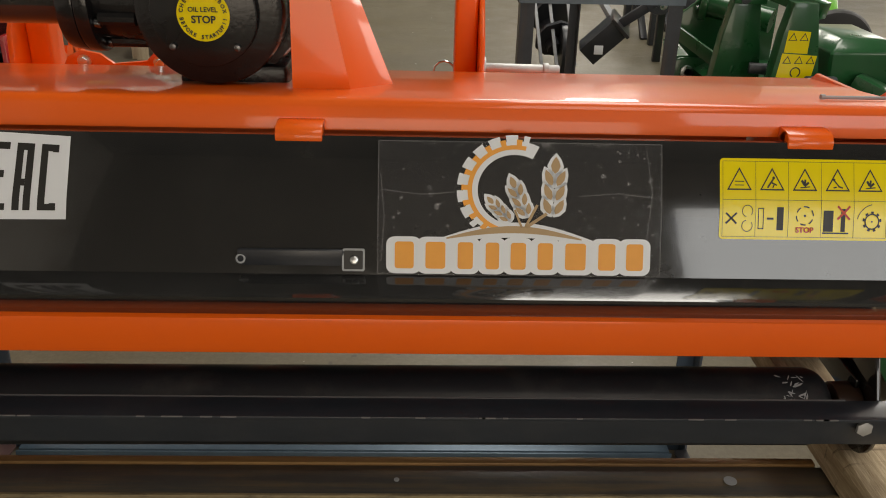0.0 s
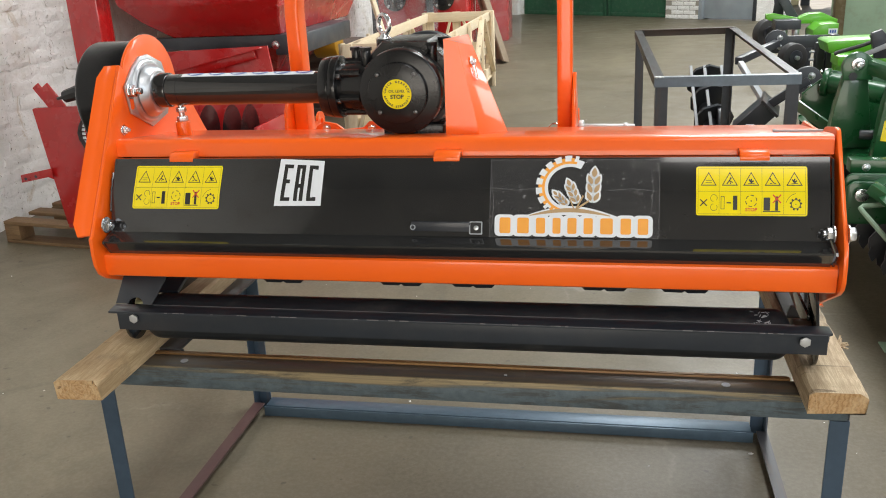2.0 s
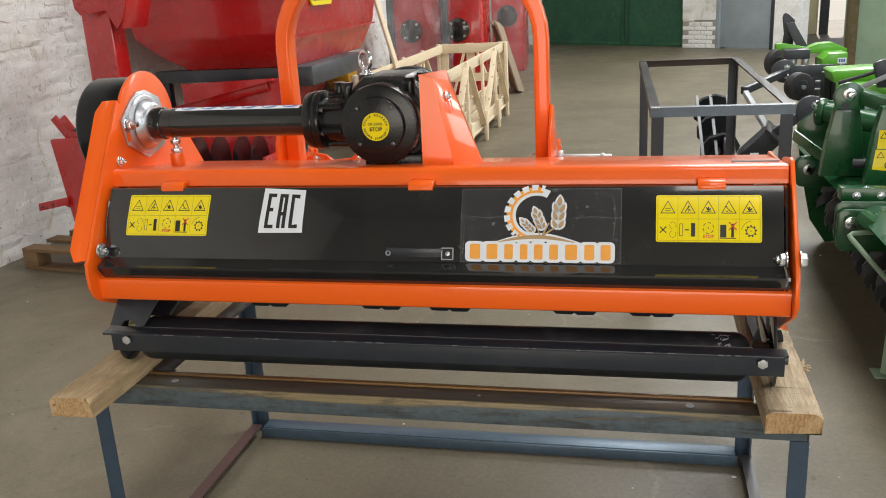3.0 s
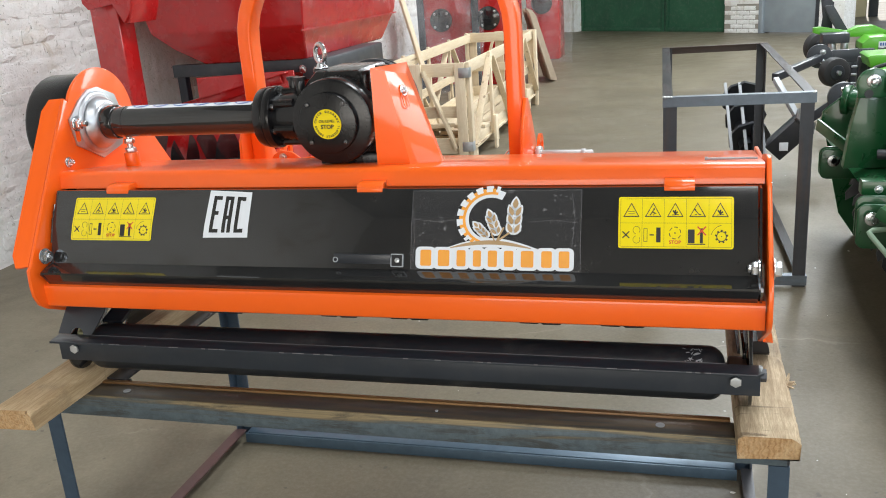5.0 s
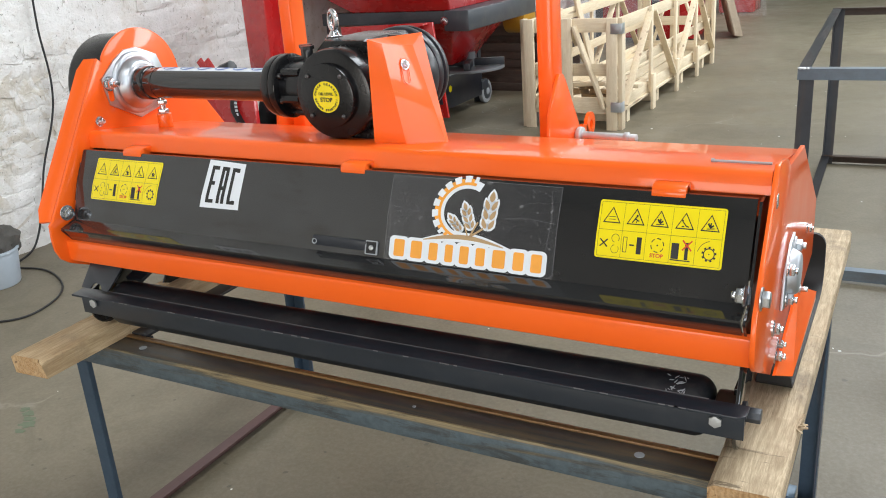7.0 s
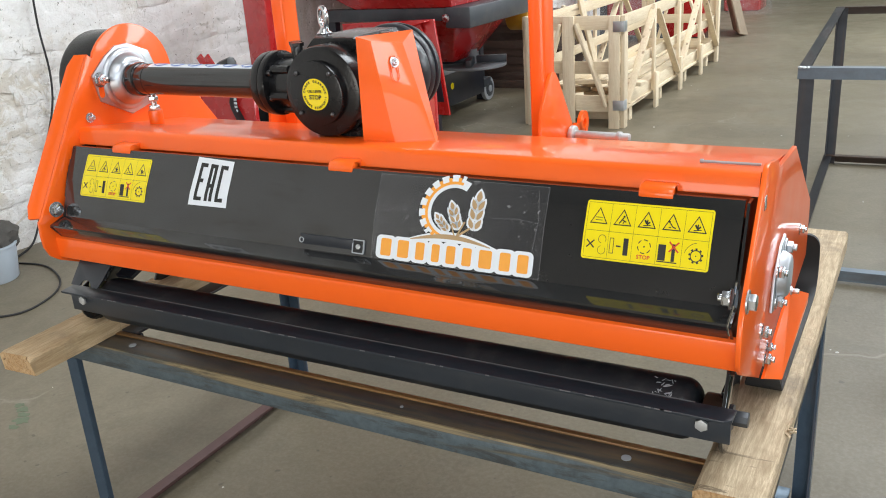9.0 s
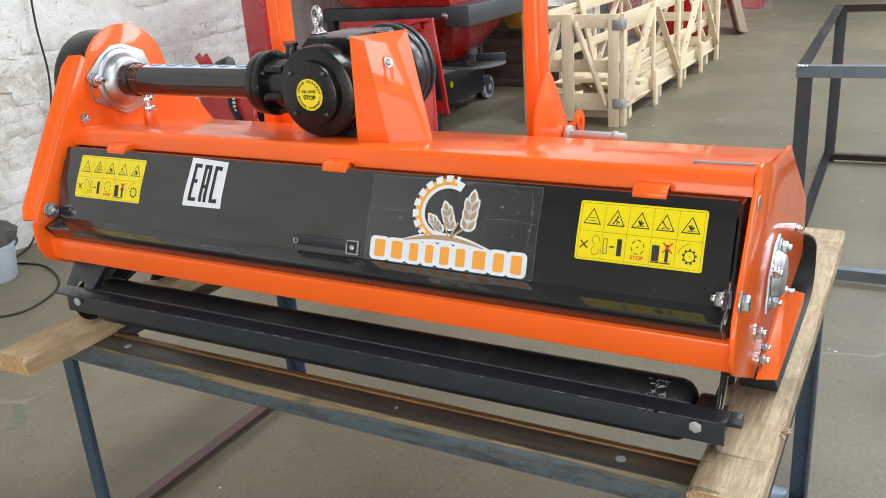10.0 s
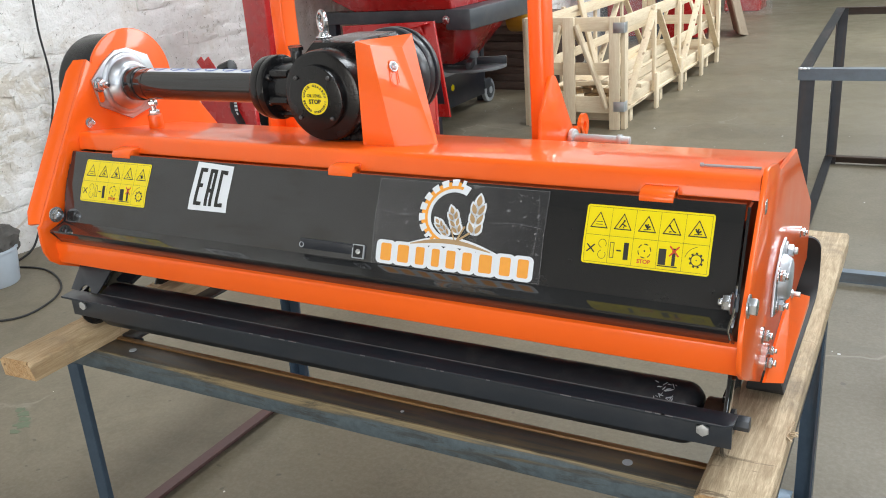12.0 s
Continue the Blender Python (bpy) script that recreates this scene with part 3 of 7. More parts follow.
part("pier_plaster", bm, LIME_WALL, wall_far)

gate = thing("gate", "dark green painted double metal gate, shut", "gate", FAR @ Vector(((GATE0 + GATE1) / 2, 0.2, 0)), kind="structure")
mid = (GATE0 + GATE1) / 2 + 0.35
for a, b in ((GATE0, mid - 0.02), (mid + 0.02, GATE1)):
    bm = bmesh.new()
    far_box(bm, a, b, 0.0, 3.4, 0.25, 0.31)
    for u in (a, b - 0.07):
        far_box(bm, u, u + 0.07, 0.0, 3.4, 0.22, 0.25, 0.004)
    for z in (0.0, 1.2, 2.4, 3.33):
        far_box(bm, a + 0.07, b - 0.07, z, z + 0.07, 0.22, 0.25, 0.004)
    part("leaf", bm, GREENGATE, gate)

door = thing("door_1", "grey-blue painted sheet-metal door in a steel frame", "door", FAR @ Vector((DOOR0, 0.1, 0)), kind="structure")
bm = bmesh.new()
far_box(bm, DOOR0 + 0.07, DOOR1 - 0.07, 0.02, 2.04, 0.06, 0.1, 0.004)
part("leaf", bm, GREYDOOR, door)
for a, b, z0, z1 in ((DOOR0, DOOR0 + 0.07, 0, 2.1), (DOOR1 - 0.07, DOOR1, 0, 2.1), (DOOR0 + 0.07, DOOR1 - 0.07, 2.04, 2.1)):
    bm = bmesh.new()
    far_box(bm, a, b, z0, z1, 0.0, 0.12, 0.004)
    part("frame", bm, DARKSTEEL if a > DOOR0 + 0.5 else GREYDOOR, door)

bm = bmesh.new()
box(bm, (LEFT - 0.4, BACK - 0.4, 0), (LEFT - 0.0085, 19.0, TALL))
wall_left = structure("wall_left", bm, LIME_WALL, "rough whitewashed brick wall with flaking paint", "wall")

# right wall with window openings, back wall with a window and an added gate opening; both unseen, kept dull to dim
# reflections
bm = bmesh.new()
ys = [BACK - 0.4]
for wy in (-4.0, 0.5, 5.0, 9.5):
    ys += [wy - 1.6, wy + 1.6]
ys.append(12.0)
for i in range(len(ys) - 1):
    if i % 2 == 0:
        box(bm, (RIGHT, ys[i], 0), (RIGHT + 0.4, ys[i + 1], TALL))
    else:
        box(bm, (RIGHT, ys[i], 0), (RIGHT + 0.4, ys[i + 1], 2.3))
        box(bm, (RIGHT, ys[i], 4.3), (RIGHT + 0.4, ys[i + 1], TALL))
structure("wall_right", bm, DULL, "dull plastered side wall with window openings", "wall")
bm = bmesh.new()
box(bm, (LEFT - 0.4, BACK - 0.4, 0), (-1.4, BACK, TALL))
box(bm, (-1.4, BACK - 0.4, 2.4), (2.2, BACK, TALL))
box(bm, (2.2, BACK - 0.4, 0), (2.7, BACK, TALL))
box(bm, (5.5, BACK - 0.4, 0), (RIGHT, BACK, TALL))
box(bm, (2.7, BACK - 0.4, 0), (5.5, BACK, 2.2))
box(bm, (2.7, BACK - 0.4, 4.2), (5.5, BACK, TALL))
structure("wall_back", bm, DULL, "dull plastered wall with a window and an opening added for the fill lamp", "wall")
# Roof is out of view; its panels are shut to keep the sun out.
bm = bmesh.new()
for x0, x1, y0, y1 in ((LEFT - 0.4, 0.8, BACK - 0.4, FRONT), (2.4, RIGHT + 0.4, BACK - 0.4, FRONT), (0.8, 2.4, BACK - 0.4, -4.8), (0.8, 2.4, -1.2, 1.2), (0.8, 2.4, 4.8, 7.2), (0.8, 2.4, 10.8, FRONT)):
    box(bm, (x0, y0, TALL), (x1, y1, TALL + 0.2))
for y0, y1 in ((-4.8, -1.2), (1.2, 4.8), (7.2, 10.8)):
    box(bm, (0.8, y0, TALL + 0.05), (2.4, y1, TALL + 0.12))
structure("ceiling", bm, PLASTER, "plain grey hall roof with closed panels above the added fill lamps", "ceiling")

# ---- the flail mower ----
XL, XR = -0.720, 0.727
mower = thing("flail_mower", "orange and black tractor flail mower standing on timber beams", "flail mower", (0, 0.3, 0.603))


KINK = 0.937


def skin(z):
    """Depth of the sloping flap at a height."""
    return 0.009 + (z - 0.862) * 0.37 if z < KINK else 0.0367 + (z - KINK) * 0.52


# top deck: front fold, flat top and the back that falls away
bm = bmesh.new()
prism(bm, [(0.098, 1.001), (0.102, 1.026), (0.1045, 1.031), (0.109, 1.0345), (0.116, 1.0353), (0.413, 0.994), (0.421, 0.991), (0.426, 0.986), (0.47, 0.93), (0.5, 0.93), (0.5, 0.92), (0.465, 0.92), (0.415, 0.981), (0.12, 1.022), (0.116, 1.018), (0.112, 1.001)], "x", XL + 0.008, XR - 0.002, 0.0)
part("deck", bm, ORANGE, mower, "glossy orange top deck")
bm = bmesh.new()
prism(bm, [(0.5, 0.93), (0.56, 0.93), (0.62, 0.86), (0.64, 0.76), (0.63, 0.76), (0.61, 0.85), (0.555, 0.92), (0.5, 0.92)], "x", XL + 0.008, XR - 0.002)
part("rear_shell", bm, ORANGE, mower)

# sloping black flap with folded lower edge
bm = bmesh.new()
prism(bm, [(skin(1.003), 1.003), (skin(KINK), KINK), (skin(0.8625), 0.8625), (-0.0285, 0.8528), (-0.0285, 0.8488), (-0.004, 0.815), (0.002, 0.815), (-0.021, 0.847), (0.016, 0.857), (skin(KINK) + 0.006, KINK), (skin(1.003) + 0.006, 1.003)], "x", -0.70, 0.712)
flap = part("flap", bm, BLACK, mower, "glossy black hinged rear flap")
for x in (-0.70, 0.715):
    bm = bmesh.new()
    prism(bm, [(skin(1.0) - 0.001, 1.0), (0.007, 0.8635), (-0.026, 0.8535), (-0.03, 0.848), (-0.004, 0.815), (0.07, 0.815), (skin(1.0) + 0.06, 1.0)], "x", x, x + 0.004)
    part("flap_cheek", bm, BLACK, mower)
for x in (-0.55, 0.010, 0.583):
    bm = bmesh.new()
    cyl(bm, (x - 0.026, 0.081, 1.0), (x + 0.026, 0.081, 1.0), 0.0135, seg=24, bev=0.001)
    box(bm, (x - 0.026, 0.079, 1.0), (x + 0.026, 0.102, 1.0135), 0.001)
    part("hinge", bm, ORANGE, mower)
# lower bar
bm = bmesh.new()
prism(bm, [(-0.003, 0.8225), (-0.009, 0.8205), (-0.0128, 0.8175), (-0.0138, 0.813), (-0.0128, 0.777), (-0.011, 0.7725), (-0.006, 0.7695), (0.05, 0.771), (0.05, 0.776), (-0.004, 0.776), (-0.0075, 0.779), (-0.0085, 0.811), (0.002, 0.8175)], "x", XL + 0.008, XR - 0.002)
part("lower_bar", bm, ORANGE, mower, "orange folded bottom bar")

# left side plate with drive hump and outward flange
bm = bmesh.new()
poly = [(-0.036, 0.868), (-0.044, 0.862), (-0.046, 0.83), (-0.044, 0.805), (-0.034, 0.782), (-0.014, 0.766), (0.049, 0.737), (0.10, 0.722), (0.5, 0.70), (0.62, 0.72), (0.64, 0.80), (0.56, 0.93), (0.47, 1.05)]
poly += [(0.281 + 0.122 * math.cos(radians(a)), 1.119 + 0.12 * math.sin(radians(a))) for a in range(5, 149, 7)] + [(0.176, 1.176), (0.165, 1.186)]
prism(bm, poly, "x", XL, XL + 0.008, 0.0015)
part("side_plate", bm, ORANGE, mower, "orange side plate with rounded drive hump")
bm = bmesh.new()
top, low = Vector((XL, 0.165, 1.186)), Vector((XL, -0.036, 0.868))
sec = [(0.0, 0.0), (0.010, -0.0015), (0.018, -0.005), (0.026, -0.0085), (0.036, -0.011)]
t = bmesh.new()
rings = []
n = 14
for k in range(n + 1):
    f = k / n
    p = low + (top - low) * f
    d = min(f, 1 - f) * 0.37
    wide = 1.0 if d > 0.016 else 0.62 + 0.38 * math.sqrt(max(0.0, 1 - (1 - d / 0.016) ** 2))
    rings.append([t.verts.new((p.x - u * wide, p.y + v, p.z)) for u, v in sec])
for a, b in zip(rings, rings[1:]):
    for j in range(len(sec) - 1):
        t.faces.new((a[j], a[j + 1], b[j + 1], b[j]))
bmesh.ops.recalc_face_normals(t, faces=t.faces)
bmesh.ops.solidify(t, geom=list(t.faces), thickness=0.007)
bmesh.ops.recalc_face_normals(t, faces=t.faces)
join(bm, t)
part("side_flange", bm, ORANGE, mower)
# belt cover outside the left plate
bm = bmesh.new()
poly = arc(0.29, 1.105, 0.12, -14, 198, 24) + [(0.19, 1.03), (0.24, 0.96), (0.38, 0.95), (0.42, 1.03)]
prism(bm, poly, "x", XL - 0.12, XL - 0.001, 0.012, 3)
part("belt_cover", bm, COVER, mower, "glossy black rounded belt cover")

# right side plate
bm = bmesh.new()
poly = [(0.104, 1.042), (-0.03, 0.862), (-0.036, 0.835), (-0.037, 0.80), (-0.031, 0.785), (-0.012, 0.768), (0.145, 0.684), (0.16, 0.690), (0.5, 0.68), (0.687, 0.70), (0.69, 0.76), (0.685, 0.824), (0.408, 0.999), (0.402, 1.004), (0.395, 1.004), (0.225, 1.014), (0.20, 1.031), (0.19, 1.034), (0.125, 1.046), (0.11, 1.046)]
prism(bm, poly, "x", XR, XR + 0.008, 0.0015)
part("side_plate", bm, ORANGE, mower, "orange side plate with bolts")
# bent guard below, and the black skid runner
bm = bmesh.new()
slab(bm, [[(0.742, 0.148, 0.683), (0.762, 0.213, 0.652), (0.764, 0.505, 0.672), (0.764, 0.51, 0.688), (0.742, 0.404, 0.738)]], 0.005)
part("guard", bm, ORANGE, mower, "orange bent guard sheet")
bm = bmesh.new()
run = [(0.24, 0.640), (0.2405, 0.628), (0.2435, 0.6165), (0.252, 0.6085), (0.264, 0.606), (0.45, 0.606), (0.67, 0.606), (0.695, 0.609), (0.715, 0.619), (0.7275, 0.637), (0.7305, 0.66), (0.726, 0.69), (0.717, 0.715), (0.7135, 0.726), (0.711, 0.734), (0.7095, 0.7385), (0.709, 0.7405)]
inset = [0.006, 0.002] + [0.0] * 10 + [0.0, 0.003, 0.008, 0.014, 0.021]
t = bmesh.new()
left = [t.verts.new((0.698 + w, y, z)) for (y, z), w in zip(run, inset)]
right = [t.verts.new((0.759 - w, y, z)) for (y, z), w in zip(run, inset)]
for i in range(len(run) - 1):
    t.faces.new((left[i], right[i], right[i + 1], left[i + 1]))
bmesh.ops.recalc_face_normals(t, faces=t.faces)
bmesh.ops.solidify(t, geom=list(t.faces), thickness=0.006)
bmesh.ops.recalc_face_normals(t, faces=t.faces)
join(bm, t)
part("skid", bm, RUBBER, mower, "black skid runner with turned-up ends")
bm = bmesh.new()
prism(bm, [(0.25, 0.612), (0.27, 0.604), (0.64, 0.604), (0.70, 0.65), (0.63, 0.79), (0.48, 0.80), (0.28, 0.66)], "x", XL - 0.02, XL - 0.014, 0.0015)
part("skid", bm, BLACK, mower)

# bearing flange on the right plate
bm = bmesh.new()
prism(bm, [(0.20, 0.775), (0.24, 0.765), (0.30, 0.80), (0.33, 0.85), (0.31, 0.875), (0.27, 0.87), (0.215, 0.83)], "x", XR + 0.0085, XR + 0.013, 0.001)
cyl(bm, (XR + 0.013, 0.262, 0.82), (XR + 0.03, 0.262, 0.82), 0.042, 0.034, seg=28, bev=0.004)
part("bearing_flange", bm, GALV, mower, "pressed galvanised bearing housing")
for y, z, r, hgt, sh in ((0.31, 0.852, 0.011, 0.01, 0.006), (0.232, 0.835, 0.011, 0.01, 0.004), (0.232, 0.783, 0.010, 0.01, 0.006), (0.135, 0.772, 0.010, 0.009, 0.005), (0.20, 0.715, 0.008, 0.008, 0.005), (0.185, 0.70, 0.010, 0.009, 0.006), (0.40, 0.735, 0.009, 0.009, 0.012), (0.53, 0.81, 0.008, 0.008, 0.004), (-0.009, 0.882, 0.013, 0.011, 0.0)):
    bolt(mower, (XR + 0.0135 if 0.2 < y < 0.35 and z > 0.77 else XR + 0.008, y, z), (1, 0, 0), r, hgt, True, sh)
bolt(mower, (0.7135, -0.007, 0.882), (-1, 0, 0), 0.0115, 0.011, True, 0.006, "nut")
bolt(mower, (-0.699, -0.007, 0.882), (1, 0, 0), 0.0125, 0.011, True, 0.004, "nut")
bolt(mower, (XL + 0.008, 0.138, 1.051), (1, 0, 0), 0.0085, 0.007, True, 0.006)
bm = bmesh.new()
box(bm, (XR + 0.008, 0.085, 0.985), (XR + 0.0095, 0.1, 1.005), 0.0005)
part("catch", bm, ZINC, mower)

# drive: bearing plate, tube, gearbox
bm = bmesh.new()
hexa = [(0.276, 1.196), (0.333, 1.172), (0.358, 1.108), (0.330, 1.053), (0.256, 1.036), (0.174, 1.080), (0.162, 1.140), (0.205, 1.176), (0.240, 1.195)]
prism(bm, hexa, "x", XL + 0.0085, XL + 0.0145, 0.0015)
cyl(bm, (XL + 0.0145, 0.258, 1.118), (XL + 0.022, 0.258, 1.118), 0.072, 0.066, seg=44, bev=0.002)
cyl(bm, (XL + 0.022, 0.256, 1.118), (XL + 0.045, 0.256, 1.118), 0.062, 0.047, seg=44, bev=0.006, bseg=3)
part("bearing_plate", bm, GALV, mower, "bright galvanised bearing plate")
bm = bmesh.new()
prism(bm, rounded(0.172, 1.088, 0.186, 1.126, 0.0065), "x", XL + 0.0146, XL + 0.0152)
part("slot", bm, ORANGE, mower)
bolt(mower, (XL + 0.0152, 0.179, 1.128), (1, 0, 0), 0.0125, 0.012, True, 0.013)
AY, AZ = 0.254, 1.118
bm = bmesh.new()
cyl(bm, (-0.715, AY, AZ), (-0.285, AY, AZ), 0.0345, seg=36)
cyl(bm, (-0.705, AY, AZ), (-0.648, AY, AZ), 0.0385, seg=36, bev=0.003)
cyl(bm, (-0.628, AY, AZ), (-0.622, AY, AZ), 0.0352, seg=36)
part("drive_tube", bm, BLACK, mower, "glossy black drive shaft tube")
# label strip along the tube
bm = bmesh.new()
a0, a1 = 62, 108
pts = arc(0, 0, 0.0349, a0, a1, 10)
top_pts = [(AY - math.cos(radians(180 - 0)) * 0 - u, AZ + v) for u, v in pts]
t = bmesh.new()
va = [t.verts.new((-0.612, y, z)) for y, z in top_pts]
vb = [t.verts.new((-0.305, y, z)) for y, z in top_pts]
for i in range(len(va) - 1):
    t.faces.new((va[i], va[i + 1], vb[i + 1], vb[i]))
bmesh.ops.recalc_face_normals(t, faces=t.faces)
bmesh.ops.solidify(t, geom=list(t.faces), thickness=0.0004)
join(bm, t)
strip = part("label_strip", bm, WHITE, mower, "white safety strip with six blue signs")
for i in range(6):
    bm = bmesh.new()
    cx = -0.582 + i * 0.0505
    t = bmesh.new()
    n = 20
    ringv = []
    for k in range(n):
        ang = 2 * math.pi * k / n
        u, s = 0.019 * math.cos(ang), 0.011 * math.sin(ang)
        th = radians(90 - 5) + s / 0.035
        ringv.append(t.verts.new((cx + u, AY - math.cos(th) * 0.0355, AZ + math.sin(th) * 0.0355)))
    t.faces.new(ringv)
    bmesh.ops.recalc_face_normals(t, faces=t.faces)
    join(bm, t)
    part("sign", bm, INK_BLUE, strip)
# support screw under the tube
bm = bmesh.new()
cyl(bm, (-0.632, 0.255, 1.0), (-0.632, 0.255, 1.048), 0.0165, seg=20, bev=0.002)
part("screw_boss", bm, ORANGE, mower)
bm = bmesh.new()
cyl(bm, (-0.632, 0.255, 1.048), (-0.632, 0.255, 1.088), 0.0065, seg=14)
cyl(bm, (-0.632, 0.255, 1.0485), (-0.632, 0.255, 1.058), 0.0125, seg=6, bev=0.001)
cyl(bm, (-0.632, 0.255, 1.068), (-0.632, 0.255, 1.079), 0.0115, seg=6, bev=0.001)
part("set_screw", bm, ZINC, mower)

GX, GZ = -0.108, 1.113
bm = bmesh.new()
# octagonal main body with a round drum in front
def octagon(cx, cz, rx, rz, cut=0.42):
    out = []
    for k in range(4):
        a, b = [(1, cut), (cut, 1), (-cut, 1), (-1, cut), (-1, -cut), (-cut, -1), (cut, -1), (1, -cut)][2 * k:2 * k + 2]
        for f in (0.08, 0.92):
            out.append((cx + rx * (a[0] + (b[0] - a[0]) * f), cz + rz * (a[1] + (b[1] - a[1]) * f)))
        out.insert(-1, (cx + rx * 1.015 * (a[0] + b[0]) / 2, cz + rz * 1.015 * (a[1] + b[1]) / 2))
    return out


t = bmesh.new()
layers = [(0.405, 0.094, 0.098), (0.255, 0.096, 0.1), (0.246, 0.093, 0.097)]
rings = [[t.verts.new((u, y, v)) for u, v in octagon(GX + 0.004, GZ + 0.003, rx, rz, 0.46)] for y, rx, rz in layers]
for a, b in zip(rings, rings[1:]):
    for k in range(len(a)):
        t.faces.new((a[k], a[(k + 1) % len(a)], b[(k + 1) % len(a)], b[k]))
t.faces.new(rings[0])
t.faces.new(rings[-1])
bmesh.ops.recalc_face_normals(t, faces=t.faces)
join(bm, t)
cyl(bm, (GX + 0.002, 0.193, GZ), (GX + 0.002, 0.26, GZ), 0.0885, seg=64, bev=0.008, bseg=2)
gear = part("gearbox", bm, CAST, mower, "black cast gearbox with round cover")
bm = bmesh.new()
cyl(bm, (GX, 0.1755, GZ), (GX, 0.195, GZ), 0.0625, seg=48, bev=0.003)
cover = part("cover", bm, CAST, gear)
for u, v in ((-0.039, 0.039), (0.037, 0.039), (-0.038, -0.038), (0.037, -0.038)):
    bm = bmesh.new()
    cyl(bm, (GX + u, 0.1715, GZ + v), (GX + u, 0.176, GZ + v), 0.0042, seg=12, bev=0.001)
    part("screw", bm, metal_dark, gear)
bm = bmesh.new()
cyl(bm, (GX + 0.02, 0.405, GZ), (GX + 0.02, 0.44, GZ), 0.088, seg=48, bev=0.003)
cyl(bm, (GX + 0.008, 0.44, GZ), (GX + 0.008, 0.462, GZ), 0.1, seg=56, bev=0.005)
cyl(bm, (GX + 0.008, 0.462, GZ), (GX + 0.008, 0.472, GZ), 0.094, seg=56, bev=0.002)
cyl(bm, (GX + 0.008, 0.472, GZ), (GX + 0.008, 0.495, GZ), 0.1, 0.094, seg=56, bev=0.005)
part("rear_flange", bm, BLACK_SATIN, gear, "glossy black round rear housing")
bm = bmesh.new()
box(bm, (GX - 0.05, 0.235, 0.99), (GX + 0.085, 0.40, 1.04), 0.006)
part("foot", bm, CAST, gear)
# side flange towards the tube
bm = bmesh.new()
cyl(bm, (-0.285, AY, AZ), (-0.262, AY, AZ), 0.062, 0.066, seg=40, bev=0.003)
cyl(bm, (-0.262, AY, AZ), (-0.245, AY, AZ), 0.066, seg=40, bev=0.002)
cyl(bm, (-0.245, AY, AZ), (-0.185, AY, AZ), 0.048, 0.055, seg=32)
part("shaft_flange", bm, CAST, gear)
for ang in (20, 80, 140, 200, 260, 320):
    y, z = AY + 0.052 * math.cos(radians(ang)), AZ + 0.052 * math.sin(radians(ang))
    bm = bmesh.new()
    cyl(bm, (-0.238, y, z), (-0.195, y, z), 0.009, seg=10)
    part("stud", bm, CAST, gear)
for ang in (150, 205, 260):
    y, z = AY + 0.055 * math.cos(radians(ang)), AZ + 0.055 * math.sin(radians(ang))
    bm = bmesh.new()
    cyl(bm, (-0.245, y, z), (-0.236, y, z), 0.006, seg=12, bev=0.001)
    part("screw", bm, metal_dark, gear)
# top fittings
bm = bmesh.new()
cyl(bm, (-0.157, 0.293, 1.195), (-0.157, 0.293, 1.213), 0.018, seg=20, bev=0.002)
part("plug", bm, CAST, gear)
for x, y, hh in ((-0.215, 0.27, 0.01), (-0.185, 0.235, 0.012), (-0.045, 0.25, 0.018), (-0.035, 0.33, 0.02)):
    bm = bmesh.new()
    cyl(bm, (x, y, 1.165), (x, y, 1.185 + hh), 0.011, seg=14, bev=0.001)
    cyl(bm, (x, y, 1.183 + hh), (x, y, 1.19 + hh), 0.014, seg=6)
    part("plug", bm, CAST, gear)
bm = bmesh.new()
cyl(bm, (-0.157, 0.293, 1.211), (-0.157, 0.293, 1.216), 0.015, seg=24, bev=0.001)
cyl(bm, (-0.157, 0.293, 1.216), (-0.157, 0.293, 1.224), 0.0115, 0.007, seg=20)
sweep(bm, [(-0.157 + 0.0165 * math.cos(radians(a)) * 0.85, 0.293 - 0.0165 * math.cos(radians(a)) * 0.53, 1.243 + 0.0195 * math.sin(radians(a))) for a in range(0, 360, 12)], ring(0.0052, 10), True, (0.53, 0.85, 0))
part("lifting_eye", bm, ZINC, gear, "bright zinc lifting eye")

# round yellow warning label on the cover
bm = bmesh.new()
cyl(bm, (GX, 0.1749, GZ - 0.001), (GX, 0.1757, GZ - 0.001), 0.0305, seg=48)
disc = part("round_label", bm, YELLOW, mower, "round yellow label with black warning text")
FACE = dict(right=(1, 0, 0), up=(0, 0, 1), material=INK, parent=disc)
lettering("OIL LEVEL", 0.0078, (GX, 0.1746, GZ + 0.005), bold=0.0001, **FACE)
lettering("STOP", 0.0118, (GX, 0.1746, GZ - 0.0065), bold=0.0003, **FACE)
for text, mid_a, step, rr, flip in (("CHECK GEARBOX", 90, -13.2, 0.0252, False), ("BEFORE STARTUP!!", 270, 10.6, 0.0255, True)):
    for i, ch in enumerate(text):
        if ch == " ":
            continue
        a = radians(mid_a + step * (i - (len(text) - 1) / 2))
        rad = Vector((math.cos(a), 0, math.sin(a)))
        up = -rad if flip else rad
        right = Vector((up.z, 0, -up.x))
        lettering(ch, 0.0062, Vector((GX, 0.1746, GZ - 0.001)) + rad * rr, right, up, INK, disc, bold=0.0002)

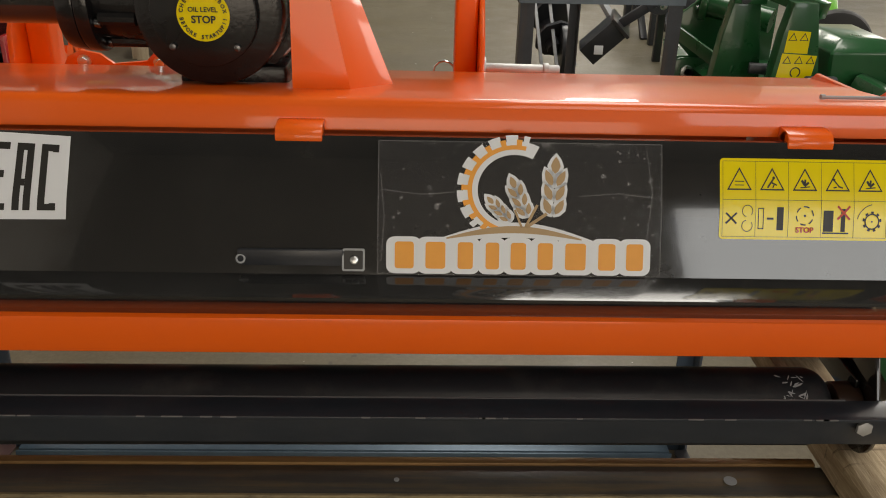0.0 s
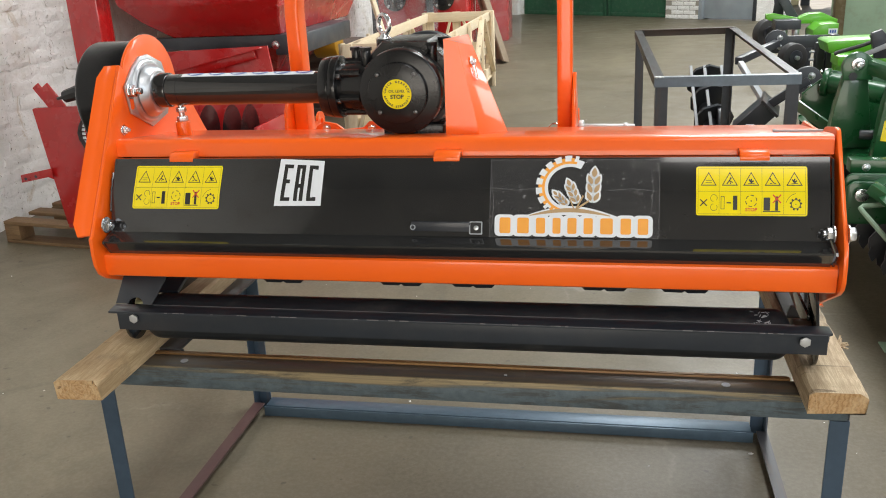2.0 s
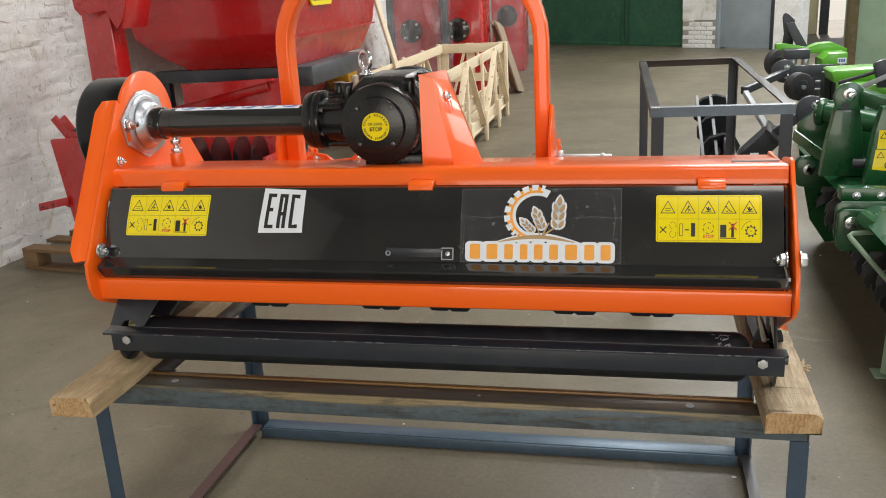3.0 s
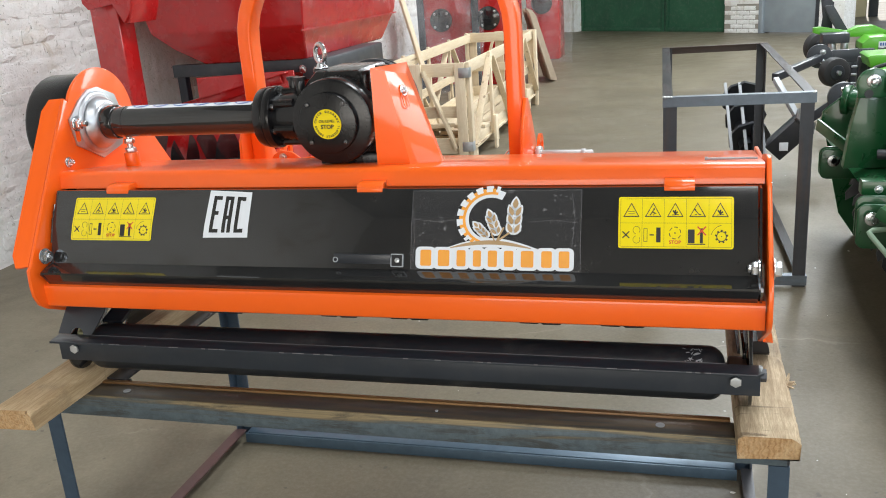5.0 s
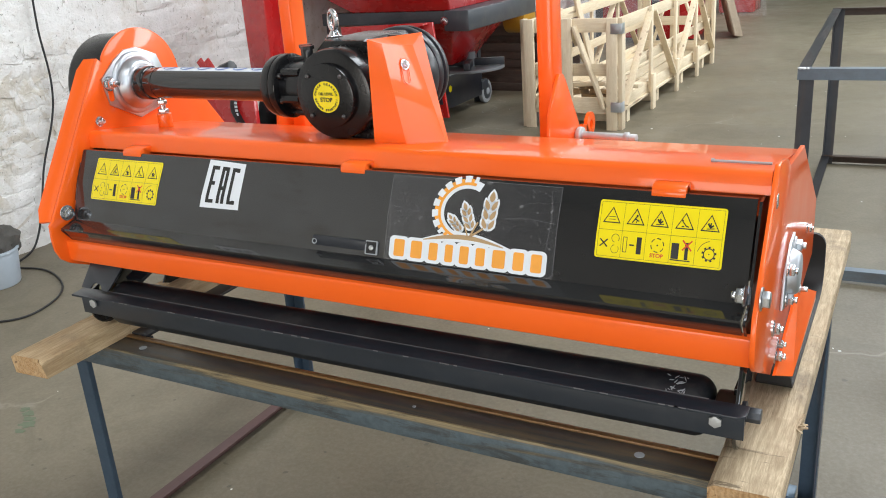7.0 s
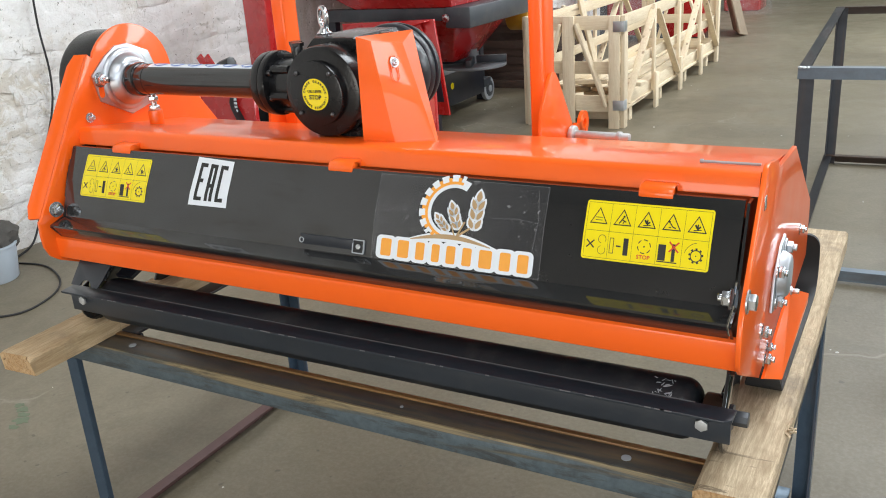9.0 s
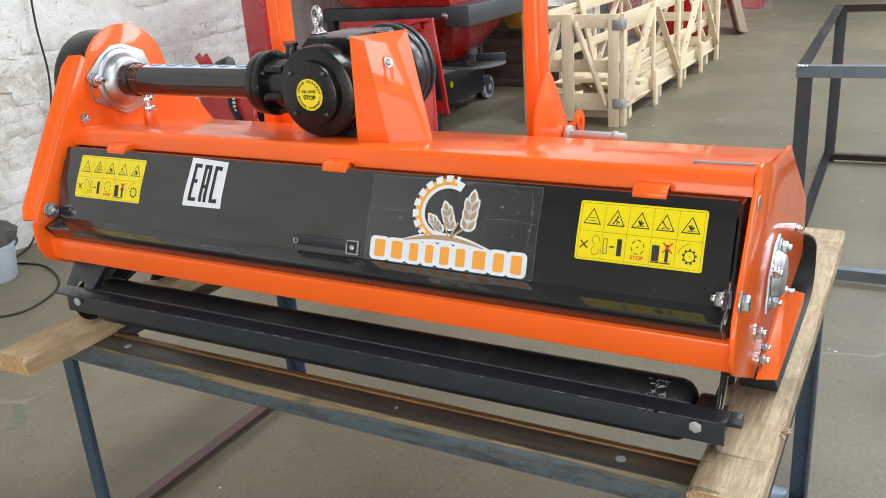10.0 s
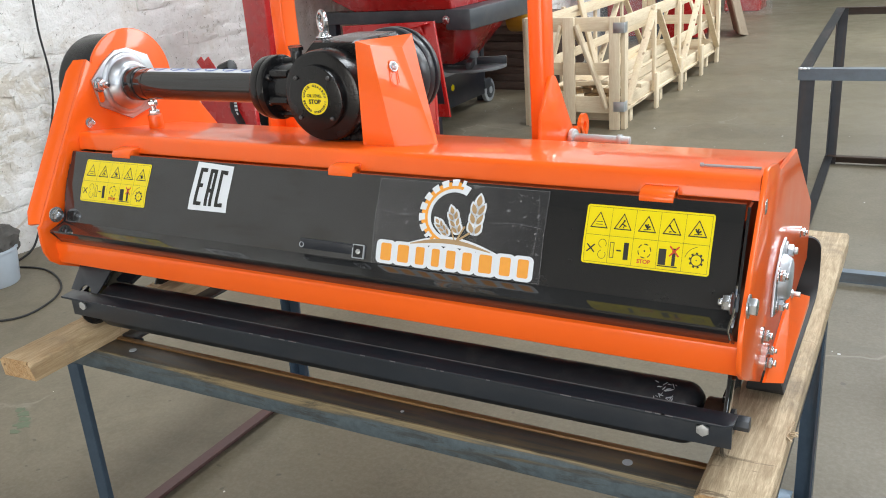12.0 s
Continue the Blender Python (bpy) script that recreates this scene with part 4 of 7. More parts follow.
# tower plate beside the gearbox
A, Bp, C, D = (-0.010, 0.180, 1.024), (0.060, 0.181, 1.024), (0.020, 0.190, 1.211), (-0.008, 0.184, 1.219)
E_, G_ = (0.110, 0.247, 1.013), (0.036, 0.275, 1.196)
E2, F_ = (0.111, 0.256, 1.011), (0.016, 0.348, 1.212)
for name, quad, lab in (("tower_front", (A, Bp, C, D), "orange bent tower plate"), ("tower_panel", (Bp, E_, G_, C), "orange plate with a long slot"), ("tower_side", (E_, E2, F_, G_), ""), ("tower_cap", (D, C, G_, F_), "")):
    q = [Vector(p) for p in quad]
    nrm = (q[1] - q[0]).cross(q[3] - q[0]).normalized()
    n = 6
    bm = bmesh.new()
    front = [[bm.verts.new(q[0].lerp(q[1], i / n).lerp(q[3].lerp(q[2], i / n), j / n)) for i in range(n + 1)] for j in range(n + 1)]
    back = [[bm.verts.new(v.co - nrm * 0.004) for v in row] for row in front]
    for j in range(n):
        for i in range(n):
            bm.faces.new((front[j][i], front[j][i + 1], front[j + 1][i + 1], front[j + 1][i]))
            bm.faces.new((back[j + 1][i], back[j + 1][i + 1], back[j][i + 1], back[j][i]))
    for k in range(n):
        bm.faces.new((back[0][k], back[0][k + 1], front[0][k + 1], front[0][k]))
        bm.faces.new((front[n][k], front[n][k + 1], back[n][k + 1], back[n][k]))
        bm.faces.new((front[k][0], front[k + 1][0], back[k + 1][0], back[k][0]))
        bm.faces.new((back[k][n], back[k + 1][n], front[k + 1][n], front[k][n]))
    if name == "tower_panel":
        g1, g2, g3 = front[4][3].co.copy(), front[4][5].co.copy(), front[5][4].co.copy()
        c0 = front[4][3].co.lerp(front[5][3].co, 0.6)
    ob = part(name, bm, ORANGE, mower, lab)
    if name == "tower_panel":
        tower = ob
sr = (g2 - g1).normalized()
sn = sr.cross(g3 - (g1 + g2) / 2).normalized()
su = sn.cross(sr)
c0 = c0 - su * 0.006 + sn * 0.0016
bm = bmesh.new()
flat(bm, band(rounded(-0.0075, -0.0235, 0.0075, 0.0235, 0.0073, 5), rounded(-0.0092, -0.0252, 0.0092, 0.0252, 0.009, 5)), c0, sr, su, 0.0018)
part("slot", bm, ORANGE, tower)
bolt(mower, c0 + su * 0.012, sn, 0.0075, 0.005, True, 0.002)

# hitch arch of bent bar
bm = bmesh.new()
HX, HW = -0.1125, 0.3275
path = [(HX - HW, 0.527, 0.95), (HX - HW, 0.527, 1.19), (HX - HW, 0.527, 1.26)]
path += [(HX - HW + 0.2 - 0.2 * math.cos(radians(a)), 0.527, 1.26 + 0.2 * math.sin(radians(a))) for a in range(10, 91, 10)]
right_side = [(2 * HX - x, y, z) for x, y, z in reversed(path)]
sweep(bm, path + right_side, rounded(-0.0175, -0.0275, 0.0175, 0.0275, 0.005, 3), False, (0, 1, 0))
part("hitch_arch", bm, ORANGE, mower, "orange bent hitch frame")
for x in (HX + HW + 0.0185, HX - HW - 0.0265):
    bm = bmesh.new()
    prism(bm, [(0.455, 1.03), (0.44, 0.93), (0.67, 0.93), (0.662, 0.945), (0.635, 0.965), (0.55, 1.085), (0.535, 1.1), (0.515, 1.103), (0.50, 1.09)], "x", x, x + 0.008, 0.0015)
    # ear with a pin hole
    outer = arc(0.706, 0.956, 0.029, 0, 345, 23)
    inner = arc(0.708, 0.956, 0.011, 0, 345, 23)
    t = bmesh.new()
    for k in range(24):
        quad = [inner[k], inner[(k + 1) % 24], outer[(k + 1) % 24], outer[k]]
        prism(t, quad, "x", x, x + 0.008)
    bmesh.ops.remove_doubles(t, verts=t.verts, dist=1e-5)
    join(bm, t)
    prism(bm, [(0.66, 0.93), (0.70, 0.928), (0.68, 0.962), (0.655, 0.968), (0.645, 0.95)], "x", x, x + 0.008)
    part("hitch_bracket", bm, ORANGE, mower)
bm = bmesh.new()
cyl(bm, (0.215, 0.61, 0.953), (0.38, 0.60, 0.953), 0.0095, seg=20, bev=0.002)
cyl(bm, (0.2445, 0.609, 0.953), (0.256, 0.608, 0.953), 0.019, seg=24, bev=0.002)
cyl(bm, (0.352, 0.602, 0.953), (0.362, 0.6015, 0.953), 0.0125, seg=20, bev=0.001)
part("hitch_pin", bm, PIN, mower, "dull zinc-plated linkage pin")
bm = bmesh.new()
sweep(bm, [(0.185 + 0.018 * math.cos(radians(a)), 0.60, 0.948 + 0.018 * math.sin(radians(a))) for a in range(0, 360, 30)], ring(0.002, 6), True, (0, 1, 0))
part("linch_ring", bm, ZINC, mower)
bm = bmesh.new()
prism(bm, [(-0.43, 0.93), (-0.23, 0.93), (-0.23, 0.985), (-0.245, 0.995), (-0.265, 0.995), (-0.28, 0.98), (-0.33, 0.975), (-0.35, 0.99), (-0.38, 0.995), (-0.40, 0.985)], "y", 0.50, 0.508, 0.001)
part("hitch_lug", bm, ORANGE, mower)
for x in (-0.258, -0.375):
    bolt(mower, (x, 0.4995, 0.978), (0, -1, 0), 0.008, 0.006, True, 0.0)
# loose pin lying on the deck
bm = bmesh.new()
cyl(bm, (0.628, 0.160, 1.0325), (0.716, 0.1605, 1.0325), 0.0022, seg=10)
cyl(bm, (0.626, 0.160, 1.033), (0.631, 0.160, 1.033), 0.0032, seg=10)
part("rod", bm, GREYPLASTIC, mower, "dull grey rod lying on the deck")

# latch recess on the flap
bm = bmesh.new()
lz, ly = 0.878, skin(0.878)
nrm = Vector((0, -1, 0.37)).normalized()
upv = Vector((0, 0.37, 1)).normalized()
ctr = Vector((0.012, ly, lz)) + nrm * 0.0005
box(bm, ctr - Vector((0.068, 0.002, 0.012)), ctr + Vector((0.05, 0.004, 0.012)), 0.003, 2)
part("latch_strip", bm, BLACK_SATIN, mower)
bm = bmesh.new()
flat(bm, band(rounded(-0.0105, -0.0105, 0.0105, 0.0105, 0.001, 1), rounded(-0.0125, -0.0125, 0.0125, 0.0125, 0.0015, 1)), Vector((0.072, ly, lz)) + nrm * 0.001, (1, 0, 0), upv, 0.003)
part("latch_frame", bm, GREYPLASTIC, mower, "worn bright edge of the latch")
bm = bmesh.new()
flat(bm, [rounded(-0.0115, -0.0115, 0.0115, 0.0115, 0.002)], Vector((0.072, ly, lz)) + nrm * 0.001, (1, 0, 0), upv, 0.002)
part("latch_plate", bm, PLASTIC, mower)
bm = bmesh.new()
at = Vector((0.073, ly, lz)) + nrm * 0.003
cyl(bm, at, at + nrm * 0.004, 0.0048, seg=14, bev=0.0015)
part("screw", bm, ZINC, mower)
bm = bmesh.new()
at = Vector((-0.052, ly, lz)) + nrm * 0.0035
sweep(bm, [at + Vector((0.0045 * math.cos(a), 0, 0)) + upv * 0.0045 * math.sin(a) for a in [k * math.pi / 8 for k in range(16)]], ring(0.0011, 6), True, nrm)
part("screw", bm, GREYPLASTIC, mower, "worn rim of a sunk screw")

# roller with its brackets and scraper angle
RY, RZ, RR = 0.0545, 0.656, 0.0495


def ry(x):
    """The roller lies a little askew."""
    return RY + 0.006 * x


bm = bmesh.new()
cyl(bm, (-0.664, ry(-0.664), RZ), (0.666, ry(0.666), RZ), RR, seg=48, bev=0.03, bseg=7)
cyl(bm, (-0.70, ry(-0.7), RZ), (0.70, ry(0.7), RZ), 0.02, seg=20)
roll = part("roller", bm, ROLLER, mower, "black painted steel roller tube")
rnd = random.Random(12)


def turned(g, spin):
    """Right and up of a mark on the tube at angle g, spun about its own normal."""
    r, u = Vector((1, 0, 0)), Vector((0, math.sin(g), math.cos(g)))
    c, s = math.cos(radians(spin)), math.sin(radians(spin))
    return r * c + u * s, u * c - r * s


for k in range(46):
    g = radians(rnd.uniform(18, 84))
    x = rnd.gauss(0.61, 0.011)
    w, h = rnd.uniform(0.002, 0.0075), rnd.uniform(0.0003, 0.0009)
    bm = bmesh.new()
    flat(bm, [[(-w, -h), (w * 0.3, -h * 1.6), (w, 0.0), (w * 0.2, h), (-w * 0.7, h * 1.3)]], (x, ry(x) - (RR + 0.0001) * math.cos(g), RZ + (RR + 0.0001) * math.sin(g)), *turned(g, rnd.uniform(-80, 80)))
    part("scratch", bm, GREYPLASTIC, roll)
# angle iron: web behind, flange standing forward at the top
bm = bmesh.new()
prism(bm, [(-0.716, -0.0285), (0.716, -0.0275), (0.726, -0.02), (0.726, 0.012), (-0.722, 0.012)], "z", 0.692, 0.697, 0.001)
prism(bm, [(-0.708, -0.0115), (0.722, -0.0095), (0.722, -0.0045), (-0.708, -0.0065)], "z", 0.6475, 0.692, 0.001)
scraper = part("scraper_bar", bm, SCRAPER, mower, "black angle bar before the roller")
# Pale strip on the back edge: wear with the edge's highlight painted in.
bm = bmesh.new()
prism(bm, [(-0.66, 0.0105), (0.665, 0.0105), (0.665, 0.0128), (-0.66, 0.0128)], "z", 0.693, 0.6974)
part("worn_edge", bm, PALE_EDGE, scraper, "pale back edge, worn paint with its highlight painted in")
rnd2 = random.Random(31)
for k in range(26):
    x = rnd2.uniform(-0.6, 0.68)
    w = rnd2.uniform(0.002, 0.009)
    bm = bmesh.new()
    box(bm, (x - w, -0.0288, 0.6957), (x + w, -0.0276, 0.6973))
    part("chip", bm, PALE_EDGE, scraper)
for x in (-0.668, 0.681):
    bolt(mower, (x, -0.0108, 0.6755), (0, -1, 0), 0.0105, 0.005, False, 0.0, "bolt", PIN)
for x0 in (-0.70, 0.704):
    bm = bmesh.new()
    poly = [(-0.006, 0.69), (-0.006, 0.652)] + arc(0.045, 0.652, 0.048, 190, 340, 10) + ([(0.12, 0.66), (0.16, 0.72), (0.16, 0.80), (0.12, 0.80), (0.08, 0.72), (0.0, 0.69)] if x0 < 0 else [(0.12, 0.68), (0.16, 0.745), (0.15, 0.79), (0.07, 0.79), (0.035, 0.74), (0.01, 0.69)])
    prism(bm, poly, "x", x0, x0 + 0.006, 0.001)
    part("roller_bracket", bm, BLACK, mower)
    bm = bmesh.new()
    xx = x0 + 0.006 if x0 < 0 else x0
    s = 1 if x0 < 0 else -1
    cyl(bm, (xx, RY, RZ), (xx + s * 0.034, RY, RZ), 0.034, seg=28, bev=0.004)
    part("roller_bearing", bm, RUSTDARK, mower, "brown oiled bearing block")
bm = bmesh.new()
cyl(bm, (0.71, 0.055, 0.657), (0.737, 0.055, 0.657), 0.0125, seg=8, bev=0.001)
cyl(bm, (0.71, 0.055, 0.657), (0.714, 0.055, 0.657), 0.02, seg=20)
part("end_bolt", bm, DARKSTEEL, mower)
bm = bmesh.new()
notch = [(-0.666 + 0.017 * math.cos(radians(a)), 0.704 + 0.012 * math.sin(radians(a))) for a in range(180, -1, -20)]
prism(bm, [(-0.712, 0.704)] + notch + [(-0.628, 0.704), (-0.618, 0.722), (-0.606, 0.748), (-0.60, 0.80), (-0.69, 0.80), (-0.704, 0.75)], "y", -0.003, 0.003, 0.001)
for v in bm.verts:
    v.co.y += (v.co.z - 0.704) * 0.62
part("roller_plate", bm, BLACK_SATIN, mower)
bm = bmesh.new()
cyl(bm, (-0.68, 0.03, 0.694), (-0.65, 0.03, 0.694), 0.014, seg=18, bev=0.002)
part("pivot_nut", bm, OLIVE_ZINC, mower, "yellow-passivated pivot nut")
bm = bmesh.new()
prism(bm, [(-0.628, 0.748), (-0.609, 0.748), (-0.609, 0.795), (-0.622, 0.795)], "y", 0.062, 0.0635)
part("sticker", bm, WHITE, mower, "white and red sticker")
bm = bmesh.new()
prism(bm, [(-0.622, 0.762), (-0.610, 0.758), (-0.610, 0.782), (-0.619, 0.784)], "y", 0.0612, 0.0618)
part("sticker", bm, INK_RED, mower)
for x in (-0.60,):
    bm = bmesh.new()
    stick(bm, (x - 0.035, 0.08, 0.70), (x - 0.03, 0.34, 0.79), 0.05, 0.008)
    part("roller_arm", bm, BLACK_SATIN, mower)
bm = bmesh.new()
sweep(bm, [(-0.705 + 0.002 * math.sin(3.1 * k), skin(0.90 + 0.0075 * k) + 0.006, 0.90 + 0.0075 * k) for k in range(11)], ring(0.0028, 8))
part("weld_bead", bm, metal_dark, mower, "dull weld bead")
bm = bmesh.new()
stick(bm, (0.698, 0.24, 0.69), (0.698, 0.05, 0.684), 0.006, 0.034, 0.002)
part("roller_arm", bm, BLACK, mower)
# flails hanging below
for x in (-0.388, -0.118, 0.04, 0.315, 0.477):
    bm = bmesh.new()
    prism(bm, [(x - 0.042, 0.80), (x - 0.046, 0.709), (x - 0.040, 0.703), (x - 0.006, 0.7025), (x, 0.706), (x + 0.006, 0.7015), (x + 0.040, 0.702), (x + 0.046, 0.708), (x + 0.042, 0.80)], "y", 0.145, 0.155, 0.001)
    box(bm, (x - 0.005, 0.135, 0.725), (x + 0.005, 0.165, 0.80))
    part("flail", bm, BLACK_SATIN, mower)
bm = bmesh.new()
cyl(bm, (-0.70, 0.25, 0.86), (0.70, 0.25, 0.86), 0.055, seg=28)
part("rotor", bm, BLACK_SATIN, mower)

# ---- labels on the flap ----
def decal(name, polys, material, parent, lift, label=""):
    """Flat printed shapes in (x, z), bent with the flap."""
    b = bmesh.new()
    for poly in polys:
        b.faces.new([b.verts.new((x, 0, z)) for x, z in poly])
    bmesh.ops.bisect_plane(b, geom=list(b.verts) + list(b.edges) + list(b.faces), plane_co=(0, 0, KINK), plane_no=(0, 0, 1))
    for v in b.verts:
        v.co.y = skin(v.co.z) - lift * 0.93
        v.co.z += lift * 0.36
    bmesh.ops.recalc_face_normals(b, faces=b.faces)
    for f in b.faces:
        if f.normal.y > 0:
            f.normal_flip()
    return part(name, b, material, parent, label)


def line(p, q, w):
    d = Vector((q[0] - p[0], q[1] - p[1])).normalized() * w / 2
    return [(p[0] - d.y, p[1] + d.x), (q[0] - d.y, q[1] + d.x), (q[0] + d.y, q[1] - d.x), (p[0] + d.y, p[1] - d.x)]


def ringband(cx, cy, r0, r1, a0, a1, n, sy=1.0):
    i, o = arc(0, 0, r0, a0, a1, n), arc(0, 0, r1, a0, a1, n)
    return [[(cx + x, cy + y * sy) for x, y in (i[k], i[k + 1], o[k + 1], o[k])] for k in range(n)]


def warning_label(x0, x1, z0, z1):
    w, h = x1 - x0, z1 - z0
    base = decal("warning_label", [rounded(x0, z0, x1, z1, 0.004)], YELLOW, mower, 0.0006, "yellow warning label with ten small pictograms")
    cw, ch = w * 0.965 / 5, h * 0.93 / 2
    ox, oz = x0 + w * 0.0175, z0 + h * 0.035
    t = 0.0004
    grid = []
    for i in range(6):
        grid.append(line((ox + i * cw, oz), (ox + i * cw, oz + 2 * ch), t))
    for j in range(3):
        grid.append(line((ox, oz + j * ch), (ox + 5 * cw, oz + j * ch), t))
    decal("cell_grid", grid, INK, base, 0.0009)
    for i in range(5):
        cx, cz = ox + (i + 0.5) * cw, oz + 1.44 * ch
        r = cw * 0.36
        tri_o = [(cx - r * 1.05, cz - r * 0.55), (cx + r * 1.05, cz - r * 0.55), (cx, cz + r * 1.15)]
        tri_i = [(cx - r * 0.86, cz - r * 0.44), (cx + r * 0.86, cz - r * 0.44), (cx, cz + r * 0.95)]
        marks = band(tri_i, tri_o)
        k = r * 0.4
        if i == 0:
            marks += [line((cx - k, cz + k * 0.25), (cx + k, cz + k * 0.25), 0.0009), line((cx - k, cz - k * 0.45), (cx + k, cz - k * 0.45), 0.0009)]
        elif i == 1:
            marks += [line((cx - k, cz - k * 0.9), (cx + k * 0.2, cz + k * 0.7), 0.0018), line((cx - k * 0.2, cz + k * 0.1), (cx + k, cz - k * 0.4), 0.0016), line((cx + k * 0.1, cz - k * 0.9), (cx + k * 0.5, cz - k * 0.1), 0.0014), arc(cx + k * 0.3, cz + k * 0.95, 0.0016, 0, 324, 9)]
        elif i == 3:
            marks += [line((cx - k * 0.7, cz + k * 0.6), (cx + k * 0.3, cz - k * 0.5), 0.0015), line((cx + k * 0.2, cz - k * 0.5), (cx + k * 1.1, cz - k * 0.75), 0.0016), line((cx - k * 0.9, cz - k * 0.75), (cx - k * 0.2, cz - k * 0.6), 0.0014), arc(cx - k * 0.75, cz + k * 0.75, 0.0014, 0, 324, 9)]
        else:
            marks += [line((cx - k * 0.7, cz + k * 0.6), (cx - k * 0.1, cz - k * 0.3), 0.0026), line((cx + k * 0.1, cz + k * 0.75), (cx - k * 0.05, cz - k * 0.4), 0.0022), line((cx + k * 0.8, cz + k * 0.2), (cx - k * 0.1, cz - k * 0.5), 0.0024), line((cx - k, cz - k * 0.8), (cx + k * 1.1, cz - k * 0.6), 0.0012)]
        decal("pictogram", marks, INK, base, 0.0009)
    cz = oz + 0.5 * ch
    q = cw * 0.5

    def cell(i):
        return ox + (i + 0.5) * cw

    c = cell(0)
    decal("pictogram", [line((c - q * 0.8, cz - q * 0.3), (c - q * 0.15, cz + q * 0.3), 0.002), line((c - q * 0.8, cz + q * 0.3), (c - q * 0.15, cz - q * 0.3), 0.002)] + ringband(c + q * 0.5, cz + q * 0.42, q * 0.3, q * 0.34, -40, 260, 14) + ringband(c + q * 0.5, cz - q * 0.42, q * 0.3, q * 0.34, 100, 400, 14), INK, base, 0.0009)
    c = cell(1)
    a, b_ = rounded(c - q * 0.85, cz - q * 0.6, c - q * 0.5, cz + q * 0.6, 0.0003, 1), rounded(c - q * 0.8, cz - q * 0.55, c - q * 0.55, cz + q * 0.55, 0.0003, 1)
    decal("pictogram", band(b_, a) + [line((c - q * 0.3, cz), (c + q * 0.1, cz), 0.0022), line((c + q * 0.5, cz - q * 0.65), (c + q * 0.5, cz + q * 0.65), 0.0075)], INK, base, 0.0009)
    c = cell(2)
    decal("pictogram", sum([ringband(c, cz + q * 0.18, q * 0.48, q * 0.55, s, s + 38, 4) for s in range(0, 360, 60)], []) + [arc(c, cz + q * 0.18, 0.0013, 0, 324, 9)], INK, base, 0.0009)
    zz = cz - q * 0.62
    lettering("STOP", 0.0085, (c, skin(zz) - 0.0009, zz), (1, 0, 0), (0, 0.37, 1), INK_RED, base, bold=0.0002)
    c = cell(3)
    decal("pictogram", [rounded(c - q * 0.85, cz - q * 0.7, c - q * 0.25, cz + q * 0.5, 0.0004, 1), line((c - q * 0.9, cz - q * 0.78), (c + q * 0.7, cz - q * 0.78), 0.0016), line((c + q * 0.35, cz - q * 0.7), (c + q * 0.35, cz + q * 0.6), 0.005)], INK, base, 0.0009)
    decal("cross", [line((c, cz), (c + q * 0.75, cz + q * 0.75), 0.0022), line((c, cz + q * 0.75), (c + q * 0.75, cz), 0.0022)], INK_RED, base, 0.0012)
    c = cell(4)
    gear_ = []
    for s in range(0, 360, 40):
        gear_ += ringband(c + q * 0.12, cz - q * 0.1, q * 0.46, q * 0.58, s, s + 18, 2)
    decal("pictogram", ringband(c + q * 0.12, cz - q * 0.1, q * 0.38, q * 0.46, 0, 360, 24) + gear_ + ringband(c + q * 0.3, cz - q * 0.25, q * 1.1, q * 1.14, 100, 165, 8) + [arc(c + q * 0.12, cz - q * 0.1, 0.001, 0, 320, 8)], INK, base, 0.0009)
    return base


def lean(base, z0, z1, by):
    """A label stuck on a little askew: its lower edge slips sideways."""
    for ob in [base] + list(base.children):
        for v in ob.data.vertices:
            v.co.x -= by * (z1 - v.co.z) / (z1 - z0)


lean(warning_label(-0.648, -0.4555, 0.908, 0.9895), 0.908, 0.9895, 0.005)
warning_label(0.480, 0.673, 0.9045, 0.987)

# white conformity label


def eac_at(u, v):
    low, top = (-0.3410 + 0.0990 * u, 0.9150 + 0.0010 * u), (-0.3310 + 0.0930 * u, 1.0020 - 0.0040 * u)
    return (low[0] + (top[0] - low[0]) * v, low[1] + (top[1] - low[1]) * v)


eac = decal("conformity_label", [[eac_at(0, 0), eac_at(1, 0), eac_at(1, 1), eac_at(0, 1)]], WHITE, mower, 0.0006, "white label with black letters EAC")


def stroke(u0, v0, u1, v1):
    return [eac_at(u0, v0), eac_at(u1, v0), eac_at(u1, v1), eac_at(u0, v1)]


s = 0.08
for letter in ([stroke(0.12, 0.11, 0.12 + s, 0.89), stroke(0.12 + s, 0.89 - s, 0.32, 0.89), stroke(0.12 + s, 0.49, 0.28, 0.49 + s), stroke(0.12 + s, 0.11, 0.32, 0.11 + s)], [stroke(0.40, 0.11, 0.40 + s, 0.89), stroke(0.60 - s, 0.11, 0.60, 0.89), stroke(0.40 + s, 0.89 - s, 0.60 - s, 0.89), stroke(0.40 + s, 0.40, 0.60 - s, 0.40 + s)], [stroke(0.68, 0.11, 0.68 + s, 0.89), stroke(0.68 + s, 0.89 - s, 0.88, 0.89), stroke(0.88 - s * 0.9, 0.80, 0.88, 0.89 - s), stroke(0.68 + s, 0.11, 0.88, 0.11 + s), stroke(0.88 - s * 0.9, 0.11 + s, 0.88, 0.20)]):
    decal("letter", letter, INK, eac, 0.0010)

# clear film that carries the maker's emblem
LX, LZ = 0.000628, 0.00053


def lp(u, v):
    return (0.098 + (u - 663) * LX, 1.0 - (v - 237) * LZ)


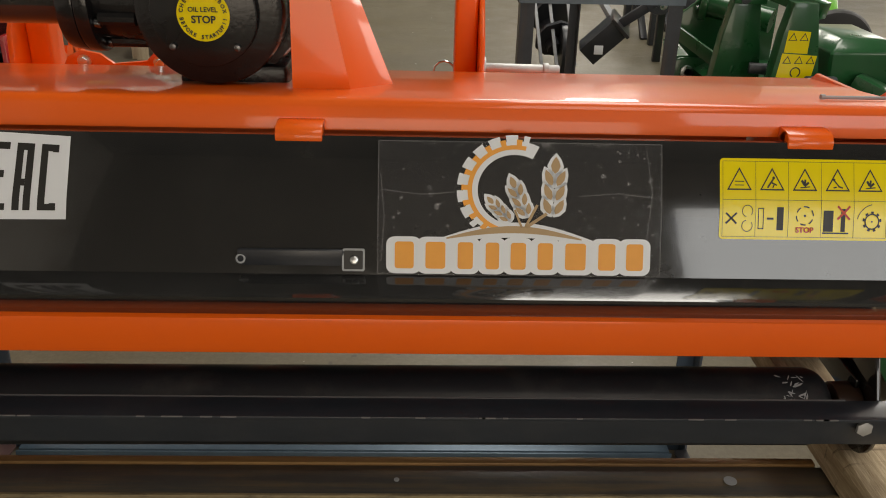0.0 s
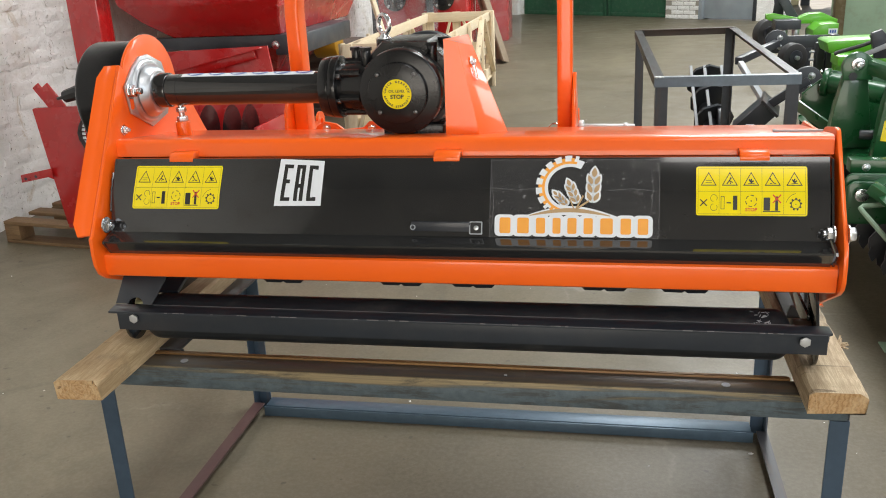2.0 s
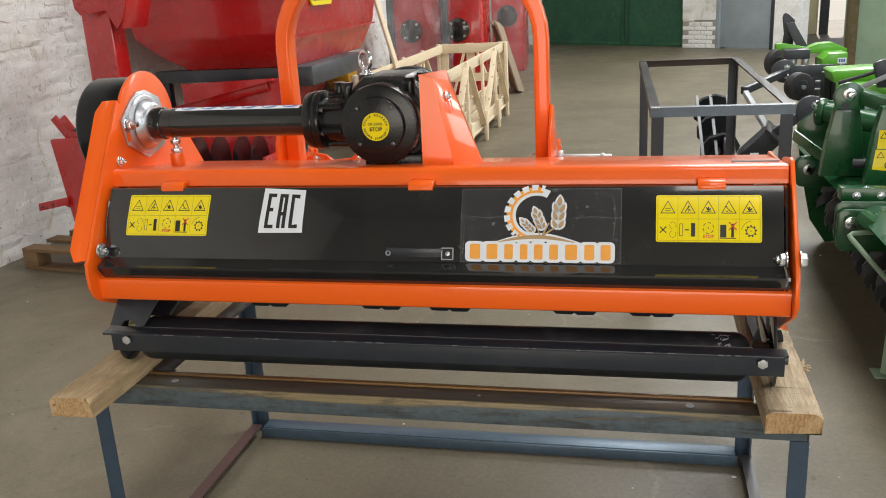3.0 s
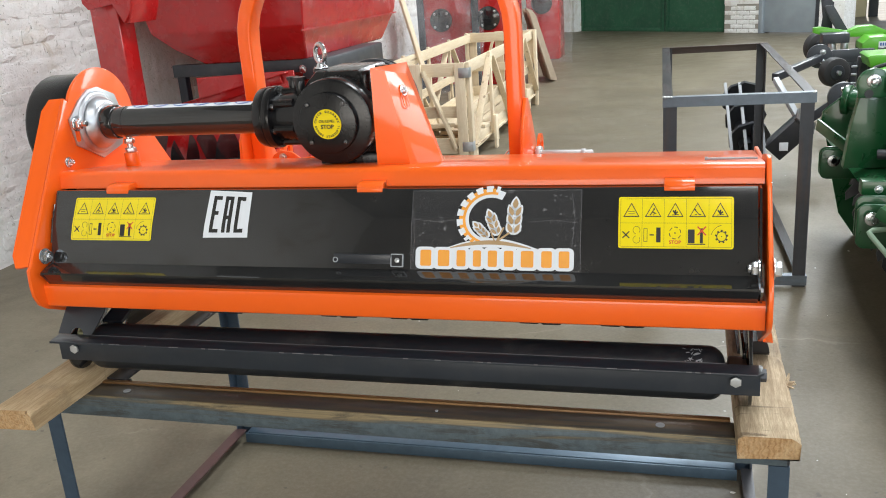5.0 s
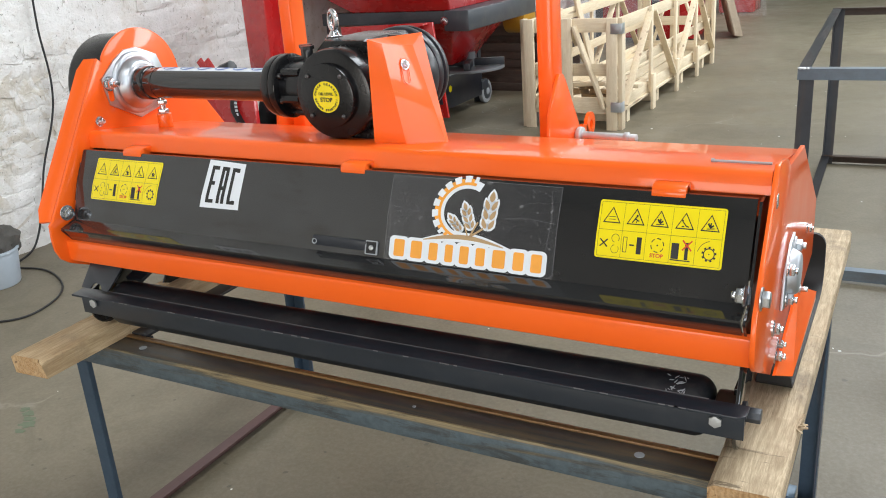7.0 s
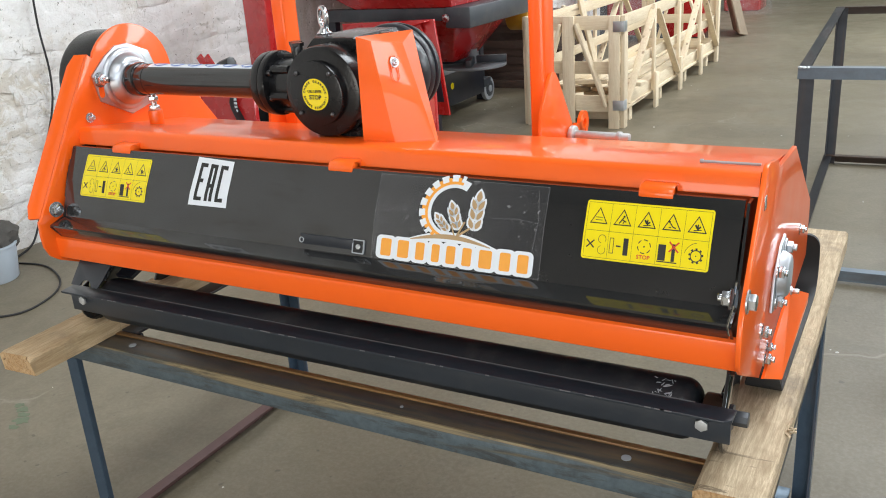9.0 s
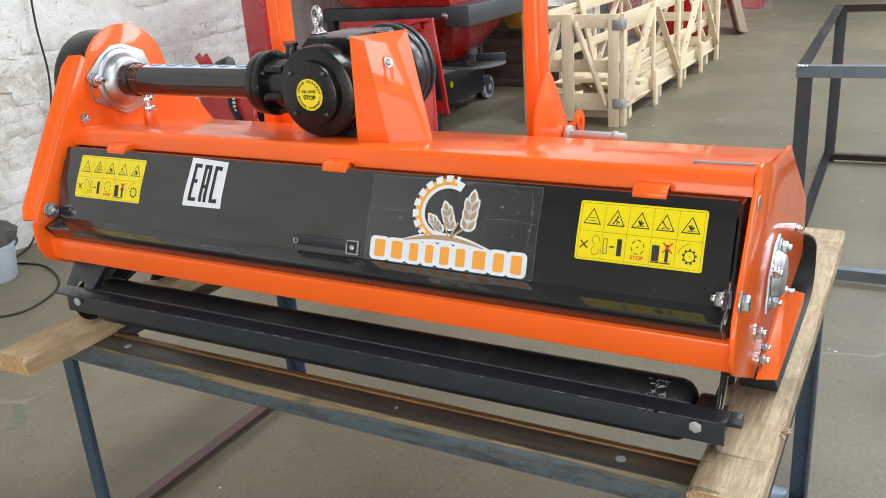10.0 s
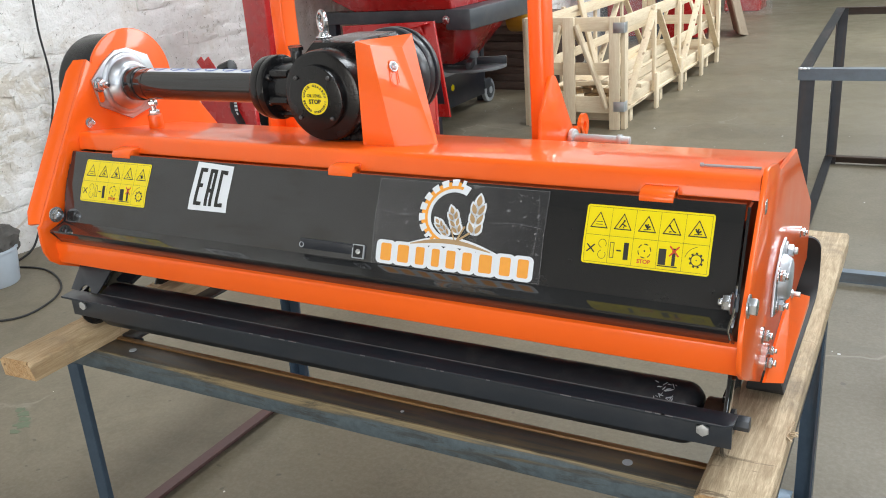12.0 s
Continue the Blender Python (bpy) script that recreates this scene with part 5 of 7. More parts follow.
film = decal("film_sheet", [[lp(663, 238), lp(1168, 238), lp(1168, 495), lp(663, 495)]], FILM, mower, 0.0005, "clear glossy film sheet with an orange and white emblem")
film.visible_shadow = False
film_rim = decal("film_edge", [[lp(a, b), lp(c, b), lp(c, d), lp(a, d)] for a, b, c, d in ((663, 238, 1168, 240), (663, 493, 1168, 495), (663, 240, 665, 493), (1166, 240, 1168, 493))], FILM_EDGE, film, 0.0007, "pale cut edge of the film")
film_rim.visible_shadow = False


def lpoly(poly):
    return [lp(u, v) for u, v in poly]


rnd3 = random.Random(77)
for k in range(64):
    u = rnd3.uniform(675, 1160)
    v = 245 + 235 * rnd3.random() ** 1.3
    w, h = rnd3.choice(((4, 4), (6, 4), (3, 3), (10, 6), (5, 7), (14, 8))) if k % 9 == 0 else rnd3.choice(((2.2, 2.2), (3, 2.4), (3.6, 3)))
    if 800 < u < 1020 and 240 < v < 430 or v > 415 and u < 1150:
        continue
    bub = decal("bubble", [lpoly([(u + w * math.cos(a * 0.628) * (0.8 + 0.3 * rnd3.random()), v + h * math.sin(a * 0.628)) for a in range(10)])], FILM_BUBBLE, film, 0.0008)
    bub.visible_shadow = False
for pts in (((668, 330), (740, 338), (800, 333)), ((1020, 338), (1090, 332), (1160, 340)), ((670, 470), (675, 380), (668, 300)), ((1140, 250), (1150, 330), (1142, 420))):
    crease_ = decal("crease", [lpoly(line(a, b, 2.2)) for a, b in zip(pts, pts[1:])], FILM_EDGE, film, 0.0008)
    crease_.visible_shadow = False


white_parts = []
gc = (905, 328)
for k in range(30):
    a = 62 + 188 * k / 30
    r1 = 103 if k % 3 != 0 and k < 26 and k > 1 else 92
    white_parts.append(lpoly([(gc[0] + r * math.cos(radians(b)), gc[1] - r * math.sin(radians(b))) for r, b in ((66, a), (66, a + 188 / 30), (r1, a + 188 / 30), (r1, a))]))


def leaf(c, ang, long, wide):
    """A pointed leaf about c in label units; ang is measured from straight up."""
    u = Vector((math.sin(radians(ang)), -math.cos(radians(ang))))
    w = Vector((-u.y, u.x))
    out = [(-0.5, 0.0), (-0.34, 0.33), (-0.05, 0.5), (0.25, 0.32), (0.5, 0.0), (0.25, -0.32), (-0.05, -0.5), (-0.34, -0.33)]
    return [tuple(Vector(c) + u * long * s + w * wide * t) for s, t in out]


ears = []
for base, ang, size, pairs in (((972, 380), 3, 1.0, 3), ((928, 380), -22, 0.72, 3), ((898, 388), -42, 0.55, 3)):
    u = Vector((math.sin(radians(ang)), -math.cos(radians(ang))))
    w = Vector((-u.y, u.x))
    grains = [(Vector(base) + u * 100 * size, ang, 32 * size, 17 * size)]
    for k in range(pairs):
        for sg in (-1, 1):
            grains.append((Vector(base) + u * (22 + 27 * k) * size + w * sg * 11 * size, ang + sg * 24, 32 * size, 14 * size))
    ears.append(grains)
decal("emblem_white", white_parts, WHITE, film, 0.0010)
for i, grains in enumerate(ears):
    decal("emblem_white", [lpoly(leaf(c, g, ln + 14, wd + 13)) for c, g, ln, wd in grains], WHITE, film, 0.0011)
hill_t = [(770 + 275 * i / 16, 424 - 34 * math.sin(math.pi * i / 16)) for i in range(17)]
hill_b = [(770 + 275 * i / 16, 432 - 12 * math.sin(math.pi * i / 16)) for i in range(17)]
decal("emblem_white", [lpoly([hill_t[i], hill_t[i + 1], hill_b[i + 1], hill_b[i]]) for i in range(16)], WHITE, film, 0.0012)
hi_t = [(785 + 240 * i / 16, 421 - 24 * math.sin(math.pi * i / 16)) for i in range(17)]
hi_b = [(785 + 240 * i / 16, 424 - 13 * math.sin(math.pi * i / 16)) for i in range(17)]
decal("emblem_tan", [lpoly([hi_t[i], hi_t[i + 1], hi_b[i + 1], hi_b[i]]) for i in range(16)] + [lpoly(line((918, 400), (905, 365), 4)), lpoly(line((925, 398), (945, 355), 5)), lpoly(line((925, 400), (962, 372), 6))], INK_TAN, film, 0.0015)
for grains in ears:
    decal("emblem_tan", [lpoly(leaf(c, g, ln, wd)) for c, g, ln, wd in grains], INK_TAN, film, 0.0016)
orange_parts = []
for k in range(28):
    a = 76 + 172 * k / 28
    r1 = 95 if k % 3 == 1 else 84
    orange_parts.append(lpoly([(gc[0] + r * math.cos(radians(b)), gc[1] - r * math.sin(radians(b))) for r, b in ((76, a), (76, a + 172 / 28), (r1, a + 172 / 28), (r1, a))]))
decal("emblem_orange", orange_parts, INK_ORANGE, film, 0.0014)
# nine plain blocks in place of the maker's name
for i, (u0, u1) in enumerate(((684, 738), (738, 794), (796, 842), (846, 888), (890, 936), (938, 984), (986, 1044), (1046, 1096), (1096, 1146))):
    decal("emblem_white", [lpoly(rounded(u0 - 5, 420, u1 + 3, 493, 15, 4))], WHITE, film, 0.0013 + 0.0001 * (i % 2))
    m = (u0 + u1) / 2
    hw = (u1 - u0) / 2 - 6
    decal("emblem_block", [lpoly(rounded(m - hw * 0.8, 430, m + hw * 0.8, 483, 5, 2))], INK_ORANGE, film, 0.0016)

# ---- the table of angle iron and its timber beams ----
def angle_bar(bm, p, q, f1, f2, w=0.05, t=0.005):
    """An L-section bar from p to q whose flanges lie along f1 and f2."""
    p, q, f1, f2 = Vector(p), Vector(q), Vector(f1), Vector(f2)
    sec = [Vector((0, 0, 0)), f1 * w, f1 * w + f2 * t, f1 * t + f2 * t, f1 * t + f2 * w, f2 * w]
    b = bmesh.new()
    r0 = [b.verts.new(p + s) for s in sec]
    r1 = [b.verts.new(q + s) for s in sec]
    for i in range(6):
        b.faces.new((r0[i], r0[(i + 1) % 6], r1[(i + 1) % 6], r1[i]))
    b.faces.new(r0)
    b.faces.new(r1[::-1])
    bmesh.ops.recalc_face_normals(b, faces=b.faces)
    join(bm, b)


X_, Y_, Z_ = Vector((1, 0, 0)), Vector((0, 1, 0)), Vector((0, 0, 1))
TL, TR, TF, TB, TH = -0.795, 0.778, 0.0, 0.81, 0.557
table = thing("steel_table", "low welded angle-iron stand, blue-grey with rust", "stand", (0, 0.43, 0))
bm = bmesh.new()
box(bm, (TL + 0.005, TF, TH - 0.05), (TR - 0.005, TF + 0.005, TH), 0.001)
part("front_rail", bm, RAIL_FACE, table, "blue-grey angle iron rail with ochre stain")
bm = bmesh.new()
box(bm, (TL + 0.005, TF + 0.0052, TH - 0.006), (TR - 0.005, TF + 0.06, TH - 0.001), 0.001)
part("rail_flange", bm, OILY, table, "dark oily rail flange")
bm = bmesh.new()
box(bm, (TL + 0.1, TF + 0.0605, TH - 0.012), (TR - 0.1, TF + 0.074, TH + 0.003), 0.002)
part("inner_rail", bm, RUST, table, "rust-brown bar along the rail")
bm = bmesh.new()
angle_bar(bm, (TL + 0.005, TB, TH), (TR - 0.005, TB, TH), -Z_, -Y_)
part("back_rail", bm, STEEL, table)
for x, s in ((TL, 1), (TR, -1)):
    bm = bmesh.new()
    angle_bar(bm, (x, TF + 0.006, TH - 0.006), (x, TB - 0.006, TH - 0.006), -Z_, X_ * s)
    part("side_rail", bm, DARKRAIL, table)
    for y, sy in ((TF, 1), (TB, -1)):
        bm = bmesh.new()
        angle_bar(bm, (x, y, 0.0), (x, y, TH - 0.051), X_ * s, Y_ * sy, 0.036 if y == TF else 0.042)
        part("leg", bm, STEEL_UP, table)
bm = bmesh.new()
box(bm, (TL + 0.045, TB - 0.056, 0.030), (TR - 0.045, TB - 0.002, 0.035), 0.001)
box(bm, (TL + 0.04, TB - 0.062, 0.0), (TR - 0.04, TB - 0.0565, 0.032), 0.001)
part("foot_rail", bm, STEEL_BLUE, table, "blue-grey angle iron foot rail")
bm = bmesh.new()
angle_bar(bm, (TL, TF + 0.04, 0.036), (TL, TB - 0.044, 0.036), -Z_, X_, 0.035)
part("foot_rail", bm, PRIMER, table, "oxide-brown angle iron foot rail")
bm = bmesh.new()
angle_bar(bm, (TR, TF + 0.04, 0.03), (TR, TB - 0.044, 0.03), -Z_, -X_, 0.03)
part("foot_rail", bm, DARKRAIL, table)
bm = bmesh.new()
box(bm, (-0.676, TF + 0.076, TH - 0.0005), (-0.626, TB - 0.06, TH + 0.006), 0.001)
part("side_rail", bm, DARKRAIL, table, "dark flat bar laid beside the timber")
bm = bmesh.new()
box(bm, (-0.640, TF + 0.0765, TH - 0.03), (-0.622, TF + 0.09, TH - 0.001), 0.001)
part("stop", bm, DARKRAIL, table)
for x in (-0.592, 0.553, 0.12):
    bm = bmesh.new()
    cyl(bm, (x, 0.03, TH), (x, 0.03, TH + 0.0012), 0.0085 if abs(x) > 0.2 else 0.0035, seg=16)
    part("rivet", bm, GREYPLASTIC, table)


def beam(name, x0, x1, y0, y1, z0, z1, label, seed, mat, ragged):
    """A sawn beam with chipped, uneven arrises; ragged says how far its edges are torn."""
    rnd = random.Random(seed)
    b = bmesh.new()
    ny = 150
    rings = []
    for i in range(ny + 1):
        y = y0 + (y1 - y0) * i / ny
        wob = lambda k, f: noise.noise(Vector((y * f, k * 7.3, seed)))
        tear = 0.006 + ragged * max(0.0, wob(1, 18) + 0.7 * wob(2, 60)) * 0.016
        drop = 0.006 + ragged * max(0.0, wob(3, 22) + 0.7 * wob(4, 70)) * 0.012
        tear_l = 0.006 + 0.5 * ragged * max(0.0, wob(5, 20)) * 0.016
        bow = 0.0012 * wob(6, 3)
        sk = 0.014 * (i == 0)
        if i == 0:
            tear, drop, tear_l = tear + 0.004, drop + 0.004, tear_l + 0.004
        rings.append([b.verts.new((x0 + bow, y + sk * rnd.random(), z0)), b.verts.new((x1 + bow, y + sk * rnd.random(), z0)), b.verts.new((x1 + bow + 0.0012 * wob(7, 90), y, z1 - drop)), b.verts.new((x1 - tear * 0.45 + bow, y, z1 - drop * 0.4 + 0.001 * wob(8, 90))), b.verts.new((x1 - tear + bow, y + sk * rnd.random(), z1 + 0.0006 * wob(9, 40))), b.verts.new((x0 + tear_l + bow, y, z1 + 0.0006 * wob(10, 40))), b.verts.new((x0 + bow, y, z1 - 0.006 + 0.001 * wob(11, 50)))])
    for a, c in zip(rings, rings[1:]):
        for k in range(7):
            b.faces.new((a[k], a[(k + 1) % 7], c[(k + 1) % 7], c[k]))
    b.faces.new(rings[0])
    b.faces.new(rings[-1][::-1])
    bmesh.ops.recalc_face_normals(b, faces=b.faces)
    # splinters torn up round a knot at the edge
    for k in range(int(12 * ragged)):
        a = radians(rnd.uniform(-70, 70))
        c = Vector((x1 - 0.004, 0.142 + rnd.uniform(-0.012, 0.012), z1 - 0.004))
        tip = c + Vector((0.016 * math.cos(a), 0.024 * math.sin(a), rnd.uniform(-0.006, 0.012))) * rnd.uniform(0.5, 1.1)
        stick(b, c, tip, 0.0035, 0.002)
    ob = part(name, b, mat)
    ob.data.materials.append(END_GRAIN)
    for f in ob.data.polygons:
        if abs(f.normal.y) > 0.8 and f.area > 0.001:
            f.material_index = 1
    return tagged(ob, label, "timber beam", "beams under the mower")


beam("timber_beam", -0.775, -0.678, -0.166, 1.05, 0.5575, 0.603, "rough sawn pine beam lying across the steel stand", 3, BEAM, 0.35)
beam("timber_beam", 0.684, 0.785, -0.072, 1.145, 0.5575, 0.603, "greyed pine beam with split and splintered edge", 8, BEAM_GREY, 1.0)

# ---- second empty stand behind ----
stand = thing("steel_stand", "empty tall frame of grey angle iron on the floor", "stand", (0.76, 3.2, 0))
SX0, SX1, SY0, SY1, SH, SHB = 0.47, 1.068, 2.29, 4.10, 0.83, 0.864
for p, q, f1, f2 in (((SX0, SY0, SH), (SX1, SY0, SH), -Z_, Y_), ((SX0, SY1, SHB), (SX1, SY1, SHB), -Z_, -Y_), ((SX0, SY0 + 0.006, SH - 0.001), (SX0, SY1 - 0.006, SHB - 0.001), -Z_, X_), ((SX1, SY0 + 0.006, SH - 0.001), (SX1, SY1 - 0.006, SHB - 0.001), -Z_, -X_), ((SX0, SY0, 0.05), (SX1, SY0, 0.05), -Z_, Y_), ((SX0, SY1, 0.05), (SX1, SY1, 0.05), -Z_, -Y_), ((SX0, SY0 + 0.006, 0.049), (SX0, SY1 - 0.006, 0.049), -Z_, X_), ((SX1, SY0 + 0.006, 0.049), (SX1, SY1 - 0.006, 0.049), -Z_, -X_)):
    bm = bmesh.new()
    angle_bar(bm, p, q, f1, f2, 0.042)
    part("rail", bm, RUSTDARK if p[1] == q[1] == SY1 else STEEL2_X if p[1] == q[1] else STEEL2, stand)
for x, sx in ((SX0, 1), (SX1, -1)):
    for y, sy, top in ((SY0, 1, SH), (SY1, -1, SHB)):
        bm = bmesh.new()
        angle_bar(bm, (x + sx * 0.006, y + sy * 0.006, 0.0), (x + sx * 0.006, y + sy * 0.006, top - 0.006), X_ * sx, Y_ * sy, 0.052)
        part("leg", bm, STEEL2_Z, stand)

for x, y, r in ((SX0 + 0.008, SY0 - 0.001, 0.008), (SX0 + 0.022, SY0 - 0.001, 0.007), (SX0 + 0.035, SY0 - 0.0005, 0.006), (SX1 - 0.01, SY0 - 0.001, 0.006), (SX1 - 0.004, SY0 + 0.02, 0.006)):
    bm = bmesh.new()
    bmesh.ops.create_icosphere(bm, subdivisions=2, radius=r)
    for v in bm.verts:
        v.co *= 1 + 0.5 * noise.noise(v.co * 160 + Vector((x * 50, y, 0)))
        v.co.z *= 0.6
    bmesh.ops.translate(bm, vec=(x, y, SH + 0.001), verts=bm.verts)
    part("weld", bm, PIN, stand, "bright rough weld")

stand.rotation_euler.z = radians(1.6)

# ---- slatted wooden crate ----
CX0, CX1, CY0, CY1, CH = -1.645, -0.925, 4.68, 7.70, 0.77
crate = thing("wooden_crate", "long open slatted crate of pale new wood on feet", "crate", ((CX0 + CX1) / 2, (CY0 + CY1) / 2, 0))


def slat(p, q, w, t, mat, up=(0, 0, 1), name="slat"):
    b = bmesh.new()
    stick(b, p, q, t, w, 0.002, up)
    return part(name, b, mat, crate)


for x, s in ((CX0, -1), (CX1, 1)):
    ys_ = [CY0 + 0.04 + (CY1 - CY0 - 0.08) * i / 4 for i in range(5)]
    for i, y in enumerate(ys_):
        if i in (0, 4):
            slat((x, y, 0.0), (x, y, CH), 0.075, 0.03, PALEWOOD_Z, (0, 1, 0), "post")
        else:
            slat((x, y, 0.13), (x, y, CH), 0.045, 0.022, PALEWOOD_Z, (0, 1, 0), "post")
            slat((x + s * 0.022, y, 0.0), (x + s * 0.022, y, 0.27), 0.075, 0.022, PALEWOOD_Z, (0, 1, 0), "foot")
    for z, w in ((0.165, 0.095), (0.405, 0.07), (0.72, 0.085)):
        slat((x - s * 0.033, CY0 + 0.02, z), (x - s * 0.033, CY1 - 0.02, z), w, 0.02, PALEWOOD)
    for i in range(4):
        a, c = (0.16, 0.735) if i % 2 == 0 else (0.735, 0.16)
        slat((x + s * 0.004, ys_[i] + 0.05, a), (x + s * 0.004, ys_[i + 1] - 0.04, c), 0.05, 0.016, PALEWOOD, (1, 0, 0), "brace")
for y, s in ((CY0, -1), (CY1, 1)):
    for z, w in ((0.165, 0.115), (0.415, 0.085), (0.72, 0.095)):
        slat((CX0 + 0.03, y - s * 0.03, z), (CX1 - 0.03, y - s * 0.03, z), w, 0.02, PALEWOOD_X)
    slat((CX1 - 0.055, y + s * 0.008, 0.0), (CX1 - 0.055, y + s * 0.008, CH), 0.075, 0.024, PALEWOOD_Z, (1, 0, 0), "post")
    slat((CX0 + 0.055, y + s * 0.008, 0.0), (CX0 + 0.055, y + s * 0.008, CH), 0.075, 0.024, PALEWOOD_Z, (1, 0, 0), "post")
    xm = (CX0 + CX1) / 2 - 0.025
    slat((xm, y + s * 0.008, 0.03), (xm, y + s * 0.008, CH), 0.085, 0.024, PALEWOOD_Z, (1, 0, 0), "post")
    slat((xm + 0.055, y + s * 0.004, 0.72), (CX1 - 0.11, y + s * 0.004, 0.15), 0.065, 0.02, PALEWOOD_Z, (0, 1, 0), "brace")
    slat((CX0 + 0.11, y + s * 0.004, 0.15), (xm - 0.055, y + s * 0.004, 0.72), 0.065, 0.02, PALEWOOD_Z, (0, 1, 0), "brace")
# folded steel corner plates
for z in (0.165, 0.70):
    bm = bmesh.new()
    box(bm, (CX1 - 0.06, CY0 - 0.0225, z - 0.035), (CX1 + 0.0175, CY0 - 0.021, z + 0.035), 0.0005)
    box(bm, (CX1 + 0.016, CY0 - 0.021, z - 0.035), (CX1 + 0.0175, CY0 + 0.05, z + 0.035), 0.0005)
    part("corner_plate", bm, GALV, crate, "bluish galvanised corner plate")
for i in range(5):
    x = CX0 + 0.09 + i * 0.14
    slat((x, CY0 + 0.05, 0.115), (x, CY1 - 0.05, 0.115), 0.02, 0.12, PALEWOOD, (0, 0, 1), "floor_board")
for y in (CY0 + 0.3, CY0 + 1.1, CY0 + 1.9, CY1 - 0.3):
    slat((CX0 + 0.03, y, 0.045), (CX1 - 0.03, y, 0.045), 0.09, 0.07, PALEWOOD_X, (0, 0, 1), "skid")

# ---- red snow blower by the left wall ----
blower = thing("snow_blower", "red tractor snow blower with black auger and square chute", "snow blower", (-1.9, 2.6, 0))
bm = bmesh.new()
prism(bm, [(-2.50, 0.735), (-2.485, 0.742), (-2.18, 0.75), (-2.12, 0.66), (-2.12, 0.14), (-2.425, 0.14)], "y", 2.28, 2.31, 0.004)
part("side_panel", bm, RED, blower)
bm = bmesh.new()
box(bm, (-1.745, 2.3, 0.12), (-1.40, 2.93, 0.14), 0.002)
box(bm, (-1.42, 2.45, 0.14), (-1.40, 2.9, 0.60), 0.004)
part("auger_housing", bm, RED, blower)
bm = bmesh.new()
box(bm, (-2.55, 2.9, 0.1405), (-1.40, 2.93, 0.66), 0.004)
part("auger_back", bm, RED, blower)
bm = bmesh.new()
cyl(bm, (-2.28, 2.6, 0.50), (-1.42, 2.6, 0.50), 0.04, seg=20)
part("auger_shaft", bm, BLACK, blower)
for k, x in enumerate((-2.21, -2.06, -1.91, -1.76, -1.61, -1.49)):
    b = bmesh.new()
    n = 36
    ra, rb = [], []
    for i in range(n + 1):
        a = radians(360 * i / n + 60 * k)
        xx = x + 0.13 * (i / n - 0.5)
        ra.append(b.verts.new((xx, 2.6 + 0.04 * math.cos(a), 0.50 + 0.04 * math.sin(a))))
        rb.append(b.verts.new((xx, 2.6 + 0.19 * math.cos(a), 0.50 + 0.19 * math.sin(a))))
    for i in range(n):
        b.faces.new((ra[i], ra[i + 1], rb[i + 1], rb[i]))
    bmesh.ops.solidify(b, geom=list(b.faces), thickness=0.006)
    bmesh.ops.recalc_face_normals(b, faces=b.faces)
    part("flight", b, BLACK, blower)
# square chute, turned a little, with its hood
bm = bmesh.new()
prism(bm, [(-2.527, 2.76), (-2.315, 2.70), (-2.36, 2.905), (-2.555, 2.955)], "z", 0.55, 1.36, 0.012, 3)
part("chute", bm, RED, blower, "red square discharge chute")
bm = bmesh.new()
t = bmesh.new()
prism(t, [(-2.33, 1.29), (-2.30, 1.255), (-2.15, 1.275), (-2.095, 1.175), (-2.05, 1.23), (-2.02, 1.33), (-2.03, 1.5), (-2.3, 1.52), (-2.34, 1.4)], "y", 2.39, 2.41, 0.003)
prism(t, [(-2.095, 1.175), (-2.075, 1.175), (-2.02, 1.33), (-2.03, 1.5), (-2.05, 1.5), (-2.04, 1.33)], "y", 2.41, 2.66, 0.002)
prism(t, [(-2.33, 1.29), (-2.34, 1.4), (-2.3, 1.52), (-2.03, 1.5), (-2.03, 1.48), (-2.29, 1.5), (-2.32, 1.4)], "y", 2.41, 2.66, 0.002)
bmesh.ops.translate(t, vec=(-0.175, 0.29, 0.08), verts=t.verts)
join(bm, t)
part("chute_hood", bm, RED, blower)
for x in (-2.47, -2.42):
    bm = bmesh.new()
    stick(bm, (x, 2.3, 0.85), (x + 0.085, 2.3, 0.73), 0.008, 0.042, 0.002, (1, 0, 0))
    part("hitch_ear", bm, RED, blower)
bm = bmesh.new()
prism(bm, [(-2.628, 0.365), (-2.625, 0.405), (-2.445, 0.44), (-2.445, 0.385), (-2.47, 0.395)], "y", 2.262, 2.27, 0.001)
brk = part("side_bracket", bm, RED, blower)
for x, z in ((-2.60, 0.386), (-2.54, 0.398)):
    bm = bmesh.new()
    cyl(bm, (x, 2.2605, z), (x, 2.2618, z), 0.008, seg=12)
    part("hole", bm, BLACK_SATIN, brk)
bm = bmesh.new()
cyl(bm, (-2.285, 2.25, 0.80), (-2.20, 2.25, 0.822), 0.03, 0.036, seg=9, bev=0.004)
cyl(bm, (-2.33, 2.255, 0.79), (-2.28, 2.25, 0.80), 0.008, seg=8)
part("crank_knob", bm, PLASTIC, blower)
bm = bmesh.new()
sweep(bm, [(-2.20 + 0.02 * math.sin(i * 0.9) - 0.02 * math.sin(math.pi * i / 12), 2.262, 0.79 - 0.033 * i) for i in range(13)], [(-0.004, -0.03), (0.004, -0.03), (0.004, 0.03), (-0.004, 0.03)], False, (0, 1, 0))
strap = part("strap", bm, PLASTIC, blower, "black strap with small white bars")
bm = bmesh.new()
for i in range(5):
    box(bm, (-2.232, 2.254, 0.57 + 0.02 * i), (-2.214, 2.256, 0.583 + 0.02 * i))
part("bar_print", bm, WHITE, strap)
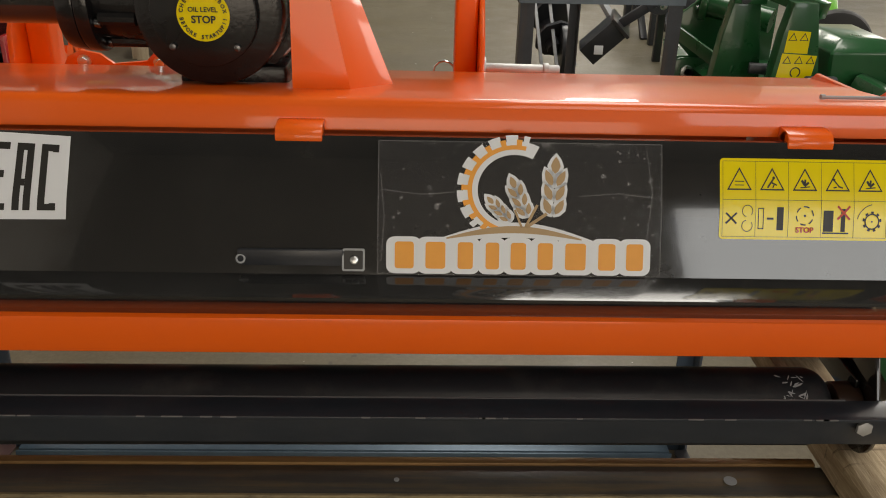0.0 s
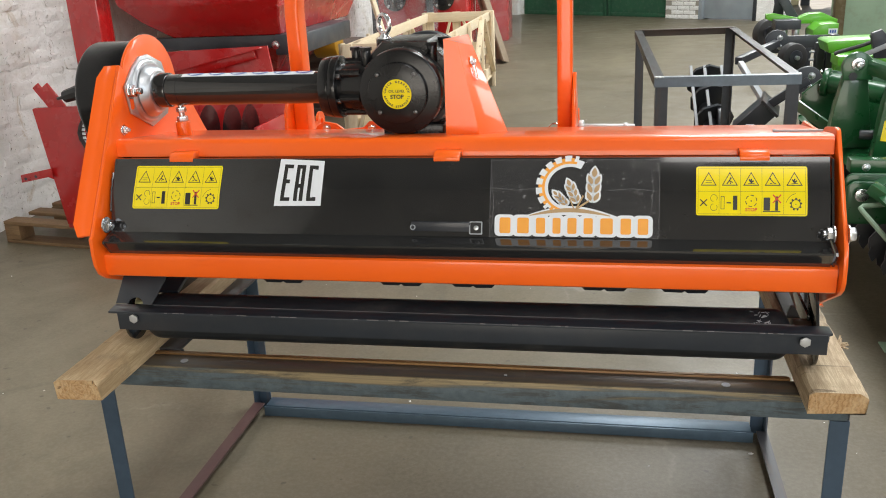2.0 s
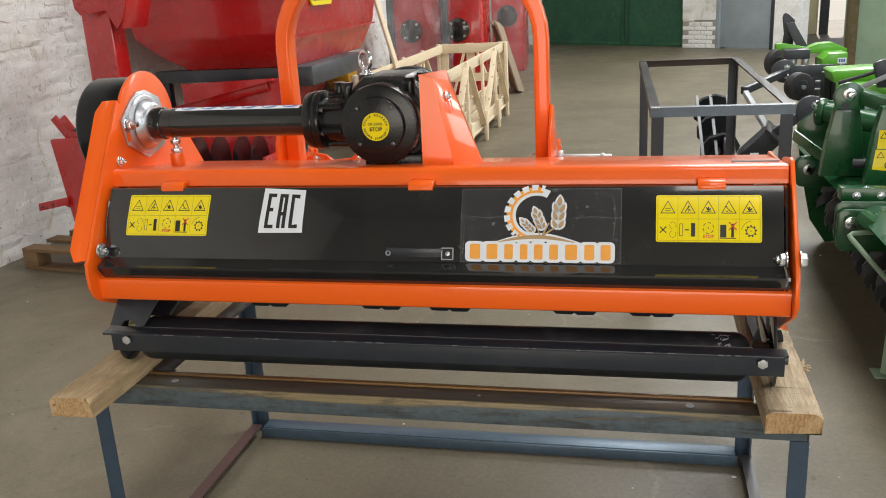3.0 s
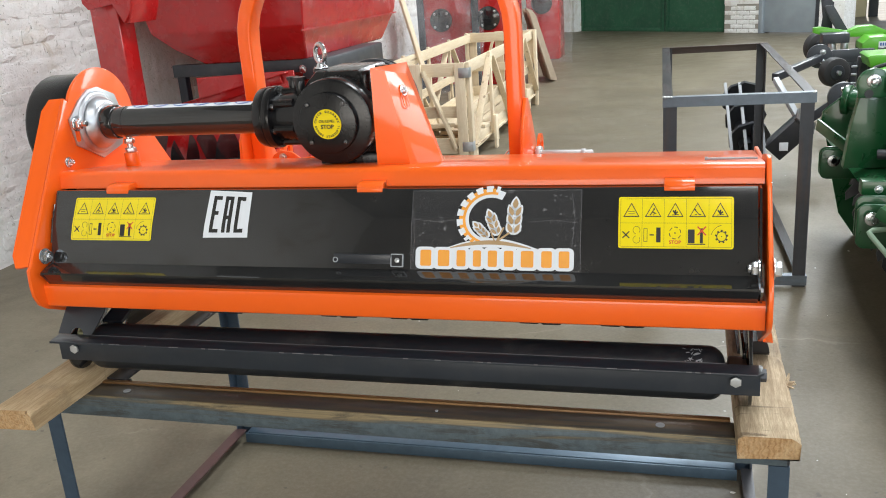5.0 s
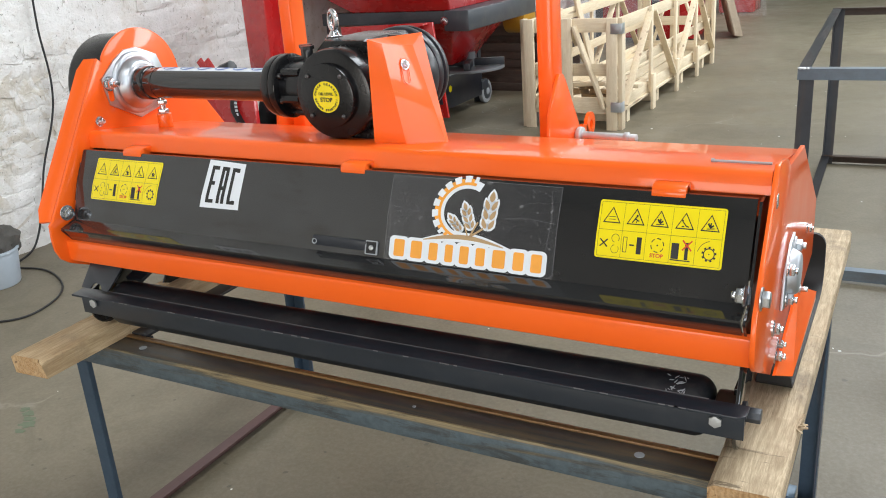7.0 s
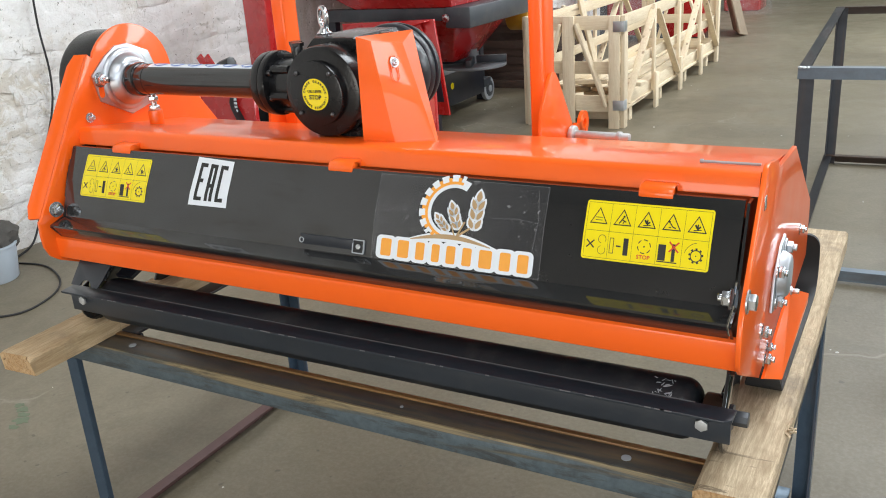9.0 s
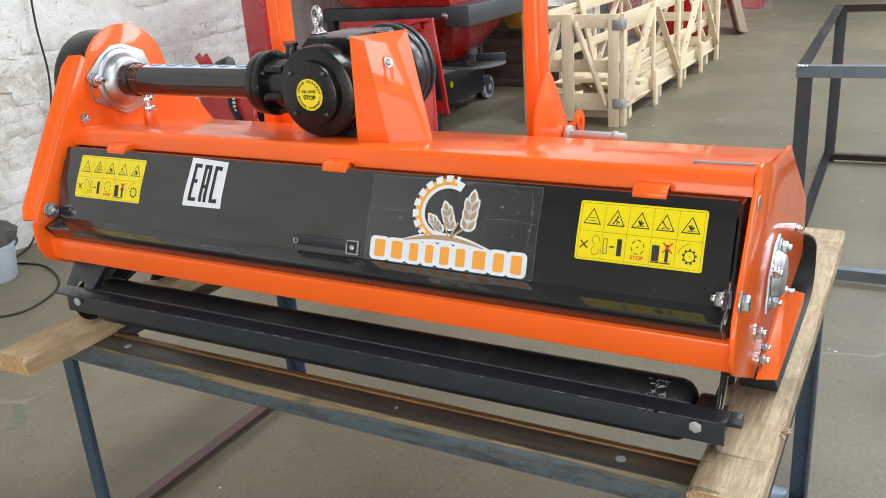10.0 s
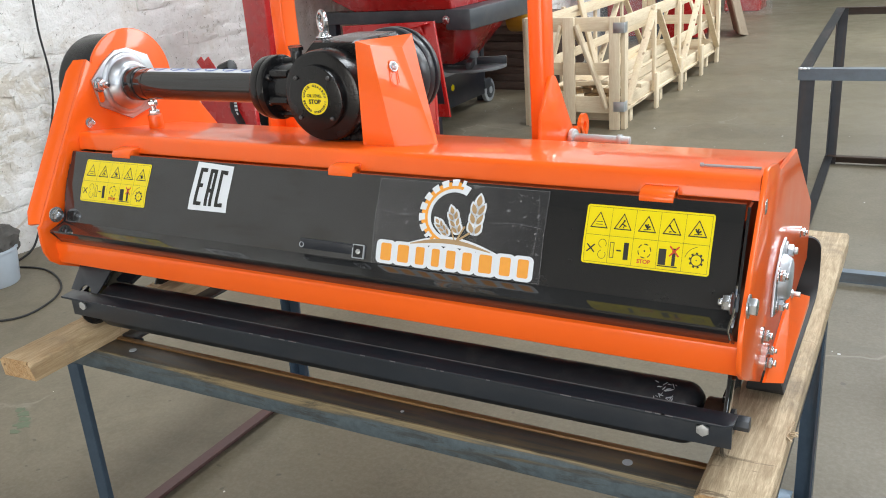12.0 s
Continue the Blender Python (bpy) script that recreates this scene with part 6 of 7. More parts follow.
for x in (-1.65, -1.5):
    bm = bmesh.new()
    box(bm, (x - 0.05, 2.4, 0.0), (x + 0.06, 2.46, 0.12), 0.01)
    part("skid_shoe", bm, BLACK_SATIN, blower)
bm = bmesh.new()
box(bm, (-2.42, 2.28, 0.122), (-1.75, 2.9, 0.1395), 0.002)
part("floor_plate", bm, RED, blower)


# pallets
def pallet(x0, y0, sx, sy, turn, label):
    p = thing("pallet", label, "pallet", (x0, y0, 0))
    for j in range(3):
        for i in range(3):
            bm = bmesh.new()
            bx, by = x0 + (sx - 0.1) * i / 2, y0 + (sy - 0.1) * j / 2
            box(bm, (bx, by, 0.018), (bx + 0.1, by + 0.1, 0.1), 0.004)
            part("block", bm, PALLETWOOD, p)
        bm = bmesh.new()
        box(bm, (x0, y0 + (sy - 0.1) * j / 2, 0.0), (x0 + sx, y0 + (sy - 0.1) * j / 2 + 0.1, 0.0175), 0.002)
        part("runner", bm, PALLETWOOD, p)
    for i in range(5):
        bm = bmesh.new()
        yy = y0 + (sy - 0.09) * i / 4
        box(bm, (x0, yy, 0.1005), (x0 + sx, yy + 0.09, 0.12), 0.003)
        part("board", bm, PALLETWOOD, p)
    return p


pal = pallet(-2.885, 2.385, 1.2, 0.8, 0, "brown wooden pallet under the red snow blower")
pal.rotation_euler.z = radians(-9)

# ---- red fertiliser spreader behind ----
spr = thing("fertiliser_spreader", "red hopper spreader on a dark steel frame", "spreader", (-2.3, 4.5, 0))


def frustum(bm, rects, cap=True):
    """Stacked rectangles (x0, x1, y0, y1, z), joined into a shell."""
    t = bmesh.new()
    rr = [[t.verts.new(c) for c in ((x0, y0, z), (x1, y0, z), (x1, y1, z), (x0, y1, z))] for x0, x1, y0, y1, z in rects]
    for a, b in zip(rr, rr[1:]):
        for i in range(4):
            t.faces.new((a[i], a[(i + 1) % 4], b[(i + 1) % 4], b[i]))
    if cap:
        t.faces.new(rr[0])
        t.faces.new(rr[-1])
    bmesh.ops.recalc_face_normals(t, faces=t.faces)
    bmesh.ops.bevel(t, geom=list(t.edges), offset=0.008, segments=1, affect="EDGES")
    join(bm, t)


bm = bmesh.new()
frustum(bm, [(-2.50, -1.76, 3.82, 5.3, 0.925), (-2.66, -1.73, 3.74, 5.4, 1.03), (-2.78, -1.70, 3.68, 5.5, 1.14), (-2.83, -1.68, 3.66, 5.55, 1.34), (-2.88, -1.66, 3.6, 5.6, 1.75)])
hop = part("hopper", bm, RED, spr, "red sheet-metal hopper with sloping base")
hop.data.set_sharp_from_angle(angle=radians(9))
bm = bmesh.new()
prism(bm, [(3.62, 1.112), (5.5, 1.112), (5.5, 1.122), (3.62, 1.122)], "x", -1.694, -1.684)
part("hopper_rib", bm, RED, spr)
bm = bmesh.new()
prism(bm, rounded(4.02, 1.30, 4.42, 1.47, 0.03), "x", -1.675, -1.662)
badge = part("badge", bm, YELLOW, spr, "yellow badge with dark bars")
bm = bmesh.new()
for i in range(4):
    box(bm, (-1.6615, 4.06 + 0.085 * i, 1.33), (-1.6605, 4.115 + 0.085 * i, 1.43))
part("bar_print", bm, INK, badge)
bm = bmesh.new()
box(bm, (-2.75, 3.82, 0.845), (-1.75, 3.9, 0.925), 0.004)
part("cross_beam", bm, DARKSTEEL, spr)
bm = bmesh.new()
box(bm, (-1.80, 3.80, 0.80), (-1.62, 4.9, 0.93), 0.012)
part("side_beam", bm, DARKSTEEL, spr, "anthracite side beam with rounded end")
bolt(spr, (-1.79, 3.795, 0.865), (0, -1, 0), 0.02, 0.01)
for x, y in ((-2.7, 3.86), (-1.95, 3.86), (-2.7, 5.2), (-2.45, 5.55)):
    bm = bmesh.new()
    box(bm, (x - 0.03, y - 0.03, 0.0), (x + 0.03, y + 0.03, 0.845), 0.004)
    part("leg", bm, NAVY if y < 4 else DARKSTEEL, spr)
bm = bmesh.new()
t = bmesh.new()
frustum(t, [(-2.35, -2.05, 4.35, 4.7, 0.50), (-2.52, -1.8, 3.95, 5.1, 0.92)])
join(bm, t)
part("outlet_cone", bm, RED, spr)
bm = bmesh.new()
prism(bm, [(-2.45, 0.86), (-1.771, 0.88), (-1.70, 0.29), (-2.45, 0.29)], "y", 3.6, 3.62, 0.002)
guard = part("front_guard", bm, RED, spr, "red sheet guard")
# Dark inset sheet stands for the shaded opening in the guard.
bm = bmesh.new()
prism(bm, [(-2.41, 0.60), (-1.757, 0.60), (-1.73, 0.375), (-2.41, 0.375)], "y", 3.593, 3.5985, 0.001)
part("guard_plate", bm, NAVY, guard, "dark sheet painted as the shaded opening")
bm = bmesh.new()
stick(bm, (-2.80, 3.56, 0.62), (-1.84, 3.57, 0.835), 0.02, 0.05, 0.003)
stick(bm, (-2.80, 3.58, 0.65), (-1.80, 3.585, 0.872), 0.10, 0.008, 0.002)
part("frame_bar", bm, RED, spr, "glossy red sloping frame bar")
for k in range(4):
    bm = bmesh.new()
    a = radians(20 + 90 * k)
    c = Vector((-2.03, 4.6, 0.485))
    stick(bm, c, c + Vector((0.25 * math.cos(a), 0.25 * math.sin(a), 0.0)), 0.045, 0.05, 0.004)
    part("vane", bm, DARKSTEEL, spr)
bm = bmesh.new()
cyl(bm, (-2.03, 4.6, 0.435), (-2.03, 4.6, 0.455), 0.25, seg=36, bev=0.003)
cyl(bm, (-2.03, 4.6, 0.40), (-2.03, 4.6, 0.56), 0.04, seg=16)
part("spinner", bm, SPINNER, spr)
bm = bmesh.new()
cyl(bm, (-2.05, 5.35, 0.72), (-1.86, 5.35, 0.72), 0.12, seg=24, bev=0.01)
stick(bm, (-1.95, 5.35, 0.72), (-1.95, 5.35, 0.95), 0.05, 0.05)
part("drum", bm, GRATE_YELLOW, spr, "yellow painted drum")

# dark boards stacked behind the spreader
for k in range(9):
    rnd = random.Random(70 + k)
    bm = bmesh.new()
    box(bm, (-0.5, -0.35, 0.0), (0.5, 0.35, 0.07), 0.004)
    bmesh.ops.transform(bm, matrix=Matrix.Translation((-2.42 + rnd.uniform(-0.03, 0.03), 6.4 + rnd.uniform(-0.04, 0.04), 0.0702 * k)) @ Euler((0, 0, rnd.uniform(-0.06, 0.06))).to_matrix().to_4x4(), verts=bm.verts)
    tagged(part("stacked_board", bm, DARKBOARD), "dark brown board in a stack by the wall", "board", "stacked boards")

# low trolley under the spreader
cart = thing("trolley", "dark navy steel trolley box with grey wheel", "trolley", (-2.4, 4.9, 0))
bm = bmesh.new()
box(bm, (-2.9, 4.6, 0.09), (-2.33, 5.38, 0.34), 0.006)
body = part("box", bm, NAVY, cart)
bm = bmesh.new()
cyl(bm, (-2.3298, 4.82, 0.24), (-2.3285, 4.82, 0.24), 0.028, seg=6)
part("sticker", bm, YELLOW, body, "small yellow sticker")
for x, y in ((-2.36, 5.5), (-2.87, 5.5), (-2.36, 4.5), (-2.87, 4.5)):
    bm = bmesh.new()
    cyl(bm, (x - 0.02, y, 0.1), (x + 0.02, y, 0.1), 0.1, seg=28, bev=0.012)
    w = part("wheel", bm, GREYPLASTIC, cart, "grey plastic wheel")
    bm = bmesh.new()
    cyl(bm, (x - 0.024, y, 0.1), (x + 0.024, y, 0.1), 0.066, seg=24, bev=0.004)
    part("rim", bm, DARKSTEEL, w)
    bm = bmesh.new()
    cyl(bm, (x - 0.03, y, 0.1), (x + 0.03, y, 0.1), 0.03, seg=16, bev=0.004)
    part("hub", bm, GREYPLASTIC, w)
    bm = bmesh.new()
    box(bm, (x - 0.035, min(y, 5.37) if y > 5 else y, 0.13), (x + 0.035, y if y > 5 else 4.61, 0.2), 0.003)
    part("fork", bm, DARKSTEEL, cart)

# ---- machines wrapped in film along the left wall ----
red_mach = thing("red_baler", "red upright machine with black round covers, wrapped in film", "machine", (-2.2, 9.3, 0))
for x0, x1, y0 in ((-2.6, -1.95, 9.2), (-1.88, -1.42, 9.05)):
    bm = bmesh.new()
    box(bm, (x0, y0, 0.05), (x1, y0 + 0.7, 1.35), 0.02)
    part("body", bm, RED, red_mach)
    bm = bmesh.new()
    cx = (x0 + x1) / 2 - 0.05
    cyl(bm, (cx, y0 - 0.03, 0.84), (cx, y0, 0.84), 0.14, seg=28, bev=0.008)
    cov = part("round_cover", bm, BLACK, red_mach)
    for a in range(0, 360, 90):
        bolt(red_mach, (cx + 0.11 * math.cos(radians(a + 45)), y0 - 0.03, 0.84 + 0.11 * math.sin(radians(a + 45))), (0, -1, 0), 0.012, 0.008)
    bm = bmesh.new()
    box(bm, (x0 - 0.02, y0 - 0.04, 0.0), (x0 + 0.06, y0 + 0.04, 1.6), 0.004)
    part("post", bm, DARKSTEEL, red_mach)
for x0, y0 in ((-1.5, 12.2), (-2.2, 12.0)):
    m2 = thing("red_implement", "red implement loosely wrapped in clear film", "machine", (x0, y0, 0))
    bm = bmesh.new()
    box(bm, (x0 - 0.3, y0, 0.0), (x0 + 0.2, y0 + 0.6, 1.3), 0.03)
    part("body", bm, RED, m2)
    bm = bmesh.new()
    cyl(bm, (x0 - 0.05, y0 - 0.05, 0.85), (x0 - 0.05, y0, 0.85), 0.16, seg=28, bev=0.01)
    part("round_cover", bm, BLACK, m2)


def wrapped(name, x0, x1, y0, y1, z1, seed, label):
    """A crumpled sheet of film that hangs round goods."""
    rnd = random.Random(seed)
    b = bmesh.new()
    nx, nz = 28, 24
    g = []
    for j in range(nz + 1):
        row = []
        for i in range(nx + 1):
            f = i / nx
            x = x0 + (x1 - x0) * f
            z = z1 * j / nz
            bulge = 0.10 * noise.noise(Vector((x * 4.1 + seed, z * 2.3, seed))) + 0.05 * noise.noise(Vector((x * 11.0, z * 7.0, seed + 4)))
            y = y0 + (y1 - y0) * f + bulge
            row.append(b.verts.new((x + 0.04 * noise.noise(Vector((z * 5, x * 3, seed))), y, z)))
        g.append(row)
    for j in range(nz):
        for i in range(nx):
            b.faces.new((g[j][i], g[j][i + 1], g[j + 1][i + 1], g[j + 1][i]))
    ob = part(name, b, WRAP)
    ob.visible_shadow = False
    return tagged(ob, label, "plastic film")


wrapped("film_drape", -2.75, -1.75, 8.7, 8.95, 1.5, 3, "crumpled clear stretch film hanging over red machines")
wrapped("film_drape", -1.75, -1.05, 12.0, 11.7, 1.6, 9, "crumpled clear stretch film reaching down to the floor")

# stack of leaning boards
for k in range(5):
    bm = bmesh.new()
    stick(bm, (-1.02 - 0.035 * k, 9.55 + 0.10 * k, 0.012), (-1.30 - 0.035 * k, 9.75 + 0.10 * k, 0.83 + 0.02 * (k % 3)), 0.022, 0.28, 0.002, (0, 1, 0.2))
    tagged(part("leaning_board", bm, OLDWOOD), "weathered grey-brown board leaning in a stack", "board", "leaning boards")
# a lath leaning in the crate
bm = bmesh.new()
stick(bm, (-1.40, 5.6, 0.14), (-1.75, 5.75, 1.35), 0.05, 0.025, 0.002)
tagged(part("wooden_lath", bm, PALEWOOD_Z), "pale thin wooden lath standing in the crate", "lath")
# packing scraps inside the crate
for k in range(7):
    rnd = random.Random(40 + k)
    bm = bmesh.new()
    x, y = -1.45 + 0.075 * k, 4.85 + 0.2 * rnd.random()
    a = rnd.uniform(-0.7, 0.7)
    box(bm, (-0.13, -0.05, -0.015), (0.13, 0.05, 0.015), 0.003)
    me_t = Matrix.Translation((x, y, 0.20 + 0.03 * k % 0.12)) @ Euler((rnd.uniform(-0.15, 0.15), 0.0, a)).to_matrix().to_4x4()
    bmesh.ops.transform(bm, matrix=me_t, verts=bm.verts)
    tagged(part("packing_block", bm, CARDBOARD if k % 3 else PALEWOOD_X), "loose brown packing piece lying in the crate", "packing", "packing in the crate")

# ---- dark green rotary tiller ----
til = thing("rotary_tiller", "dark green tractor tiller with yellow warning labels", "rotary tiller", (1.8, 2.1, 0))


def tpart(name, poly, y0, y1, mat=None, bev=0.003, label="", axis="y"):
    bm = bmesh.new()
    prism(bm, poly, axis, y0, y1, bev)
    return part(name, bm, mat or GREEN, til, label)


def til_bar(name, p, q, w, h, mat=None, label=""):
    bm = bmesh.new()
    stick(bm, p, q, w, h, 0.003)
    return part(name, bm, mat or GREEN, til, label)


tpart("upright", [(1.235, 0.83), (1.325, 0.815), (1.365, 0.54), (1.19, 0.54), (1.208, 0.70)], 2.2, 2.26)
tpart("top_lug", arc(1.275, 0.87, 0.06, -20, 210, 12) + [(1.22, 0.82), (1.335, 0.82)], 2.17, 2.198)
bm = bmesh.new()
cyl(bm, (1.273, 2.165, 0.883), (1.273, 2.175, 0.883), 0.026, seg=20, bev=0.003)
cyl(bm, (1.273, 2.13, 0.883), (1.273, 2.165, 0.883), 0.014, seg=14, bev=0.003)
part("hitch_pin", bm, ZINC, til)
bm = bmesh.new()
cyl(bm, (1.258, 2.166, 0.835), (1.258, 2.172, 0.835), 0.016, seg=16)
part("pin_hole", bm, BLACK_SATIN, til)
til_bar("top_beam", (1.315, 2.2, 0.875), (1.47, 2.02, 0.825), 0.05, 0.055)
tpart("upright", [(1.358, 0.853), (1.437, 0.853), (1.505, 0.50), (1.31, 0.49), (1.338, 0.75)], 2.0, 2.06)
for poly, n in (([(1.353, 0.766), (1.428, 0.762), (1.429, 0.690), (1.350, 0.693)], 2), ([(1.346, 0.690), (1.464, 0.684), (1.455, 0.600), (1.338, 0.611)], 3)):
    lab = tpart("warning_label", poly, 1.9985, 1.9995, YELLOW, 0.0, "yellow warning label with black triangles")
    for i in range(n):
        cx = poly[0][0] + (poly[1][0] - poly[0][0]) * (i + 0.5) / n
        cz = poly[0][1] - 0.022
        bm = bmesh.new()
        prism(bm, [(cx - 0.015, cz - 0.011), (cx + 0.015, cz - 0.011), (cx, cz + 0.015)], "y", 1.9977, 1.9983)
        sub = part("pictogram", bm, INK, lab)
        bm = bmesh.new()
        prism(bm, [(cx - 0.0105, cz - 0.0085), (cx + 0.0105, cz - 0.0085), (cx, cz + 0.010)], "y", 1.9971, 1.9975)
        part("pictogram", bm, YELLOW, lab)
bm = bmesh.new()
sweep(bm, [(1.40 + 0.016 * math.cos(radians(a)), 1.9978, 0.628 + 0.016 * math.sin(radians(a))) for a in range(-60, 241, 20)], ring(0.002, 6), False, (0, 1, 0))
part("pictogram", bm, INK, lab)
# gearbox side plate, flange and tube
tpart("side_plate", [(1.28, 0.80), (1.16, 0.70), (1.15, 0.62), (1.27, 0.50), (1.55, 0.50), (1.55, 0.76)], 2.6, 2.62)
bm = bmesh.new()
cyl(bm, (1.235, 2.57, 0.755), (1.26, 2.56, 0.752), 0.062, seg=28, bev=0.004)
cyl(bm, (1.26, 2.56, 0.752), (1.46, 2.42, 0.72), 0.045, seg=24)
part("axle_tube", bm, GREEN, til)
for a in (60, 150, 240, 330):
    bolt(til, (1.233, 2.565 + 0.045 * math.cos(radians(a)), 0.755 + 0.045 * math.sin(radians(a))), (-1, -0.1, 0), 0.009, 0.006)
til_bar("edge_bar", (1.13, 2.52, 0.66), (1.26, 2.2, 0.575), 0.012, 0.05, None, "green bar with a bluish sheen")
hood_sec = [(1.24, 0.50), (1.30, 0.525), (1.62, 0.525), (1.78, 0.42), (1.86, 0.20), (1.87, 0.20), (1.79, 0.43), (1.625, 0.535), (1.295, 0.535), (1.235, 0.505)]
tpart("rotor_hood", hood_sec, 1.0, 3.05, None, 0.0, "dark green hood over the rotor")
tpart("base_beam", [(1.19, 0.585), (2.5, 0.56), (2.5, 0.51), (1.19, 0.535)], 1.8, 1.86)
for x in (1.245, 1.33, 1.44):
    bolt(til, (x, 1.8, 0.556), (0, -1, 0), 0.011, 0.008)
til_bar("front_strut", (1.22, 1.62, 0.53), (1.47, 1.45, 0.36), 0.05, 0.04, None, "green strut with a bluish sheen")
bm = bmesh.new()
cyl(bm, (1.42, 1.95, 0.60), (1.52, 1.95, 0.60), 0.028, seg=18, bev=0.004)
part("pto_stub", bm, DARKSTEEL, til)
bm = bmesh.new()
cyl(bm, (1.30, 2.15, 0.605), (1.42, 2.12, 0.605), 0.02, seg=14)
part("shaft", bm, DARKSTEEL, til)
bm = bmesh.new()
frustum(bm, [(1.52, 1.72, 2.0, 2.3, 0.55), (1.50, 1.74, 1.98, 2.32, 0.70), (1.55, 1.70, 2.03, 2.28, 0.74)])
part("gearbox", bm, GREEN, til)
til_bar("side_tube", (1.60, 1.98, 0.6), (2.0, 1.6, 0.42), 0.07, 0.07)
for y, dz in ((1.75, 0.0), (1.71, -0.02)):
    tpart("lower_lug", rounded(1.165, 0.385 + dz, 1.42, 0.545 + dz, 0.03), y, y + 0.012)
bm = bmesh.new()
cyl(bm, (1.206, 1.67, 0.484), (1.206, 1.77, 0.484), 0.014, seg=14, bev=0.002)
cyl(bm, (1.206, 1.668, 0.484), (1.206, 1.676, 0.484), 0.024, seg=16, bev=0.002)
part("lug_pin", bm, ZINC, til)
til_bar("cross_tube", (1.17, 1.755, 0.47), (2.4, 1.755, 0.47), 0.06, 0.06)
bm = bmesh.new()
sweep(bm, [(1.30, 1.62, 0.47), (1.195, 1.60, 0.465), (1.185, 1.592, 0.46), (1.19, 1.58, 0.452), (1.27, 1.46, 0.36), (1.40, 1.3, 0.22)], ring(0.009, 10))
part("guard_rod", bm, COLUMN, til, "bent green guard rod")
bm = bmesh.new()
stick(bm, (1.327, 1.45, 0.46), (1.304, 1.43, 0.0), 0.028, 0.028, 0.003)
box(bm, (1.26, 1.39, 0.0), (1.35, 1.47, 0.006), 0.001)
part("parking_leg", bm, COLUMN, til, "olive zinc parking leg on a small foot plate")
til_bar("leg_clamp", (1.33, 1.46, 0.36), (1.33, 1.46, 0.46), 0.05, 0.05)
bm = bmesh.new()
cyl(bm, (1.57, 3.0, 0.26), (1.54, 1.05, 0.26), 0.05, seg=20)
part("rotor_shaft", bm, BLACK_SATIN, til)
for k in range(24):
    y = 1.08 + 0.08 * k
    cx = 1.54 + (y - 1.05) * 0.0154
    b = bmesh.new()
    cyl(b, (cx, y - 0.006, 0.26), (cx, y + 0.006, 0.26), 0.1, seg=20)
    disc_ = part("blade_disc", b, BLACK_SATIN, til)
    for a0 in range(0, 360, 60):
        b = bmesh.new()
        a = radians(a0 + 23 * k)
        pts = [(0.06, -0.03), (0.06, 0.03), (0.12, 0.035), (0.18, 0.05), (0.222, 0.095), (0.23, 0.06), (0.205, 0.0), (0.14, -0.03)]
        low = [b.verts.new((cx + u * math.cos(a) - v * math.sin(a), y + 0.007 + 0.03 * max(0.0, u - 0.17) / 0.06, 0.26 + u * math.sin(a) + v * math.cos(a))) for u, v in pts]
        top = [b.verts.new(v.co + Vector((0, 0.008, 0))) for v in low]
        b.faces.new(low)
        b.faces.new(top[::-1])
        for i in range(8):
            b.faces.new((low[i], top[i], top[(i + 1) % 8], low[(i + 1) % 8]))
        bmesh.ops.recalc_face_normals(b, faces=b.faces)
        part("blade", b, BLACK_SATIN, disc_)
for y in (2.56, 2.60):
    tpart("lower_lug", rounded(1.155, 0.41, 1.36, 0.545, 0.03), y, y + 0.012)
bm = bmesh.new()
cyl(bm, (1.208, 2.545, 0.493), (1.208, 2.63, 0.493), 0.014, seg=14, bev=0.002)
cyl(bm, (1.208, 2.545, 0.493), (1.208, 2.553, 0.493), 0.026, seg=18, bev=0.002)
part("lug_pin", bm, ZINC, til)
for y in (1.0, 3.05):
    tpart("end_plate", [(1.24, 0.52), (1.62, 0.52), (1.78, 0.42), (1.78, 0.16), (1.62, 0.02), (1.4, 0.0), (1.32, 0.12), (1.28, 0.3)], y, y + 0.01, None, 0.0)

# ---- black trench digger with drill head ----
dig = thing("post_digger", "black digger arm with spiral toothed drum", "digger", (1.1, 4.45, 0))
bm = bmesh.new()
cyl(bm, (1.0, 4.45, 0.16), (1.06, 4.45, 0.16), 0.155, seg=32, bev=0.004)
part("end_disc", bm, BLACK_SATIN, dig)
bm = bmesh.new()
cyl(bm, (0.98, 4.45, 0.16), (0.92, 4.75, 0.36), 0.05, seg=16)
part("drum_shaft", bm, BLACK_SATIN, dig)
for k in range(3):
    bm = bmesh.new()
    c = Vector((0.985 - 0.02 * k, 4.5 + 0.11 * k, 0.22 + 0.115 * k))
    ax = Vector((-0.15, 0.72, 0.45)).normalized()
    cyl(bm, c - ax * 0.01, c + ax * 0.01, 0.135, seg=9)
    part("toothed_disc", bm, BLACK_SATIN, dig)
for dx in (-0.11, -0.02, 0.09):
    bm = bmesh.new()
    stick(bm, (0.99 + dx, 4.30, 0.10), (0.945 + dx, 4.66, 0.56), 0.02, 0.012, 0.002)
    part("spiral_bar", bm, GREYPLASTIC, dig, "pale worn steel bar")
bm = bmesh.new()
stick(bm, (1.10, 4.1, 0.22), (1.27, 4.05, 0.40), 0.12, 0.15, 0.006, (0, 1, 0))
boxp = part("gear_housing", bm, BLACK_SATIN, dig)
bm = bmesh.new()
stick(bm, (1.262, 4.05, 0.392), (1.275, 4.045, 0.405), 0.14, 0.17, 0.003, (0, 1, 0))
part("housing_flange", bm, DARKRAIL, boxp)
bm = bmesh.new()
box(bm, (1.125, 3.999, 0.235), (1.175, 4.002, 0.285), 0.001)
part("type_plate", bm, WHITE, boxp)
